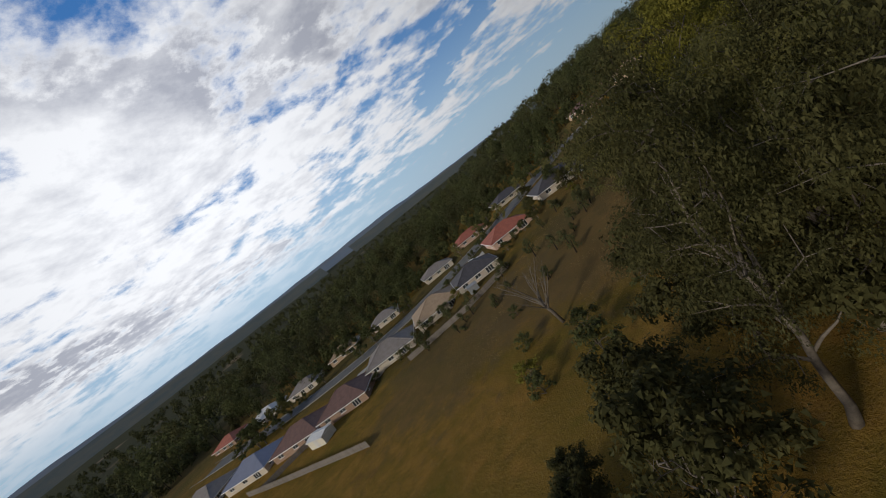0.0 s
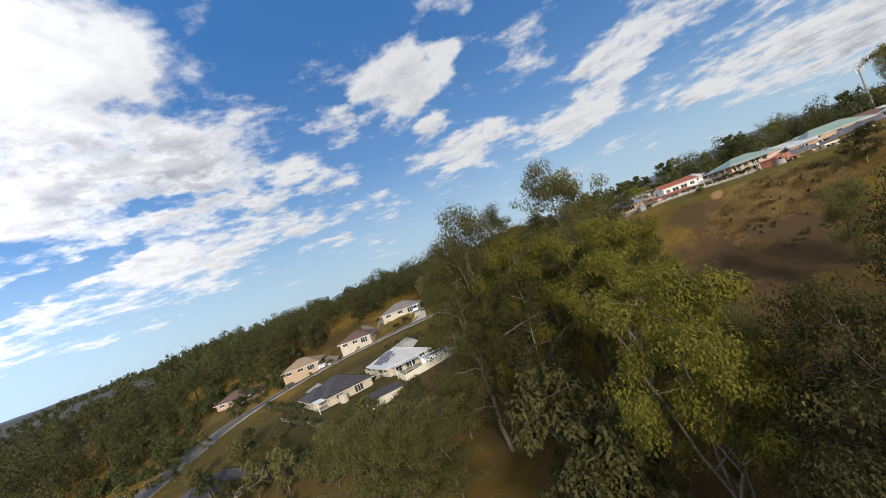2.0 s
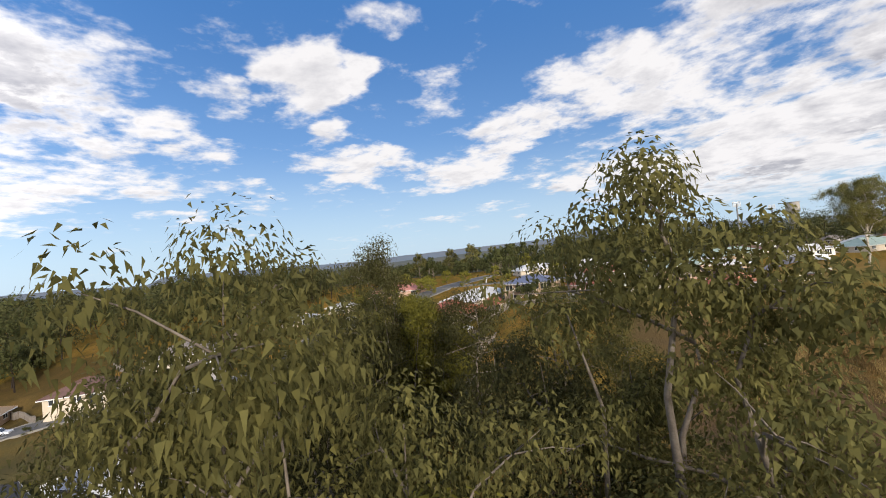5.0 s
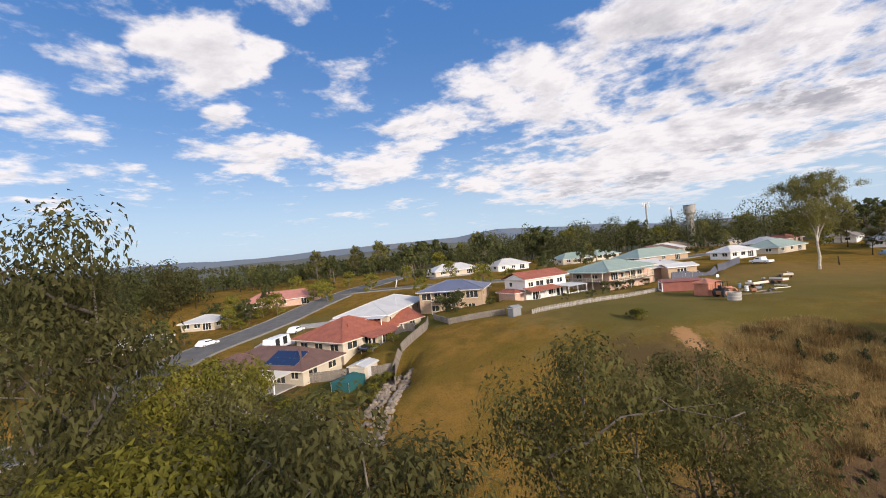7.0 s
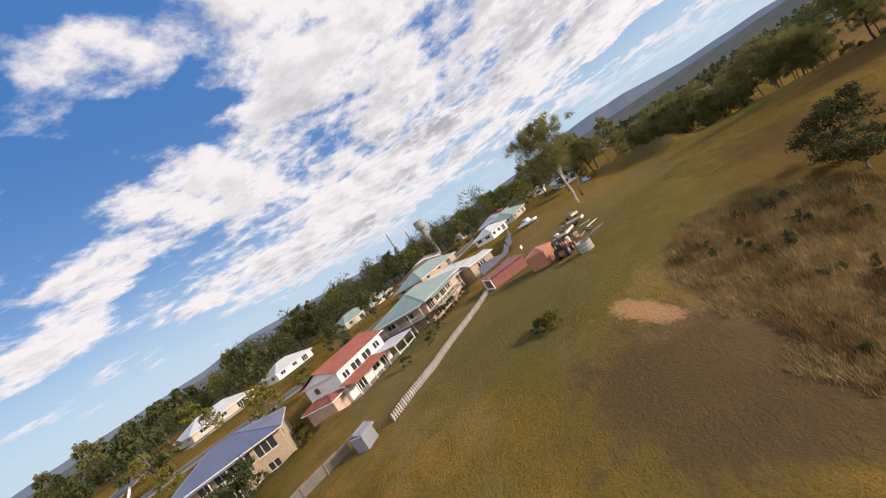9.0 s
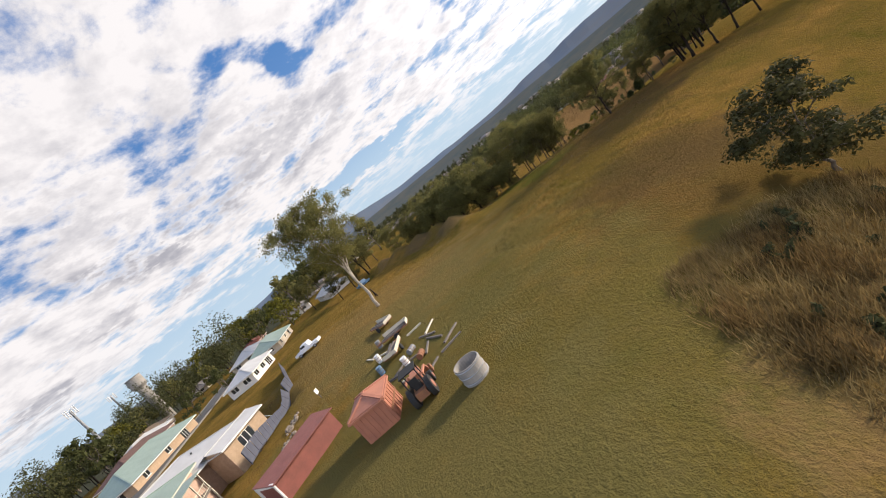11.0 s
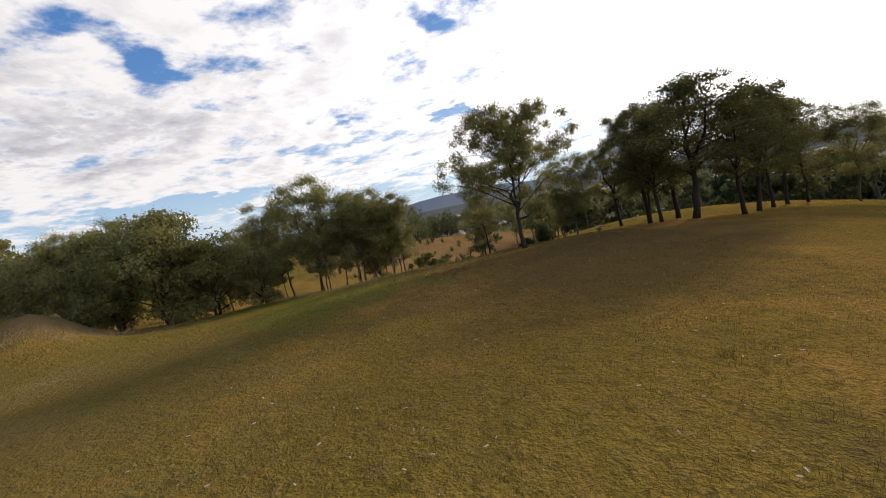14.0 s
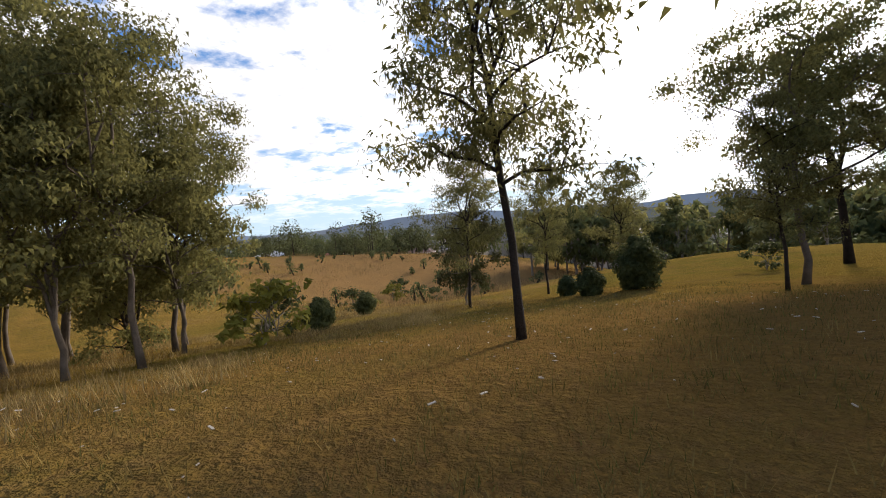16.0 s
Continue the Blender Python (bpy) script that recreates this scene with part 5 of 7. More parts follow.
def red_gable_two_storey():
    L, D = 12.0, 6.8
    ob = house_at(97.6, 132.6, ground_z(98, 133) - 0.9, -16.9, "two-storey white house with red tiled roof and white awning", 0.83)
    add_block(ob, L, D, 5.5, WEATHERBOARD, TILE_RED, TRIM_WHITE, 22, True, {"S": [(1.6, 3.5, 1.4, 1.2), (4.2, 3.4, 2.2, 1.4), (7.2, 3.4, 2.2, 1.4), (10.2, 3.5, 1.6, 1.3), (3.0, 0.05, 2.4, 2.1, "door"), (7.5, 0.7, 2.0, 1.3), (10.0, 0.05, 2.0, 2.1, "door")], "W": [(2.0, 3.5, 1.0, 1.2), (4.6, 0.8, 1.6, 1.2)]})
    m = side_pose("S", L, D)
    verandah(ob, m @ pose(-0.6, 0, 0), 8.2, 2.6, 0.1, 2.7, 5, False, TILE_RED, 0.30, CONCRETE)
    verandah(ob, m @ pose(7.9, 0, 0), 5.6, 4.6, 0.12, 2.9, 3, True, METAL_WHITE, 0.06, CONCRETE)
    part("side_wing", Geo().box(-L / 2 - 2.6, -2.8, -1.6, -L / 2 - 0.01, 2.6, 2.4), BRICK_PINK, ob, "pink brick side wing")
    add_roof(ob, 2.8, 5.6, 2.4, 22, False, TILE_RED, TRIM_WHITE, 0.35, pose(-L / 2 - 1.3, -0.1, 0), "wing_roof")


def green_roof_house():
    L, D = 17.0, 11.5
    ob = house_at(118.4, 123.3, ground_z(118, 123) - 1.0, -16.5, "raised pink brick house with pale green steel roof and long deck", 0.88)
    add_block(ob, L, D, 4.7, BRICK_PINK, METAL_GREEN, TRIM_CREAM, 20, False, {"S": [(2.0, 2.3, 2.4, 1.9, "door"), (5.2, 2.6, 1.6, 1.2), (8.4, 2.3, 2.4, 1.9, "door"), (11.4, 2.6, 1.8, 1.2), (3.0, 0.2, 2.0, 1.2), (8.0, 0.05, 2.0, 1.9, "door")], "W": [(3.0, 2.6, 1.8, 1.2), (7.5, 2.6, 1.8, 1.2)], "E": [(5, 2.6, 1.6, 1.2)]})
    verandah(ob, side_pose("S", L, D), 13.2, 2.4, 2.2, 4.6, 7, True, METAL_GREEN, 0.06, TIMBER, TRIM_CREAM)
    verandah(ob, side_pose("W", L, D), D, 2.2, 2.2, 4.6, 5, True, METAL_GREEN, 0.06, TIMBER, TRIM_CREAM)
    vent(ob, 3.0, -2.4, 6.3, METAL_GREEN)


def white_roof_brick_house():
    ob = house_at(128.6, 119.4, ground_z(127, 117) - 0.2, -45.7, "raised tan brick house with bright white roof and side stairs", 0.9)
    L, D = 19.0, 11.0
    add_block(ob, L, D, 4.0, BRICK_BROWN, METAL_WHITE, TRIM_WHITE, 18, False, {"S": window_row(9, 1.9, 1.2, 1.8, 2), "E": [(3, 2, 1.6, 1.2), (7, 2, 1.6, 1.2)]})
    at = pose(5.6, -6.6, 0)
    add_block(ob, 7.0, 4.0, 4.0, BRICK_TAN, METAL_WHITE, TRIM_WHITE, 16, True, {"S": [(3.4, 2.0, 2.4, 1.5)]}, at, over=0.45)
    m = pose(9.6, -4.0, 0)
    for k in range(9):
        part("stair_tread", Geo().box(0.2, -3.4 + 0.34 * k, 0.2 + 0.2 * k, 1.5, -3.1 + 0.34 * k, 0.26 + 0.2 * k, m), TIMBER, ob)
    for x in (0.15, 1.55):
        part("stair_rail", Geo().bar(m @ Vector((x, -3.5, 1.1)), m @ Vector((x, -0.3, 3.0)), 0.07).bar(m @ Vector((x, -3.5, -0.5)), m @ Vector((x, -3.5, 1.1)), 0.07).bar(m @ Vector((x, -0.3, -0.5)), m @ Vector((x, -0.3, 3.9)), 0.09), TRIM_WHITE, ob)
    vent(ob, 4, -2, 5.2, DARK), vent(ob, -2, -3, 5.0, METAL_WHITE)


def solar_brown_house():
    L, D = 17.0, 8.6
    ob = house_at(45.2, 149.1, -4.6, -72.5, "single-storey cream house with brown tiled roof and solar panels")
    add_block(ob, L, D, 2.15, RENDER_CREAM, TILE_BROWN, TRIM_CREAM, 24, False, {"S": [(9.6, 0.8, 1.4, 1.2), (12.2, 0.05, 2.6, 1.9, "door"), (15.4, 0.8, 1.4, 1.2)], "E": window_row(D, n=2), "W": window_row(D, n=2)})
    add_block(ob, 7.6, 8.2, 2.15, RENDER_CREAM, TILE_BROWN, TRIM_CREAM, 24, False, {"S": [(2.2, 0.8, 1.8, 1.3), (5.4, 0.8, 1.8, 1.3)], "E": [(2.0, 0.05, 2.2, 1.9, "door")]}, pose(-4.7, -4.0, 0.004))
    solar_array(ob, roof_pose("S", L, D, 2.15, 24, 9.2, 0.9), 6, 2)
    verandah(ob, side_pose("S", L, D) @ pose(9.2, 0, 0), 6.6, 4.2, 0.05, 2.1, 4, False, TRIM_CREAM, 0.03, CONCRETE)
    vent(ob, 6.0, -2.0, 3.9, TILE_BROWN)


def pool_house():
    L, D = 12.5, 14.0
    ob = house_at(-9.5, 137.5, ground_z(-9.5, 137) - 0.5, 13.3, "single-storey cream house with white roof and solar panels")
    add_block(ob, L, D, 2.25, RENDER_CREAM, METAL_WHITE, TRIM_WHITE, 23, False, {"S": [(2.5, 0.05, 2.6, 1.9, "door"), (6.5, 0.05, 2.6, 1.9, "door"), (10.4, 0.9, 1.6, 1.2)], "W": window_row(D, n=3), "N": [(4.0, 0.0, 5.0, 1.95, "garage")]})
    m = roof_pose("W", L, D, 2.25, 23, 3.2, 1.0)
    solar_array(ob, m, 6, 3)
    solar_array(ob, m @ pose(6.25, 0.9, 0), 2, 2)
    verandah(ob, side_pose("S", L, D) @ pose(1.0, 0, 0), 7.0, 3.0, 0.05, 2.2, 4, False, METAL_WHITE, 0.03, CONCRETE)


def dark_roof_house():
    ob = house_at(-26.3, 144.5, ground_z(-26, 144) - 0.5, 18, "single-storey cream house with charcoal tiled roof and white patio cover")
    L, D = 12.5, 16.0
    add_block(ob, L, D, 2.15, RENDER_CREAM, TILE_DARK, TRIM_CREAM, 23, False, {"S": [(3.0, 0.7, 1.8, 1.1), (8.5, 0.05, 2.4, 1.9, "door")], "W": window_row(D, n=3), "E": window_row(D, n=3), "N": [(4.0, 0, 5.0, 1.95, "garage")]}, over=0.8)
    add_block(ob, 7.5, 10.0, 2.15, RENDER_CREAM, TILE_DARK, TRIM_CREAM, 23, False, {"S": [(3.6, 0.7, 1.6, 1.1)], "W": [(5, 0.05, 2.6, 1.9, "door")]}, pose(-5.5, 1.5, 0.004), over=0.8)
    verandah(ob, pose(-9.25, -3.6, 0), 5.4, 4.2, 0.05, 2.1, 3, False, TRIM_WHITE, 0.05, CONCRETE)
    tank = thing("water_tank", "round cream rainwater tank beside the house wall", "tank", pose(-26.2, 134.6, ground_z(-26.2, 134.6)))
    part("body", Geo().disc(0, 0, -0.4, 1.7, 1.2, 1.2), RENDER_CREAM, tank, smooth=False)
    part("lid", Geo().disc(0, 0, 1.7, 1.9, 1.22, 0.3), RENDER_CREAM, tank)


# the walled terrace of the solar-roofed house
add_pad(pose(43.6, 140.5, 0, 0, 0, 98.5), 29.0, 6.5, -4.72)
add_pad(pose(46.0, 129.5, 0, 0, 0, 33.7), 10.0, 6.0, -4.60)
for build in (red_tile_house, white_roof_two_storey, slate_roof_house, red_gable_two_storey, green_roof_house, white_roof_brick_house, solar_brown_house, pool_house, dark_roof_house):
    build()

plain_house(79.7, 215, -28, 23, 10, BRICK_PINK, TILE_PINK, "single-storey brick house with faded red roof")
plain_house(38.5, 208, -48, 10.5, 9, RENDER_CREAM, METAL_WHITE, "white-walled house with white roof by the street", pitch=18)
plain_house(57, 217, -50, 9.5, 9, RENDER_CREAM, METAL_WHITE, "low cream house with pale roof beside the street", pitch=18)
plain_house(-36.8, 188.5, -11, 13.0, 10.5, BRICK_TAN, TILE_TAN, "single-storey tan brick house with tan tiled roof", garage="S", z=-12.3)
plain_house(-15.4, 180.5, -19.5, 11.5, 10.0, RENDER_CREAM, TILE_BROWN, "single-storey cream house with brown tiled roof", garage="S", z=-9.5)
plain_house(3.3, 181, -17, 14, 10.5, RENDER_CREAM, TILE_GREY, "single-storey cream house with grey-brown roof", garage="S", z=-5.5)
plain_house(-62, 200, -25, 14, 10, BRICK_TAN, TILE_BROWN, "low brick house with brown roof below the street")
# further houses over the crest
for x, y, turn, L, D, wall, roof, label in (
        (150, 203, -25, 20, 11, RENDER_CREAM, METAL_WHITE, "cream single-storey house with off-white roof"),
        (168, 187, -25, 15, 11, WEATHERBOARD, METAL_WHITE, "white house with white roof and solar panels"),
        (196, 170, -30, 17, 11, RENDER_CREAM, METAL_GREEN, "cream house with green roof"),
        (218, 166, -20, 15, 10, RENDER_CREAM, METAL_GREEN, "cream house with dull green roof"),
        (180, 132, -25, 24, 12, BRICK_TAN, METAL_GREEN, "long brick house with pale green roof"),
        (222, 142, -25, 22, 11, BRICK_PINK, TILE_BROWN, "brick house with maroon tiled roof"),
        (250, 146, -30, 18, 11, RENDER_CREAM, METAL_WHITE, "pale house with grey-white roof"),
        (280, 150, -30, 18, 11, RENDER_CREAM, TILE_TAN, "tan-roofed house among trees"),
        (176, 106, -30, 11, 7, WEATHERBOARD, METAL_WHITE, "small white cottage with white roof"),
        (212, 98, -20, 20, 11, RENDER_CREAM, METAL_GREEN, "cream house with faded green roof"),
        (245, 104, -20, 16, 10, RENDER_CREAM, METAL_WHITE, "pale house with light roof"),
        (262, 78, -10, 18, 10, WEATHERBOARD, TILE_GREY, "white house with grey roof beyond the field"),
        (232, 68, 0, 22, 9, WEATHERBOARD, METAL_WHITE, "long low white shed-like house beyond the field"),
        (292, 100, -20, 16, 10, BRICK_PINK, TILE_RED, "brick house with red roof among trees"),
        (310, 128, -20, 16, 10, RENDER_CREAM, TILE_GREY, "grey-roofed house among trees"),
        (232, -133, 20, 18, 11, BRICK_PINK, TILE_PINK, "brick house with pink roof across the hollow"),
        (212, -150, 10, 16, 10, RENDER_CREAM, METAL_WHITE, "pale house across the hollow"),
        (260, -120, 30, 16, 10, RENDER_CREAM, TILE_TAN, "tan-roofed house across the hollow"),
        (285, -95, 30, 16, 10, WEATHERBOARD, METAL_WHITE, "white house across the hollow"),
        (250, -165, 10, 16, 10, BRICK_TAN, TILE_BROWN, "brown-roofed house across the hollow"),
        (188, -175, 5, 18, 10, RENDER_CREAM, TILE_GREY, "grey-roofed house across the hollow"),
        (135, -190, 0, 18, 10, RENDER_CREAM, METAL_WHITE, "pale house among distant trees"),
        (300, -150, 20, 16, 10, RENDER_CREAM, TILE_RED, "red-roofed house on the far slope")):
    plain_house(x, y, turn, L, D, wall, roof, label)

# ---- houses in the valley ----
for x, y, turn, L, D, wall, roof, label in (
        (-95, 85.5, 47, 16, 14, RENDER_CREAM, TILE_TAN, "single-storey cream house with pale tan hipped roof"),
        (-107, 71, 42, 16, 13, RENDER_CREAM, TILE_GREY, "single-storey cream house with grey-brown hipped roof"),
        (-82, 94, 45, 14, 12, RENDER_CREAM, TILE_DARK, "single-storey white-walled house with charcoal roof"),
        (-76, 112, 48, 15, 12, BRICK_PINK, TILE_RED, "pink brick house with red tiled roof"),
        (-57, 124, 40, 18, 12, RENDER_CREAM, TILE_DARK, "cream house with dark brown roof and garage"),
        (-113, 54, 35, 16, 13, BRICK_BROWN, TILE_BROWN, "brick house with maroon-brown hipped roof"),
        (-127, 44, 30, 17, 12, BRICK_BROWN, TILE_BROWN, "brick house with brown roof and solar panels"),
        (-145, 34, 28, 17, 12, RENDER_CREAM, METAL_SLATE, "house with grey steel roof and white patio cover"),
        (-166, 24, 25, 17, 12, RENDER_CREAM, TILE_GREY, "house with grey roof beside the woods"),
        (-128, 128, 50, 14, 10, RENDER_CREAM, TILE_GREY, "cream gabled house with grey roof below the woods"),
        (-116, 146, 52, 15, 10, BRICK_PINK, TILE_RED, "brick house with red tiled roof below the woods"),
        (-100, 164, 55, 15, 10, RENDER_CREAM, TILE_DARK, "house with dark roof and white carport"),
        (-148, 106, 45, 13, 10, RENDER_CREAM, TILE_GREY, "grey-roofed house among shrubs"),
        (-166, 92, 42, 14, 10, BRICK_TAN, TILE_TAN, "tan house with tan hipped roof"),
        (-176, 74, 35, 14, 10, RENDER_CREAM, TILE_GREY, "house with grey-brown roof across the valley street"),
        (-194, 62, 30, 14, 10, RENDER_CREAM, METAL_WHITE, "pale-roofed house across the valley street"),
        (-214, 50, 28, 13, 10, BRICK_BROWN, TILE_RED, "red-roofed house across the valley street")):
    ob = plain_house(x, y, turn, L, D, wall, roof, label, garage="N")

make_ground()

# ---- the town spread over the low ground ----
def distant_town():
    walls, tops = Geo(), Geo()
    r = random.Random(31)
    for k in range(330):
        a, d = (radians(r.uniform(-204, -98)), 470 + 950 * r.random() ** 1.2) if k % 6 else (radians(r.uniform(-166, -146)), 250 + 170 * r.random())
        x, y = 60 - math.sin(a) * d, 90 + math.cos(a) * d
        w = min(max((d - 260) / 500, 0), 1)
        z = float(height(x, y)) * (1 - w) + w * (-26 + 10 * math.sin(x * 0.004 + 1) * math.cos(y * 0.0035))
        L, D, h = (r.uniform(26, 48), r.uniform(14, 20), 6.5) if k % 14 == 0 else (r.uniform(12, 19), r.uniform(9, 12), 3.4)
        m = pose(x, y, z + 1.5, 0, 0, r.uniform(0, 180))
        walls.box(-L / 2, -D / 2, -3, L / 2, D / 2, h, m)
        e, b, t = L / 2 + 0.6, D / 2 + 0.6, h + D * 0.20
        i = len(tops.v)
        tops.v += [tuple(m @ Vector(p)) for p in ((-e, -b, h), (e, -b, h), (e, b, h), (-e, b, h), (-e + b, 0, t), (e - b, 0, t))]
        tops.f += [tuple(i + j for j in f) for f in ((0, 1, 5, 4), (2, 3, 4, 5), (1, 2, 5), (3, 0, 4), (3, 2, 1, 0))]
    ob = thing("distant_town", "far pale-roofed suburban houses scattered among trees", "houses", kind="stuff")
    part("house_walls", walls, material("far_walls", (0.32, 0.28, 0.23), (0.22, 0.18, 0.14), 0.05, 0.9, island=0.6), ob)
    part("house_roofs", tops, material("far_roofs", (0.30, 0.28, 0.27), (0.18, 0.12, 0.095), 0.01, 0.8, island=0.8), ob)


distant_town()

# ---- sheds, fences, yards ----
SHED_GREY = material("grey_steel_shed", (0.24, 0.245, 0.25), (0.18, 0.185, 0.19), 0.5, 0.45, bump=0.2)
SHED_CREAM = material("cream_steel_cladding", (0.58, 0.54, 0.44), (0.50, 0.46, 0.37), 0.5, 0.5, bump=0.2)
RUST = material("rusted_machinery", (0.34, 0.15, 0.075), (0.20, 0.10, 0.06), 1.6, 0.85, bump=0.4)
FADED_ORANGE = material("faded_orange_paint", (0.46, 0.19, 0.115), (0.36, 0.15, 0.10), 0.9, 0.75, bump=0.25)
POOL_WATER = material("pool_water", (0.03, 0.20, 0.42), (0.025, 0.16, 0.36), 0.5, 0.06, spec=0.8)
TEAL_CLOTH = material("teal_shade_cloth", (0.012, 0.085, 0.085), (0.010, 0.065, 0.068), 0.5, 0.8)
BLUE_CLOTH = material("blue_shade_cloth", (0.105, 0.11, 0.145), (0.06, 0.065, 0.09), 0.6, 0.8)
ROCK = material("garden_rocks", (0.25, 0.20, 0.15), (0.15, 0.12, 0.092), 1.5, 0.9, bump=0.5, island=0.3, random=0.5)


def shed(x, y, turn, L, D, high, wall, roof, label, pitch=12, open_front=False):
    ob = thing("garden_shed", label, "shed", on_ground(x, y, turn, 0.05), group="sheds")
    holes = {"S": [(L / 2, 0.0, min(1.8, L * 0.5), high - 0.3, "garage")]} if not open_front else {}
    for side in "SENW":
        m = side_pose(side, L, D)
        g = Geo()
        wall_with_holes(g, m, (L if side in "SN" else D) - 0.05, -0.3, high, [o[:4] for o in holes.get(side, [])], 0.05)
        part("wall", g, wall, ob)
        for o in holes.get(side, []):
            part("shed_door", Geo().box(o[0] - o[2] / 2, 0.012, 0, o[0] + o[2] / 2, 0.03, o[3], m), roof, ob)
    add_roof(ob, L, D, high, pitch, True, roof, roof, 0.15, wall=wall)
    return ob


shed(-17.3, 122.0, 9.8, 8.4, 5.4, 1.75, SHED_CREAM, TILE_DARK, "cream steel garden shed with charcoal roof", pitch=14, open_front=True)
shed(50.6, 134.8, 20, 3.6, 2.6, 1.9, RENDER_CREAM, METAL_WHITE, "small white garden shed by the fence")
shed(71.2, 121.4, -20, 1.6, 1.4, 1.4, SHED_GREY, SHED_GREY, "small grey steel garden shed at the fence corner")
shed(-110, 40.5, 12, 6.5, 4.5, 2.3, SHED_CREAM, METAL_WHITE, "pale steel shed behind a valley house")
shed(-77, 84, 45, 3.0, 2.4, 2.0, SHED_GREY, SHED_GREY, "small grey shed by the valley paddock")

PALE_TIMBER = material("silvered_timber", (0.38, 0.35, 0.31), (0.24, 0.22, 0.195), 4.0, 0.9, bump=0.4, bump_scale=40, random=0.4)
fence([(72.4, 118.8), (79.2, 115.4), (91.3, 112.5), (104.5, 109.2)], "weathered pale picket fence along the paddock", 0.8, 0.16, 0.14, PALE_TIMBER)
fence([(72.0, 123.6), (66.5, 131.5), (70.5, 139.0)], "low grey timber fence between gardens", 1.0, 0.14)
fence([(49.5, 126.5), (53.5, 131.0), (64.0, 134.5), (67.5, 137.5)], "grey timber paling fence behind the red-roofed house", 1.5)
fence([(53.5, 131.0), (44.5, 140.5), (40, 160)], "grey paling fence between two gardens", 1.5)
fence([(64.0, 137.5), (63, 162)], "grey paling fence beside the two-storey house", 1.4)
fence([(-11.0, 123.5), (-18.3, 150.0)], "cream sheet-steel fence beside the pool house", 1.7, 2.3, 0.03, SHED_CREAM, 2.36)
fence([(-11.0, 123.5), (2.5, 119.8), (5.5, 130)], "cream sheet-steel fence round the pool", 1.7, 2.3, 0.03, SHED_CREAM, 2.36)
fence([(-44, 150), (-26, 114), (-10, 113)], "dark timber fence behind the lawn", 1.1, 0.14)
fence([(-80, 35), (-100, 31.5), (-132, 25)], "dark timber fence along the valley paddock", 1.5, 0.14)
fence([(-64, 86), (-74, 74), (-90, 62)], "dark paling fence behind the valley houses", 1.5, 0.14)
fence([(-118, 42), (-124, 26.5)], "dark timber side fence", 1.5, 0.14)
fence([(-30, 192), (-24, 181)], "brown timber fence between front gardens", 1.6, 0.14)
fence([(-12, 196), (-5, 178)], "brown timber fence up the bank", 1.6, 0.14)
fence([(108, 192), (128, 214)], "white post-and-rail fence beyond the street", 1.0, 0.10, 0.5, TRIM_WHITE)


def pool():
    ob = thing("swimming_pool", "round above-ground pool with blue water", "pool", on_ground(-2.2, 127.0, 10))
    g = Geo()
    n = 28
    for k in range(n):
        a, b = 2 * math.pi * k / n, 2 * math.pi * (k + 1) / n
        for r0, r1, z0, z1 in ((1, 1, -0.4, 1.1), (1, 0.95, 1.1, 1.1), (0.95, 0.95, 1.1, 0.5)):
            g.poly((3.6 * r0 * math.cos(a), 2.3 * r0 * math.sin(a), z0), (3.6 * r0 * math.cos(b), 2.3 * r0 * math.sin(b), z0), (3.6 * r1 * math.cos(b), 2.3 * r1 * math.sin(b), z1), (3.6 * r1 * math.cos(a), 2.3 * r1 * math.sin(a), z1))
    part("pool_wall", g, TRIM_WHITE, ob)
    part("water", Geo().poly(*[(3.41 * math.cos(2 * math.pi * k / n), 2.17 * math.sin(2 * math.pi * k / n), 0.95) for k in range(n)]), POOL_WATER, ob)
    for a in range(0, 360, 45):
        part("upright", Geo().box(-0.06, -0.06, -0.4, 0.06, 0.06, 1.14, pose(3.64 * math.cos(radians(a)), 2.34 * math.sin(radians(a)), 0)), SHED_GREY, ob)


pool()


def trampoline(x, y):
    ob = thing("trampoline", "round black trampoline on a garden lawn", "trampoline", on_ground(x, y))
    part("mat", Geo().disc(0, 0, 0.82, 0.85, 1.7, 1.7, 24), DARK, ob)
    ring = [(1.85 * math.cos(2 * math.pi * k / 24), 1.85 * math.sin(2 * math.pi * k / 24), 0.86) for k in range(25)]
    part("rim_pad", Geo().tube(ring, [0.13] * 25, 6, False), METAL_SLATE, ob)
    for a in range(0, 360, 60):
        c, s = 1.85 * math.cos(radians(a)), 1.85 * math.sin(radians(a))
        part("leg", Geo().tube([(c, s, -0.1), (c, s, 2.3)], [0.03, 0.03], 6), ALLOY, ob)


trampoline(57.5, 142.0)
vehicle("caravan", 51.6, 163.4, 30, PAINT_WHITE, "white touring caravan parked beside the red-roofed house", "caravan")
vehicle("car", 60.5, 172.5, 30, PAINT_WHITE, "white car parked in the driveway")
vehicle("car", 45.5, 182.5, 20, PAINT_WHITE, "white car parked by the pale house")
vehicle("van", 7.2, 173.0, -110, PAINT_WHITE, "white delivery van on the driveway", "van")
vehicle("car", -29.5, 180.0, -15, PAINT_WHITE, "white car in front of the tan house")
vehicle("car", -42.0, 180.5, -15, PAINT_DARK, "dark car parked on the street verge")
vehicle("car", -93.0, 110.0, 45, PAINT_WHITE, "white car parked in the valley street")
vehicle("ute", 146.0, 96.0, 60, PAINT_WHITE, "white utility truck parked at the field's edge", "truck")
vehicle("ute", 181.0, 71.5, 20, PAINT_BLUE, "faded blue utility truck behind the spoil heap", "truck")


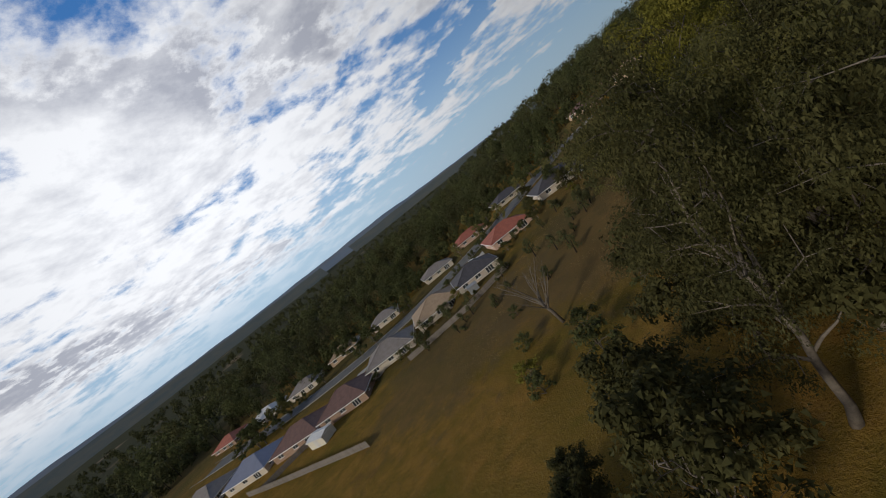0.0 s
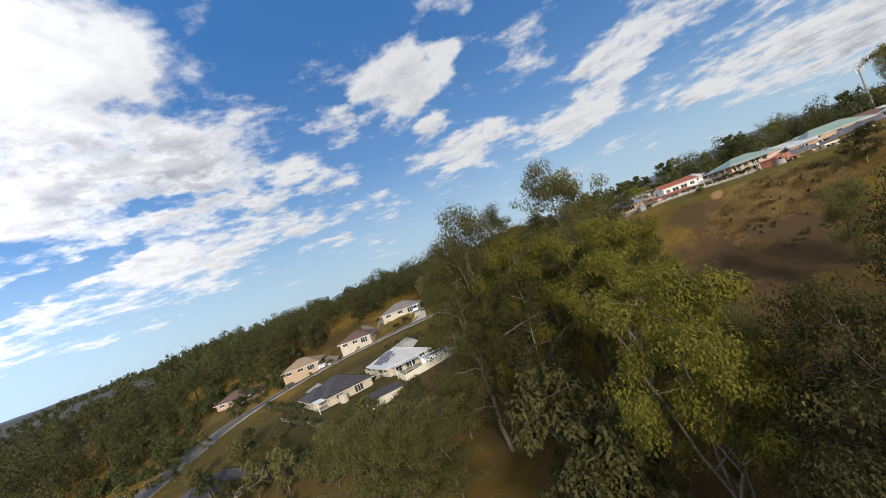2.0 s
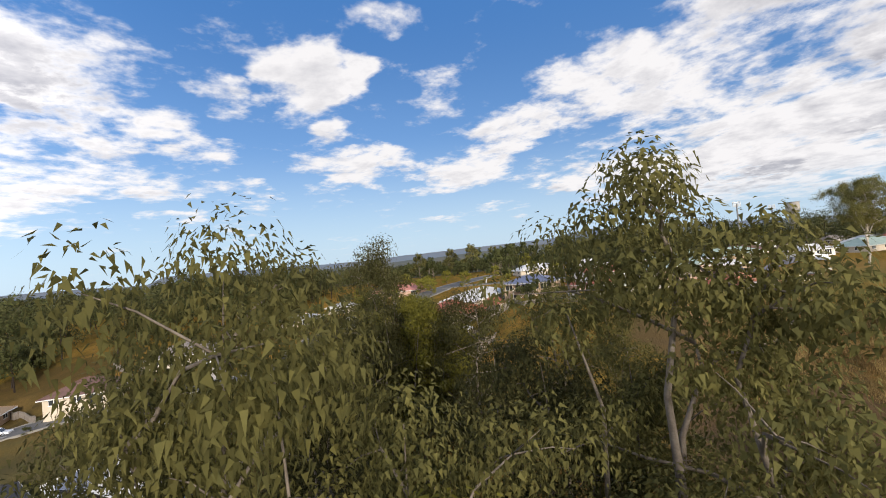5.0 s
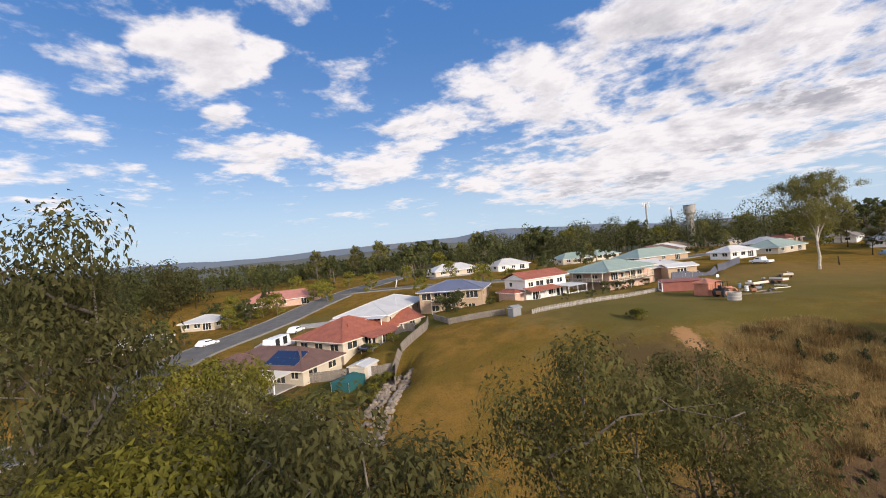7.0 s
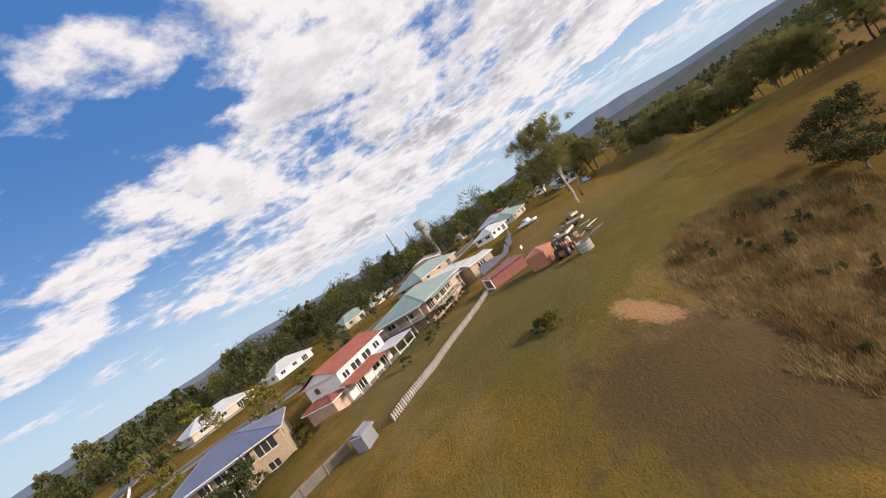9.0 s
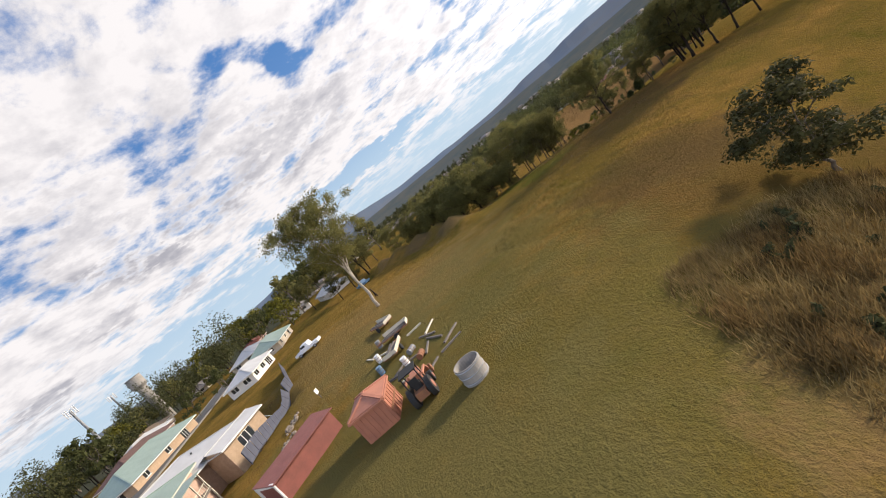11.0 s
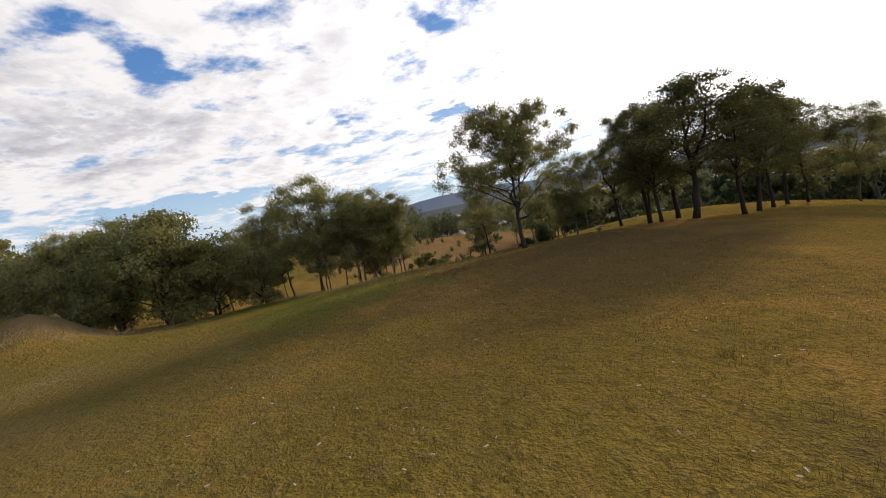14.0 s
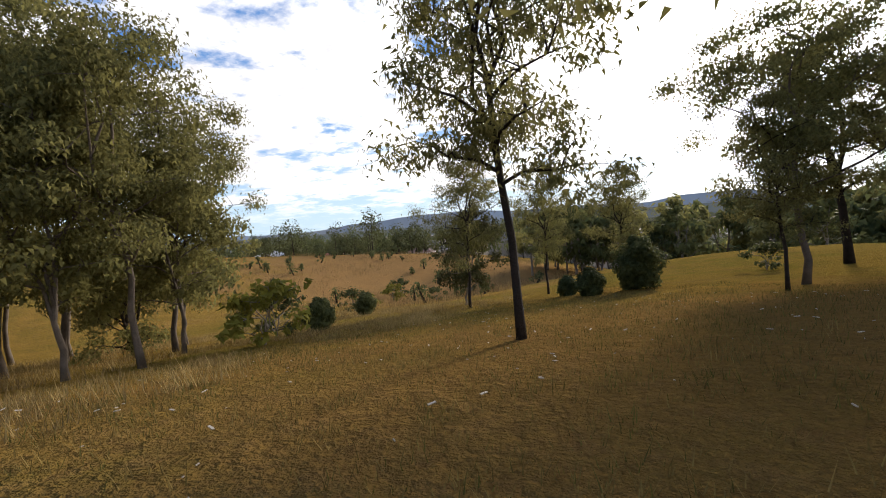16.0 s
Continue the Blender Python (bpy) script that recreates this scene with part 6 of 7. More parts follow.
def slab(name, x, y, turn, L, D, mat, label):
    """A driveway or patio laid over the ground."""
    line = [Vector((x, y)) + Vector((math.cos(radians(turn)), math.sin(radians(turn)))) * (s - 0.5) * L for s in np.linspace(0, 1, max(2, int(L / 2)))]
    solo(name, ribbon(Geo(), line, -D / 2, D / 2, 0.07, 0.8), mat, label, "driveway", kind="structure")


for x, y, turn, L, D in ((-4.5, 150.5, 100, 9, 5.5), (-33, 160.5, 110, 11, 4.5), (-29, 178.5, 70, 7, 5), (-9, 170.5, 75, 7, 5.5), (7, 172, 75, 9, 5.5), (54, 168, 130, 8, 4), (66, 173, 130, 9, 4), (140, 196, -25, 16, 6), (112, 160, 50, 16, 4), (-101, 95, 135, 9, 5), (-116, 81, 135, 9, 5), (-122, 66, 130, 10, 5), (-88, 107, 130, 9, 5), (-2, 126, 13, 9, 6)):
    slab("driveway", x, y, turn, L, D, CONCRETE, "pale concrete driveway slab")


# ---- yard of old machinery at the field's edge ----
def red_shed():
    ob = thing("lean_to_shed", "low rusty red steel shed with a white framed front", "shed", on_ground(106.5, 105.5, -62))
    L, D, h = 7.0, 2.8, 1.9
    for side in "SNW":
        part("wall", Geo().box(0, 0, -0.2, (L if side in "SN" else D), 0.05, h, side_pose(side, L, D)), METAL_RED, ob)
    part("roof", Geo().box(-L / 2 - 0.2, -D / 2 - 0.2, h, L / 2 + 0.2, D / 2 + 0.2, h + 0.08, pose(0, 0, 0.08, 4)), METAL_RED, ob)
    m = side_pose("W", L, D)
    front = Geo().box(-0.15, -0.12, -0.1, 0.1, 0.0, h + 0.1, m).box(D - 0.1, -0.12, -0.1, D + 0.15, 0.0, h + 0.1, m).box(0.1, -0.12, h - 0.2, D - 0.1, 0.0, h + 0.1, m).box(0.1, -0.12, 0.0, D - 0.1, -0.02, 0.3, m)
    part("front_frame", front, TRIM_WHITE, ob, "white timber front frame")


def crate_shed():
    ob = thing("wooden_crate_shed", "faded orange ribbed steel storage box with pitched lid", "storage box", on_ground(99.5, 99.5, -30))
    body = Geo().box(-1.6, -1.4, -0.2, 1.6, 1.4, 2.2)
    part("body", body, FADED_ORANGE, ob)
    for k in range(7):
        x = -1.5 + 0.5 * k
        part("rib", Geo().box(x - 0.05, -1.46, 0.0, x + 0.05, -1.405, 2.1), FADED_ORANGE, ob)
        part("rib", Geo().box(-1.66, -1.25 + 0.4 * k, 0.0, -1.605, -1.15 + 0.4 * k, 2.1), FADED_ORANGE, ob)
    part("cross_rail", Geo().box(-1.62, -1.5, 1.0, 1.62, -1.47, 1.15), RUST, ob)
    add_roof(ob, 3.2, 2.8, 2.2, 20, False, FADED_ORANGE, FADED_ORANGE, 0.12)


def digger():
    ob = thing("tractor", "derelict orange tractor loader with open cab", "tractor", on_ground(96.5, 96.6, -25))
    part("chassis", Geo().box(-1.5, -0.45, 0.5, 1.4, 0.45, 1.1), RUST, ob)
    part("bonnet", Geo().box(0.2, -0.4, 1.1, 1.5, 0.4, 1.6), FADED_ORANGE, ob)
    part("cab_frame", Geo().bar((-1.2, -0.6, 1.1), (-1.1, -0.6, 2.5), 0.08).bar((0.1, -0.6, 1.1), (0.0, -0.6, 2.5), 0.08).bar((-1.2, 0.6, 1.1), (-1.1, 0.6, 2.5), 0.08).bar((0.1, 0.6, 1.1), (0.0, 0.6, 2.5), 0.08), DARK, ob)
    part("cab_roof", Geo().box(-1.25, -0.7, 2.5, 0.15, 0.7, 2.58), DARK, ob)
    part("seat", Geo().box(-1.0, -0.3, 1.1, -0.5, 0.3, 1.5).box(-1.1, -0.3, 1.5, -0.98, 0.3, 2.0), DARK, ob)
    for s in (-1, 1):
        part("loader_arm", Geo().bar((-0.6, s * 0.75, 1.7), (1.6, s * 0.75, 1.3), 0.16).bar((1.6, s * 0.75, 1.3), (2.4, s * 0.75, 0.5), 0.16), FADED_ORANGE, ob)
        for wx, r in ((-0.9, 0.75), (1.1, 0.45)):
            w = part("wheel", Geo().tube([(wx, s * 0.55, r), (wx, s * 0.95, r)], [r, r], 16), DARK, ob)
            part("hub", Geo().tube([(wx, s * 0.95, r), (wx, s * 0.98, r)], [r * 0.45, r * 0.4], 10), FADED_ORANGE, w)
    part("bucket", Geo().box(2.2, -1.0, 0.15, 2.3, 1.0, 0.9).box(2.3, -1.0, 0.15, 2.9, 1.0, 0.22).box(2.3, -1.0, 0.22, 2.8, -0.94, 0.7).box(2.3, 0.94, 0.22, 2.8, 1.0, 0.7), RUST, ob)


def open_tank(x, y, r, h, label):
    ob = thing("tank", label, "tank", on_ground(x, y, 0, 0.1))
    g = Geo()
    n = 28
    for k in range(n):
        a, b = 2 * math.pi * k / n, 2 * math.pi * (k + 1) / n
        c = [(math.cos(a), math.sin(a)), (math.cos(b), math.sin(b))]
        for (r0, z0), (r1, z1) in (((r, 0), (r, h)), ((r, h), (r - 0.06, h)), ((r - 0.06, h), (r - 0.06, 0.1)), ((r - 0.06, 0.1), (0.01, 0.1))):
            g.poly((c[0][0] * r0, c[0][1] * r0, z0), (c[1][0] * r0, c[1][1] * r0, z0), (c[1][0] * r1, c[1][1] * r1, z1), (c[0][0] * r1, c[0][1] * r1, z1))
    part("shell", g, CONCRETE, ob)
    for z in (0.25, h * 0.55, h - 0.12):
        ring = [(1.012 * r * math.cos(2 * math.pi * k / n), 1.012 * r * math.sin(2 * math.pi * k / n), z) for k in range(n + 1)]
        part("hoop", Geo().tube(ring, [0.025] * (n + 1), 4, False), ALLOY, ob)


red_shed(), crate_shed(), digger()
open_tank(91.8, 94.6, 0.95, 1.35, "open pale concrete tank standing on the grass")
rng = random.Random(44)


def scrap(x, y, turn, label):
    """A flat trailer with planks and drums on it."""
    ob = thing("trailer", label, "trailer", on_ground(x, y, turn), group="scrap in the yard")
    part("tray", Geo().box(-1.7, -0.8, 0.55, 1.7, 0.8, 0.65), RUST, ob)
    for k in range(5):
        part("plank", Geo().box(-1.7 + 0.2 * k, -0.7 + 0.3 * k, 0.66, 1.4 + 0.15 * k, -0.52 + 0.3 * k, 0.72 + 0.05 * (k % 2), pose(0, 0, 0, 0, 0, rng.uniform(-8, 8))), TIMBER, ob)
    for s in (-1, 1):
        part("wheel", Geo().tube([(0, s * 0.82, 0.33), (0, s * 1.0, 0.33)], [0.33, 0.33], 12), DARK, ob)
    part("tow_bar", Geo().bar((1.7, -0.5, 0.58), (2.9, 0, 0.5), 0.08).bar((1.7, 0.5, 0.58), (2.9, 0, 0.5), 0.08), RUST, ob)
    part("side_board", Geo().box(-1.7, -0.84, 0.66, 1.7, -0.8, 1.05).box(-1.74, -0.8, 0.66, -1.7, 0.8, 1.05), TRIM_CREAM, ob)


for x, y, turn, label in ((120.5, 90.0, 20, "old flat trailer loaded with planks"), (109.5, 93.5, -35, "rusty trailer heaped with timber"), (113.5, 91.0, 60, "broken trailer with pale boards")):
    scrap(x, y, turn, label)


def drum(x, y, lying, mat, label):
    ob = thing("drum", label, "drum", on_ground(x, y, rng.uniform(0, 360)) @ (pose(0, 0, 0.3, 90) if lying else Matrix()), group="scrap in the yard")
    part("shell", Geo().disc(0, 0, 0 if not lying else -0.45, 0.9 if not lying else 0.45, 0.3, 0.3, 16), mat, ob)
    for z in (0.3, 0.6):
        z = z if not lying else z - 0.45
        part("hoop", Geo().disc(0, 0, z - 0.02, z + 0.02, 0.315, 0.315, 16), RUST, ob)


for x, y, lying, mat, label in ((104.5, 94.5, False, TRIM_WHITE, "upright white steel drum in the yard"), (106.0, 93.0, True, SHED_GREY, "grey drum lying in the grass"), (111.5, 94.8, False, TRIM_WHITE, "upright white plastic drum among scrap"), (103.0, 93.4, True, RUST, "rusty drum lying in the grass"), (115.2, 93.0, False, SHED_GREY, "upright grey steel drum among scrap"), (108.2, 96.0, False, PAINT_BLUE, "upright faded blue drum among scrap")):
    drum(x, y, lying, mat, label)
for k in range(14):
    x, y, a = rng.uniform(99, 118), rng.uniform(89.5, 96), rng.uniform(0, 180)
    solo("timber_post", Geo().box(-rng.uniform(0.7, 1.6), -0.09, 0.0, rng.uniform(0.7, 1.6), 0.09, 0.16), TIMBER if k % 3 else TRIM_CREAM, "old timber beam lying in the grass", "timber", "scrap in the yard", m=on_ground(x, y, a))
ob = thing("marker_post", "leaning pair of dark timber posts in the field", "post", on_ground(142, 81.7, 10))
part("post", Geo().bar((0, 0, -0.2), (0.5, 0.1, 1.9), 0.16), BARK_DARK, ob)
part("post", Geo().bar((0.9, 0, -0.2), (0.3, 0.1, 1.3), 0.14), BARK_DARK, ob)
ob = thing("white_sign", "small white board on a stake by the yard", "sign", on_ground(118, 101, -40))
part("stake", Geo().box(-0.03, -0.03, -0.2, 0.03, 0.03, 1.1), TIMBER, ob)
part("board", Geo().box(-0.3, -0.06, 0.7, 0.3, -0.032, 1.3), TRIM_WHITE, ob)
fence([(119, 110), (133, 102), (150, 101)], "blue and grey shade-cloth screen round a yard", 1.7, 0.9, 0.06, BLUE_CLOTH, 1.92)
ob = thing("garden_marquee", "low dark teal fabric marquee on the lawn", "tent", on_ground(46.4, 132.6, 20))
roof, skirt = Geo(), Geo()
low_edge = [(-2.0, -1.4, 1.25), (2.0, -1.4, 1.25), (2.0, 1.4, 1.25), (-2.0, 1.4, 1.25)]
peak = [(-1.3, 0, 1.75), (1.3, 0, 1.75)]
roof.poly(low_edge[0], low_edge[1], peak[1], peak[0]).poly(low_edge[2], low_edge[3], peak[0], peak[1]).poly(low_edge[1], low_edge[2], peak[1]).poly(low_edge[3], low_edge[0], peak[0])
part("roof_cloth", roof, TEAL_CLOTH, ob)
for i in range(4):
    (xa, ya, za), (xb, yb, zb) = low_edge[i], low_edge[(i + 1) % 4]
    part("side_cloth", Geo().bar((xa * 0.98, ya * 0.98, 0.62), (xb * 0.98, yb * 0.98, 0.62), 0.03, 1.3), TEAL_CLOTH, ob)
    part("pole", Geo().tube([(xa, ya, -0.3), (xa, ya, 1.28)], [0.03, 0.03], 6), ALLOY, ob)


# ---- masts and water tower ----
def mast(x, y, high, label, heads=3):
    ob = thing("phone_mast", label, "mast", on_ground(x, y))
    part("pole", Geo().tube([(0, 0, -1), (0, 0, high)], [0.75, 0.35], 12), SHED_GREY, ob)
    for k in range(heads):
        a = radians(120 * k + 20)
        c, s = math.cos(a), math.sin(a)
        part("arm", Geo().bar((0, 0, high - 1.2), (1.6 * c, 1.6 * s, high - 1.2), 0.12).bar((0, 0, high + 0.6), (1.6 * c, 1.6 * s, high + 0.6), 0.12), ALLOY, ob)
        for off in (-0.6, 0.6):
            px, py = 1.6 * c - off * s, 1.6 * s + off * c
            part("antenna", Geo().box(px - 0.15, py - 0.15, high - 1.8, px + 0.15, py + 0.15, high + 1.2), TRIM_WHITE, ob)
    part("tip", Geo().tube([(0, 0, high), (0, 0, high + 2.6)], [0.08, 0.03], 6), ALLOY, ob)


mast(266, 157, 27, "tall grey phone mast rising above the trees")
mast(330, 160, 26, "distant grey phone mast")
ob = thing("water_tower", "pale concrete water tower among trees", "tower", pose(325, 148, 2.6))
part("shaft", Geo().disc(0, 0, -4, 18, 2.3, 2.3, 20), CONCRETE, ob)
part("bowl", Geo().tube([(0, 0, 18), (0, 0, 19.5), (0, 0, 24), (0, 0, 24.4)], [2.3, 3.6, 3.6, 3.2], 24), CONCRETE, ob)
part("platform", Geo().disc(0, 0, 24.4, 24.7, 3.8, 3.8, 24), SHED_GREY, ob)

# ---- trees by name ----
random.seed(7)
tall = {"tall_gum": 26, "broad_gum": 24, "shade_gum": 24, "light_gum": 24, "scrub_gum": 11, "pale_scrub": 11, "field_gum": 14, "dark_gum": 15, "slim_gum": 12, "spread_gum": 12.5, "giant_gum": 22, "wattle": 8.5, "far_gum": 14, "far_dark": 12, "garden_yellow": 7, "shrub": 2.4, "scrub": 2.4}


def grow(key, x, y, high, turn=None, wide=1.0):
    return plant(key, x, y, high / tall[key], turn, wide=wide)


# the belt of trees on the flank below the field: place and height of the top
for key, x, y, top in (("light_gum", -4, 42, 2.2), ("shade_gum", 0.5, 36, -1), ("shade_gum", -5, 24.5, 0.5), ("shade_gum", -8.5, 31, -5), ("broad_gum", -2, 31, -2), ("scrub_gum", -20, 16, -20), ("scrub_gum", -24, 12, -23), ("scrub_gum", -18, 11, -18), ("scrub_gum", -23, 21, -22), ("scrub_gum", -27, 16, -25), ("scrub_gum", -18, 29, -20), ("shade_gum", 4, 21, 3), ("shade_gum", 9.5, 23, 7), ("shade_gum", 14, 13, 7), ("shade_gum", 11, 34, 4), ("broad_gum", 6, 46, -4), ("scrub_gum", -9, 33, -10), ("scrub_gum", -15, 24, -15), ("scrub_gum", -12, 38, -15), ("scrub_gum", 0, 28, -8), ("scrub_gum", -11, 18, -13),
                       ("tall_gum", 9.5, 69, 15.8), ("broad_gum", -3.8, 74.2, 14.4), ("tall_gum", 13, 74, 8), ("shade_gum", 3.5, 90, 6), ("light_gum", 9.5, 60, 5), ("light_gum", 4, 57, 6.3), ("broad_gum", 7, 68.5, 5.5), ("broad_gum", -6.2, 77, 7), ("scrub_gum", 1, 77, -1), ("scrub_gum", -5.5, 55, -5), ("scrub_gum", -8, 46.5, -8), ("scrub_gum", 14, 57, -3), ("broad_gum", 1.6, 71.9, 9.3), ("light_gum", -0.9, 66.2, 7.8), ("shade_gum", 9.3, 75.5, 8.8), ("shade_gum", -5.2, 82, 10.6), ("broad_gum", 4.5, 63.5, 6.4), ("shade_gum", -4.5, 62, 3.5),
                       ("light_gum", 14.8, 95.4, 9.6), ("shade_gum", 11.0, 94.5, 9.0), ("dark_gum", 21, 97.0, 6.0), ("tall_gum", 19.6, 99.0, 9.0), ("shade_gum", 10.8, 100.5, 10.0), ("shade_gum", 6.5, 96, 7.5), ("shade_gum", 15.6, 102.2, 15.6), ("light_gum", 19.5, 104.5, 9.5), ("broad_gum", 27.2, 89.3, 9.6), ("tall_gum", 33, 87, 8.2), ("shade_gum", 18.6, 91.6, 10.0), ("scrub_gum", 33, 86, 0), ("field_gum", 13, 107, 8), ("scrub_gum", 25, 108, 0), ("scrub_gum", 19, 112, 1),
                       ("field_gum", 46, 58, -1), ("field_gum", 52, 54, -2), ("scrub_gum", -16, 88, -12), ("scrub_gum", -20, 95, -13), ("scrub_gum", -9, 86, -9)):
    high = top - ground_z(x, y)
    reach = {"tall_gum": 5.0, "broad_gum": 5.8, "shade_gum": 5.8, "light_gum": 5.4}
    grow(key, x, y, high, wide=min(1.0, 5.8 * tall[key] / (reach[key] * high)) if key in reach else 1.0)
grow("scrub_gum", 79.2, 72.3, 7.6, 20, 1.5)
# the leaning pair above the valley paddock
for x, y, h, lean_x, lean_y in ((-25.4, 73.3, 19, 18, 22), (-20.5, 72.0, 17, 8, 12), (-15.5, 70.5, 15, 6, 14)):
    ob = plant("field_gum", x, y, h / 14, 40)
    ob.matrix_basis = on_ground(x, y, 40, 0.2, h / 14) @ pose(0, 0, 0, -lean_y * 0.6, lean_x, 0) @ Matrix.Diagonal((1.35, 1.35, 1.05, 1))
# the lone white gum, and trees about the end of the field
grow("giant_gum", 134, 85, 21.5, 30, 0.93)
for key, x, y, h, wide in (("slim_gum", 123.7, 27.9, 9.6, 1.15), ("slim_gum", 128.2, 10.5, 8, 1.1), ("slim_gum", 131.0, 15.4, 9, 1.1), ("scrub_gum", 132.5, 13, 6, 1), ("field_gum", 117.7, 17.5, 9.5, 1.2), ("dark_gum", 114.5, 9.0, 11, 1.1), ("slim_gum", 118.5, 19.5, 6, 1.2), ("slim_gum", 124.5, 6.5, 7.5, 1.3),
                           ("dark_gum", 105.6, 25.2, 11.9, 1.5), ("dark_gum", 102.2, 24.0, 9.8, 1.2), ("dark_gum", 108.4, 23.0, 8.6, 1.25), ("dark_gum", 101, 19, 11.5, 1.1), ("dark_gum", 107.5, 17, 12.5, 1.2), ("dark_gum", 109.8, 19.6, 12.0, 1.1), ("dark_gum", 110.7, 12.4, 10, 1.0), ("dark_gum", 111.6, 6.9, 10.5, 1.1), ("dark_gum", 98, 9.5, 11.5, 1.0), ("slim_gum", 96.2, 8.0, 11, 1.6), ("dark_gum", 99.5, 13.0, 12, 0.9), ("field_gum", 92, 7, 10, 1), ("dark_gum", 87, 0, 10, 1), ("dark_gum", 81.7, -0.5, 11, 1), ("dark_gum", 74, -4, 11, 1),
                           ("field_gum", 133.6, 29.6, 9.5, 1.0), ("field_gum", 135.5, 32.5, 10, 1.0), ("field_gum", 143, 33.5, 13.9, 1.1), ("field_gum", 138.5, 31.0, 11.2, 1.0), ("field_gum", 138.0, 26.5, 10, 1.1), ("pale_scrub", 134.2, 31, 7.5, 1), ("pale_scrub", 136.5, 27, 7.5, 1), ("field_gum", 142, 28.5, 12, 1), ("field_gum", 139, 36, 8.4, 0.9), ("field_gum", 141.5, 39.5, 6.2, 0.9), ("pale_scrub", 146, 38, 9, 1), ("field_gum", 148, 34, 13.0, 1), ("field_gum", 146, 27, 11, 1), ("pale_scrub", 141, 24.5, 8, 1), ("pale_scrub", 137, 38.0, 7.0, 1), ("field_gum", 153, 39, 8.2, 1), ("field_gum", 158, 33, 11, 1), ("field_gum", 166, 28, 13, 1), ("field_gum", 150, 28, 12, 1), ("pale_scrub", 135.5, 35, 8, 1),
                           ("wattle", 139.5, 27.2, 4.5, 1), ("wattle", 143, 41.5, 5, 1), ("wattle", 147.5, 43.5, 7.5, 1), ("wattle", 140.5, 42.5, 5.5, 0.9), ("wattle", 143.3, 46.0, 7.5, 1), ("wattle", 147, 48.5, 9.5, 1), ("wattle", 151, 46, 12, 0.95), ("wattle", 151, 51, 8.5, 1), ("wattle", 156, 49, 11, 1), ("wattle", 161, 51, 10.5, 1), ("wattle", 166, 50.5, 10.5, 1), ("field_gum", 163, 46, 13.5, 1), ("field_gum", 170, 49, 13, 1), ("wattle", 172, 54, 8, 1), ("field_gum", 176, 52, 11, 1.1), ("field_gum", 183, 55, 11, 1.1), ("field_gum", 189, 54, 11, 1.1), ("dark_gum", 197, 63.5, 14, 1.35), ("dark_gum", 204, 60, 12, 1.2), ("dark_gum", 211, 66, 12, 1.2), ("dark_gum", 222, 60, 12, 1), ("dark_gum", 192, 68.5, 8, 1.2), ("field_gum", 219, 51, 12, 1), ("dark_gum", 228, 78, 12, 1), ("dark_gum", 206, 73, 9, 1.2)):
    grow(key, x, y, h, wide=wide)
plant("spread_gum", 117, 34.7, 1.0, 0)
for key, x, y, h, wide in (("pale_scrub", -24, 93, 12, 1.2), ("scrub_gum", -15, 95, 11, 1.2), ("scrub_gum", -31, 99, 8, 1.2), ("pale_scrub", -44, 118, 8, 1.2), ("scrub_gum", -51, 112, 7, 1.2), ("pale_scrub", -31, 112, 7, 1.1), ("scrub_gum", -61, 107, 6.5, 1.2), ("scrub_gum", -70, 126, 7, 1.2), ("pale_scrub", -64, 138, 7, 1.2), ("scrub_gum", -22, 84, 9, 1.2), ("scrub_gum", -52, 142, 6, 1.2)):
    grow(key, x, y, h, wide=wide)
for x, y, h in ((123.0, 13.6, 2.9), (125.0, 14.6, 1.6), (135, 22, 1.7), (141, 12, 1.9), (126.4, 13.2, 1.3)):
    tight_bush(x, y, h, "dense upright dark-green bush standing in the grass")
for x, y, h, key in ((158, -16, 3.0, "shrub"), (148.4, 5, 2.4, "shrub"), (154.3, -9, 2.6, "scrub"), (139, 19, 1.0, "scrub"), (144, 14, 1.0, "scrub"), (140, 21, 0.9, "scrub"), (149, 2, 1.6, "scrub"), (146, -6, 1.8, "shrub"), (73.6, 103, 1.6, "scrub"), (74.3, 103.4, 1.2, "scrub"), (73.0, 102.6, 1.3, "scrub"), (73.4, 103.8, 1.3, "shrub"),
                     (117.5, 8.5, 1.6, "shrub"), (133.5, 26.0, 2.4, "scrub"), (136, 23.5, 2.2, "shrub")):
    grow(key, x, y, h, wide=1.25)
# the clipped hedge on the terrace round the solar-roofed house
for (x0, y0), (x1, y1), count, h in (((40.0, 124.6), (35.0, 157.0), 26, 1.5), ((41.0, 123.6), (51.0, 130.4), 9, 1.4), ((36.9, 124.5), (32.2, 152.0), 17, 1.0)):
    for k in range(count):
        f = (k + 0.5) / count
        grow("scrub" if k % 3 == 1 else "shrub", x0 + (x1 - x0) * f + 0.3 * math.sin(k * 1.7), y0 + (y1 - y0) * f, h + 0.25 * math.sin(k * 2.1), wide=1.5)
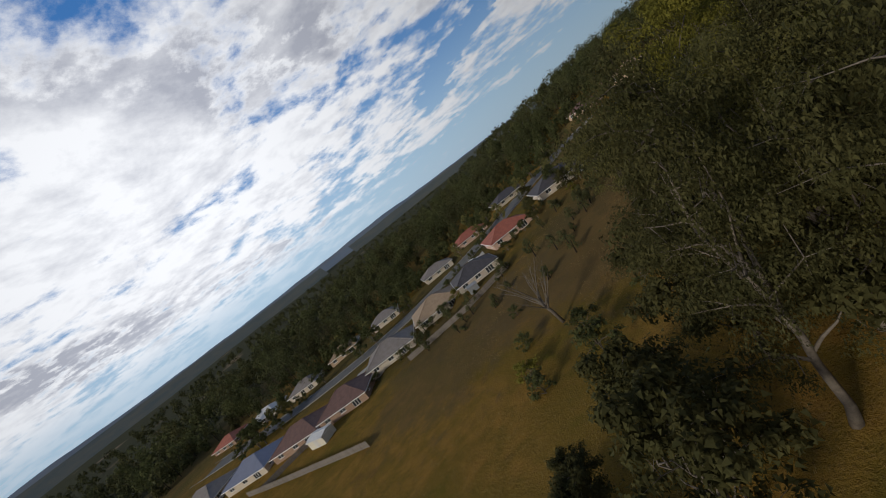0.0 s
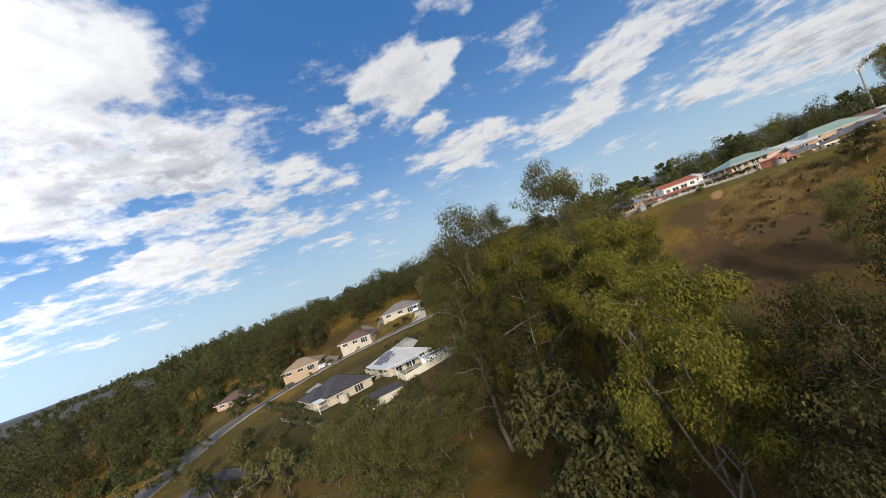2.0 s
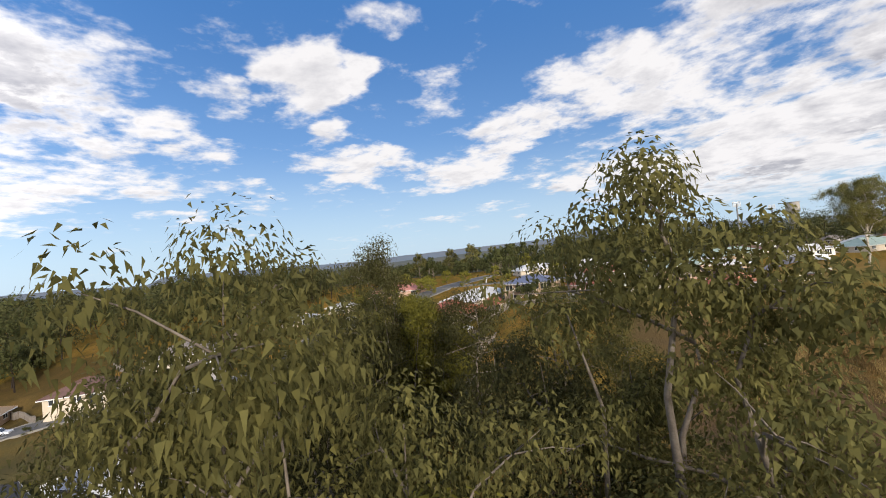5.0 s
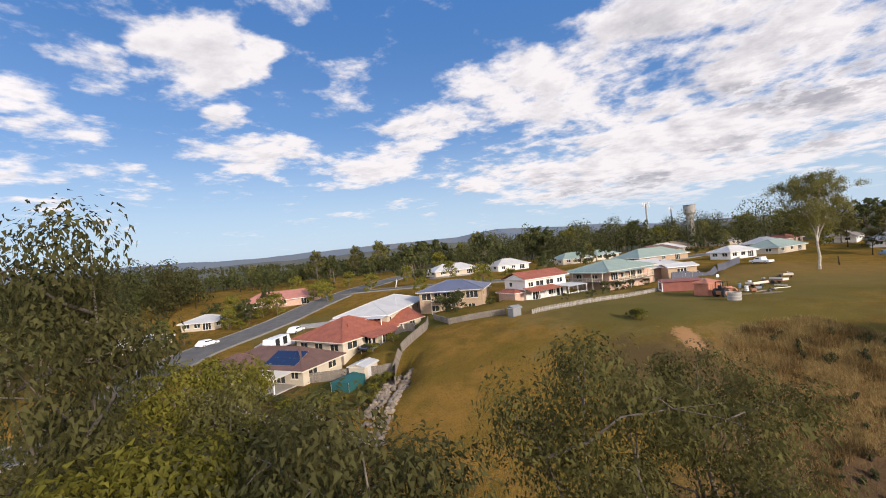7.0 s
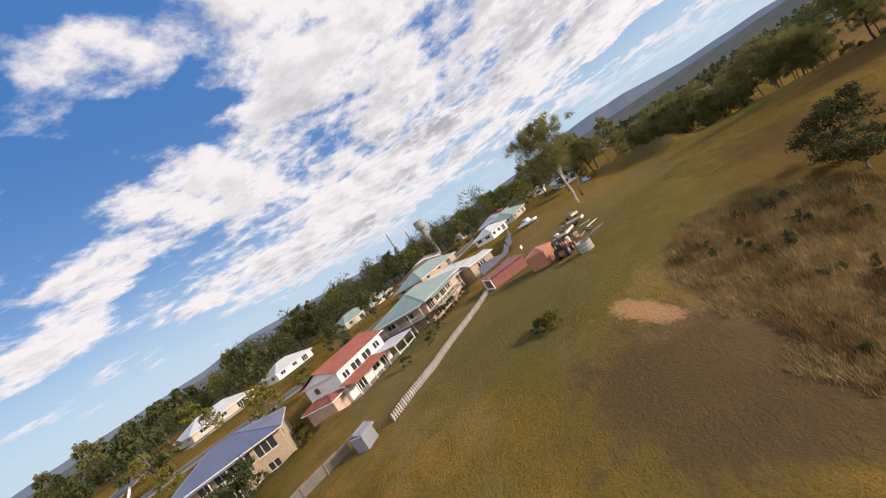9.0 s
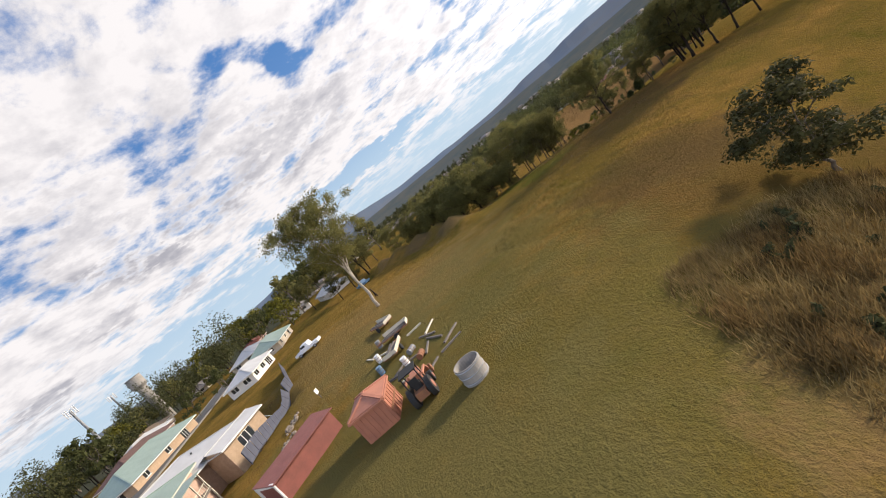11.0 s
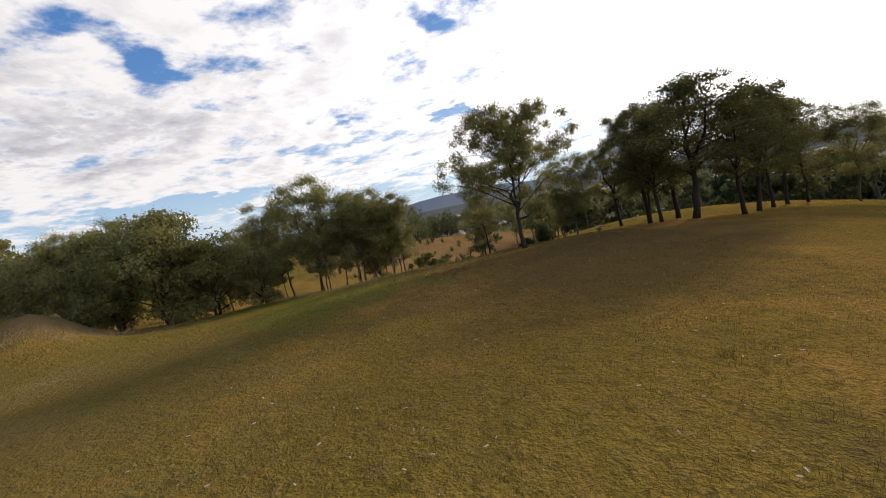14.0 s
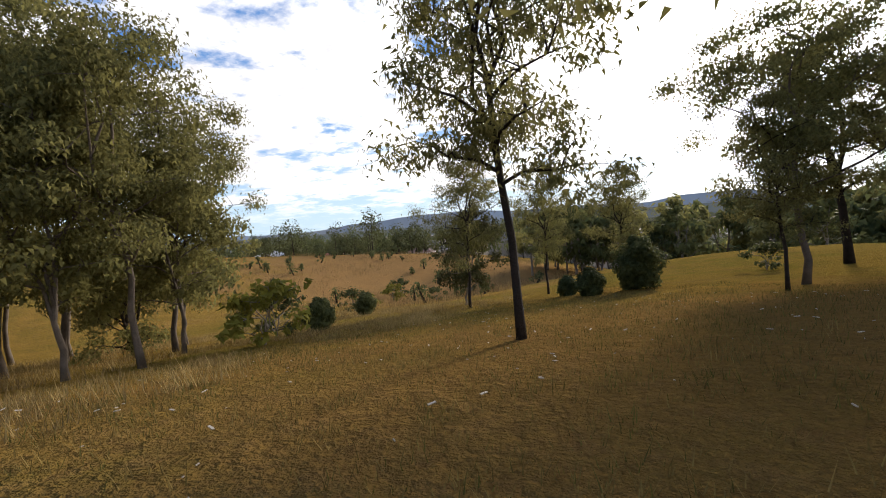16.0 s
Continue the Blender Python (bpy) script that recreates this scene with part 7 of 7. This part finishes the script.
# bushes of gardens
for x, y, h, key in ((78.5, 139.5, 4.2, "shrub"), (75.5, 138.0, 3.6, "shrub"), (76.5, 142, 3.8, "shrub"), (82, 134, 1.8, "scrub"), (88, 121, 1.5, "shrub"), (92.5, 118.3, 1.3, "shrub"), (99.5, 117.5, 1.6, "shrub"), (96, 118.5, 1.3, "shrub"), (107, 117.5, 2.2, "shrub"), (104.5, 119.5, 2.4, "shrub"), (109.5, 116.0, 2.0, "shrub"), (112, 113.5, 1.8, "shrub"),
                     (92, 141, 2.2, "scrub"), (31.5, 166, 3.4, "shrub"), (33.5, 163.5, 3.0, "shrub"), (30.5, 162.5, 2.6, "scrub"), (55, 161, 2.0, "shrub"), (51, 155, 1.6, "shrub"), (54, 146.5, 1.4, "scrub"), (57, 143, 1.5, "shrub"), (62, 142, 1.4, "scrub"), (66, 147, 1.8, "shrub"), (50, 128, 2.0, "scrub"), (27.5, 172, 2.6, "shrub"), (33, 181, 3.0, "shrub"), (38, 184, 3.5, "shrub"), (24, 182, 3.0, "scrub"), (45, 196, 3.2, "shrub"), (58, 196, 3.0, "scrub"), (46, 158, 2.6, "shrub"), (43, 157, 2.4, "shrub"), (40, 131, 1.6, "shrub"), (37.5, 134, 1.6, "shrub"), (35.5, 137, 1.7, "shrub"), (42, 128.5, 1.6, "scrub"), (34, 141, 1.8, "shrub"), (36, 150, 3.0, "shrub"), (55, 138, 1.8, "scrub"), (59, 137.5, 1.8, "scrub"), (132, 112, 3.4, "shrub"), (136, 113, 3.6, "scrub"),
                     (-40, 140, 3.0, "shrub"), (-37, 134, 3.2, "shrub"), (-34, 128, 3.4, "shrub"), (-31, 122, 3.2, "shrub"), (-42, 146, 3.0, "shrub"), (-15, 146, 2.6, "shrub"), (-17, 140, 2.4, "shrub"), (-15, 134, 2.2, "shrub"), (0, 147, 2.4, "shrub"), (4, 145, 2.6, "shrub"), (6, 151, 2.4, "scrub"), (2, 172, 3.2, "shrub"), (-2, 173, 3.0, "shrub"), (-17, 170.5, 1.8, "shrub"), (-35, 181, 1.4, "shrub"), (-46, 188, 2.6, "shrub"),
                     (-88, 80, 4.0, "shrub"), (-84, 84, 3.6, "scrub"), (-90, 76, 3.2, "shrub"), (-97, 66, 3.0, "shrub"), (-70, 98, 3.6, "shrub"), (-65, 104, 4.0, "shrub"), (-66, 112, 3.6, "shrub"), (-100, 100, 3.4, "shrub"), (-92, 118, 4.4, "shrub"), (-105, 60, 3.0, "shrub"), (-118, 50, 3.0, "shrub"), (-48, 108, 2.6, "scrub"), (-52, 104, 2.2, "shrub"),
                     (-49.5, 172, 2.6, "shrub"), (-47, 167, 2.8, "shrub"), (-44.5, 161, 3.0, "shrub"), (-42, 155, 3.0, "shrub"), (-39.5, 149, 3.0, "shrub"), (-37, 142, 2.8, "shrub"), (-21, 155, 1.6, "scrub"), (-19.5, 151, 1.8, "shrub"), (-18, 147, 1.8, "shrub"), (-16.6, 142.5, 1.6, "shrub"), (-15.2, 138, 1.7, "scrub"), (-13.6, 132.5, 1.5, "shrub"), (-9.4, 156.3, 1.8, "shrub"), (-6, 154.5, 2.0, "shrub"), (-2.5, 152.5, 2.2, "shrub"), (-5.4, 188, 2.4, "shrub"), (-2.5, 186, 2.6, "shrub"), (-24, 172, 1.6, "shrub"), (-29, 176, 1.5, "scrub"), (-42, 183, 1.6, "shrub"), (-38, 40, 3.4, "scrub"), (-30, 46, 4.0, "shrub"), (-34, 36, 3.6, "shrub"), (-42, 48, 3.0, "shrub"), (-26, 40, 5.0, "shrub"), (-22, 52, 4.4, "shrub"), (-50, 60, 2.6, "shrub"), (-16, 80, 4.0, "scrub"), (-8, 92, 4.0, "scrub"), (-12, 100, 3.6, "scrub"), (2, 112, 3.6, "scrub"), (-20, 104, 3.0, "shrub"), (12, 118, 3.4, "scrub"), (24, 114, 3.6, "scrub"), (38, 112, 3.0, "shrub")):
    grow(key, x, y, h, wide=1.2)
rng = random.Random(11)
for x, y in ((84, 196), (70, 200), (90, 224), (100, 196), (126, 206), (66, 222), (46, 215), (110, 222), (134, 190), (104, 152), (96, 168), (150, 160), (60, 208)):
    grow("garden_yellow", x, y, rng.uniform(5, 8))
# street and garden trees over the crest, thickening into woods behind
belt = scatter(rng, 80, 105, 420, 20, 330, lambda x, y: (y > 150 + 0.25 * (x - 110) + 18 or x > 215) and not (x < 215 and y < 175))
for x, y in belt:
    grow(rng.choice(("far_gum", "far_dark", "far_dark", "far_gum", "garden_yellow")), x, y, rng.uniform(10, 18) if x < 190 else rng.uniform(13, 22))
woods("woodland", scatter(rng, 60, -200, 30, -160, -10, lambda x, y: True), rng, 240, 0.9, LEAF_DARK, "dark trees on the slope behind the valley", (9, 15))
valley = ((-128, 128), (-116, 146), (-100, 164), (-148, 106), (-107, 71), (-95, 85), (-82, 94), (-76, 112))
for x, y in scatter(rng, 120, -175, -40, 20, 215, lambda x, y: -32 < (x + 185) * -0.776 + (y - 46) * 0.63 < 36):
    off = abs((x + 185) * -0.776 + (y - 46) * 0.63 - 2)
    if min(math.hypot(x - hx, y - hy) for hx, hy in valley) > 9.5 and off > 7 and (off < 22 or (x + 185) * -0.776 + (y - 46) * 0.63 > 0):
        grow(rng.choice(("far_gum", "far_dark", "far_dark")), x, y, rng.uniform(4, 10))
woods("woodland", scatter(rng, 130, -200, -30, -20, 215, lambda x, y: 9 < (x + 185) * -0.776 + (y - 46) * 0.63 < 29 and min(math.hypot(x - hx, y - hy) for hx, hy in valley) > 10.5), rng, 300, 0.75, LEAF_DARK, "garden trees and scrub among the valley houses", (3, 9))
# the belt that closes the low ground beyond the big trees
for x, y in scatter(rng, 75, 40, 150, -62, -24, lambda x, y: y < -24 - 0.10 * (x - 60)):
    grow(rng.choice(("far_gum", "far_dark", "far_dark")), x, y, min(19, max(7, rng.uniform(0, 4.5) - ground_z(x, y))))
woods("woodland", scatter(rng, 110, 195, 345, 100, 270, lambda x, y: x - 25 > 1.2 * (y - 93) and x > 195 and (y > 168 or x > 250)), rng, 560, 0.75, LEAF_BUSH, "tall olive trees closing the crest behind the houses", (15, 21))


def dead_tree(x, y, high, turn):
    ob = thing("dead_tree", "bare dead tree with grey forked branches", "tree", on_ground(x, y, turn, 0.2))
    r = random.Random(9)
    part("trunk", Geo().tube([(0, 0, 0), (0.5, 0.1, high * 0.2), (1.5, 0.2, high * 0.45)], [0.32, 0.27, 0.2], 8), BARK_GREY, ob, smooth=True)
    for k in range(12):
        a = r.uniform(0, 2 * math.pi)
        s = Vector((0.5, 0.1, high * 0.2)).lerp(Vector((1.5, 0.2, high * 0.45)), r.random())
        mid = s + Vector((math.cos(a) * high * 0.16 + 0.4, math.sin(a) * high * 0.16, high * r.uniform(0.15, 0.3)))
        tip = mid + Vector((math.cos(a) * high * 0.15, math.sin(a) * high * 0.15, high * r.uniform(0.12, 0.28)))
        g = Geo().tube([s, mid, tip], [0.11, 0.07, 0.015], 5, False)
        for _ in range(4):
            b = mid.lerp(tip, r.uniform(0.0, 0.8))
            g.tube([b, b + Vector((r.uniform(-1, 1), r.uniform(-1, 1), r.uniform(0.4, 1.2))) * high * 0.09], [0.035, 0.008], 4, False)
        part("branch", g, BARK_GREY, ob)


for key, x, y, h in (("far_gum", -40, 108, 9), ("far_dark", -34, 104, 7), ("far_gum", -22, 104, 10), ("far_gum", -46, 112, 8), ("far_dark", -55, 118, 8), ("far_gum", -28, 98, 9), ("far_dark", -60, 128, 7), ("far_gum", -52, 132, 9)):
    grow(key, x, y, h)
for key, x, y, h in (("garden_yellow", 58, 204, 5.5), ("far_dark", 62, 200, 6), ("garden_yellow", 68, 205, 6), ("far_dark", 73, 212, 6), ("garden_yellow", 64, 212, 6), ("far_dark", 60, 220, 7), ("garden_yellow", 84, 204, 6), ("garden_yellow", 90, 208, 6.5), ("far_dark", 96, 214, 7), ("far_dark", 80, 226, 7), ("far_gum", 26, 196, 9), ("far_dark", 30, 200, 8), ("far_dark", 20, 178, 8), ("far_gum", 16, 188, 10), ("far_dark", 40, 196, 7), ("far_gum", 12, 172, 9), ("far_dark", 64, 206, 7), ("far_gum", 36, 206, 10), ("far_dark", 128, 146, 7), ("far_dark", 140, 152, 8), ("garden_yellow", 110, 147, 5), ("far_dark", 158, 148, 8), ("far_gum", 168, 150, 9), ("far_dark", 196, 112, 8), ("far_dark", 203, 122, 8), ("far_gum", 228, 116, 10), ("far_dark", 186, 150, 8)):
    grow(key, x, y, h)
dead_tree(-36.2, 51.2, 13, 200)


# ---- grasses ----
def tufts(name, spots, r, blades, high, mat, label, spread=0.12, broad=1.0):
    g = Geo()
    for x, y in spots:
        z = ground_z(x, y) + relief(x, y) - 0.02
        s = r.uniform(0.6, 1.35)
        for _ in range(blades):
            a = r.uniform(0, 2 * math.pi)
            bx, by = x + r.gauss(0, spread) * s, y + r.gauss(0, spread) * s
            h = high * s * r.uniform(0.5, 1.1)
            lx, ly = math.cos(a) * h * r.uniform(0.2, 0.75), math.sin(a) * h * r.uniform(0.2, 0.75)
            w = (0.004 + 0.010 * h) * broad
            g.poly((bx - math.sin(a) * w, by + math.cos(a) * w, z), (bx + math.sin(a) * w, by - math.cos(a) * w, z), (bx + lx, by + ly, z + h))
    solo(name, g, mat, label, "grass", kind="stuff")


GRASS_BLADE = material("grass_blades", (0.105, 0.085, 0.022), (0.20, 0.135, 0.045), 0.25, 0.9, island=0.9, translucent=0.25, spec=0.1)
RUSTY = material("rusty_grass_blades", (0.26, 0.165, 0.062), (0.10, 0.072, 0.032), 0.3, 0.9, island=0.9, translucent=0.25, spec=0.05)
GRASS_GREEN = material("green_grass_blades", (0.075, 0.078, 0.016), (0.11, 0.095, 0.026), 0.25, 0.9, island=0.8, translucent=0.25, spec=0.1)
rng = random.Random(23)
lane = scatter(rng, 22000, 92, 132, 14, 78, lambda x, y: abs((x - 93) - (80 - y) * 0.62) < 14)
tufts("grass_tufts", lane[:15000], rng, 9, 0.13, GRASS_BLADE, "short dry tufted grass in brown and straw tones", 0.10)
tufts("green_grass_tufts", lane[15000:], rng, 9, 0.12, GRASS_GREEN, "short olive-green grass tufts", 0.12)
verge = scatter(rng, 2600, 124, 150, 8, 44, lambda x, y: x > 127.6 + (30 - y) * 0.12 and noise.noise((x * 0.2, y * 0.2, 1)) > -0.15)
tufts("long_dry_grass", verge, rng, 22, 0.28, STRAW, "long straw-coloured grass at the edge of the trees", 0.16)
patch = scatter(rng, 6200, 52, 86, 66, 99, lambda x, y: noise.noise((x * 0.09, y * 0.09, 4)) > -0.2 and math.hypot(x - 70.4, y - 96.8) > 4 and math.hypot((x - 68.5) / 14, (y - 82.5) / 11.8) < 1.0 + 0.25 * noise.noise((x * 0.25, y * 0.25, 9)))
tufts("tall_grass_patch", [p for p in patch if noise.noise((p[0] * 0.35, p[1] * 0.35, 2)) > 0.12], rng, 11, 0.7, RUSTY, "tall rank rusty-brown grass on the bank", 0.28, 2.6)
tufts("tall_straw_patch", [p for p in patch if noise.noise((p[0] * 0.35, p[1] * 0.35, 2)) <= 0.12], rng, 10, 0.55, STRAW, "tall straw-coloured dry grass on the bank", 0.28, 2.6)
woods("bank_scrub", scatter(rng, 60, 56, 82, 68, 92, lambda x, y: math.hypot((x - 68) / 13, (y - 80.5) / 10) < 1 and noise.noise((x * 0.12, y * 0.12, 6)) > -0.05), rng, 110, 0.20, LEAF_BUSH, "low dark scrub among the rank grass", (0.5, 1.1))
heap = scatter(rng, 1800, 136, 206, 50, 64, lambda x, y: True)
tufts("heap_grass", heap, rng, 7, 0.4, STRAW, "dry grass on the spoil heap", 0.2)
reeds = scatter(rng, 2600, 135, 205, -75, 12, lambda x, y: noise.noise((x * 0.07, y * 0.07, 5)) > -0.05)
tufts("paddock_reeds", reeds, rng, 9, 0.9, RUSTY, "rank rusty reeds and dry grass in the hollow", 0.5)
woods("paddock_scrub", scatter(rng, 55, 138, 200, -60, 8, lambda x, y: noise.noise((x * 0.05, y * 0.05, 2)) > -0.1), rng, 130, 0.28, LEAF_DARK, "low scrub dotted over the paddock", (0.8, 2.4))
bank = scatter(rng, 3500, -60, 45, 20, 118, lambda x, y: noise.noise((x * 0.06, y * 0.06, 8)) > -0.05)
tufts("bank_grass", bank, rng, 7, 0.6, STRAW, "rough dry grass on the bank below the trees", 0.3)
litter = Geo()
for x, y in scatter(rng, 1100, 95, 130, 16, 72, lambda x, y: abs((x - 93) - (80 - y) * 0.62) < 11):
    z, a, s = ground_z(x, y) + relief(x, y) + 0.04, rng.uniform(0, 180), rng.choice((0.012, 0.015, 0.02, 0.03, 0.04))
    m = pose(x, y, z, rng.uniform(-15, 15), rng.uniform(-15, 15), a)
    litter.box(-s, -s * 0.3, 0, s, s * 0.3, 0.008, m)
solo("leaf_litter", litter, BARK_PALE, "scattered pale bark strips and fallen leaves", "leaf litter", kind="stuff")
def boulder(g, x, y, q):
    z, a = ground_z(x, y), rng.uniform(0, 6)
    g.tube([(x, y, z - 0.15), (x + 0.15 * q * math.cos(a), y + 0.15 * q * math.sin(a), z + q * 0.5), (x, y, z + q * rng.uniform(0.7, 1.0))], [q, q * rng.uniform(0.85, 1.1), q * rng.uniform(0.3, 0.6)], 6)


rocks = Geo()
for k in range(90):
    s = rng.random()
    boulder(rocks, 97 + 24 * s + rng.uniform(-0.5, 0.5), 112.6 - 8.5 * s + rng.uniform(-0.5, 0.5), rng.uniform(0.12, 0.34))
solo("rock_edging", rocks, ROCK, "rough garden rocks edging the paddock", "rocks", kind="stuff")


def rock_mesh():
    """An angular block with knocked corners."""
    g = Geo()
    rings = []
    for z, r in ((-0.5, 0.75), (-0.1, 1.0), (0.35, 0.92), (0.6, 0.5)):
        rings.append(range(len(g.v), len(g.v) + 6))
        for j in range(6):
            q = r * rng.uniform(0.75, 1.15)
            g.v.append((1.25 * q * math.cos(j * 1.047), 0.85 * q * math.sin(j * 1.047), z + rng.uniform(-0.12, 0.12)))
    for a, b in zip(rings, rings[1:]):
        g.f += [(a[j], a[(j + 1) % 6], b[(j + 1) % 6], b[j]) for j in range(6)]
    g.f += [tuple(reversed(rings[0])), tuple(rings[-1])]
    return g.mesh("rock", ROCK)


def rock_wall(pts, label):
    """A battered wall of dry-laid field rocks in two steps along a terrace."""
    ob = thing("rock_wall", label, "wall", group="terrace walls")
    shapes = [rock_mesh() for _ in range(7)]
    for (x0, y0), (x1, y1) in zip(pts, pts[1:]):
        run = math.hypot(x1 - x0, y1 - y0)
        ux, uy = (x1 - x0) / run, (y1 - y0) / run
        for across, lift in ((0.1, 0.25), (0.62, 0.15), (1.15, 0.1), (2.3, 0.25), (2.8, 0.12)):
            d = rng.uniform(0, 0.5)
            while d < run:
                q = rng.uniform(0.30, 0.50)
                o = across + rng.uniform(-0.15, 0.15)
                x, y = x0 + ux * d - uy * o, y0 + uy * d + ux * o
                rock = part("rock", rng.choice(shapes), ROCK, ob)
                rock.matrix_basis = pose(x, y, ground_z(x, y) + lift * 0.6, rng.uniform(-14, 14), rng.uniform(-14, 14), rng.uniform(0, 360)) @ Matrix.Diagonal((q, q, q, 1))
                d += q * 2.1


rock_wall(((52.2, 130.2), (37.6, 119.9)), "rough brown rock retaining wall at the terrace corner")
rock_wall(((39.8, 120.6), (36.6, 138.0), (33.6, 156.0)), "long rough rock retaining wall below a clipped hedge")


def field_stone(x, y, size, turn):
    g = Geo()
    g.tube([(0, 0, -0.05), (0.01, 0, size * 0.22), (0, 0.01, size * 0.42)], [size * 0.9, size, size * 0.55], 9)
    m = pose(x, y, ground_z(x, y) + relief(x, y), 0, 0, turn) @ Matrix.Diagonal((1.35, 0.8, 1, 1))
    solo("stone", g, ROCK, "flat pale stone lying in the dry grass", "stone", "stones in the grass", m=m, smooth=False)


for x, y, size, turn in ((118.95, 40.71, 0.055, 20), (117.06, 40.24, 0.032, -50), (120.32, 41.05, 0.05, 70)):
    field_stone(x, y, size, turn)
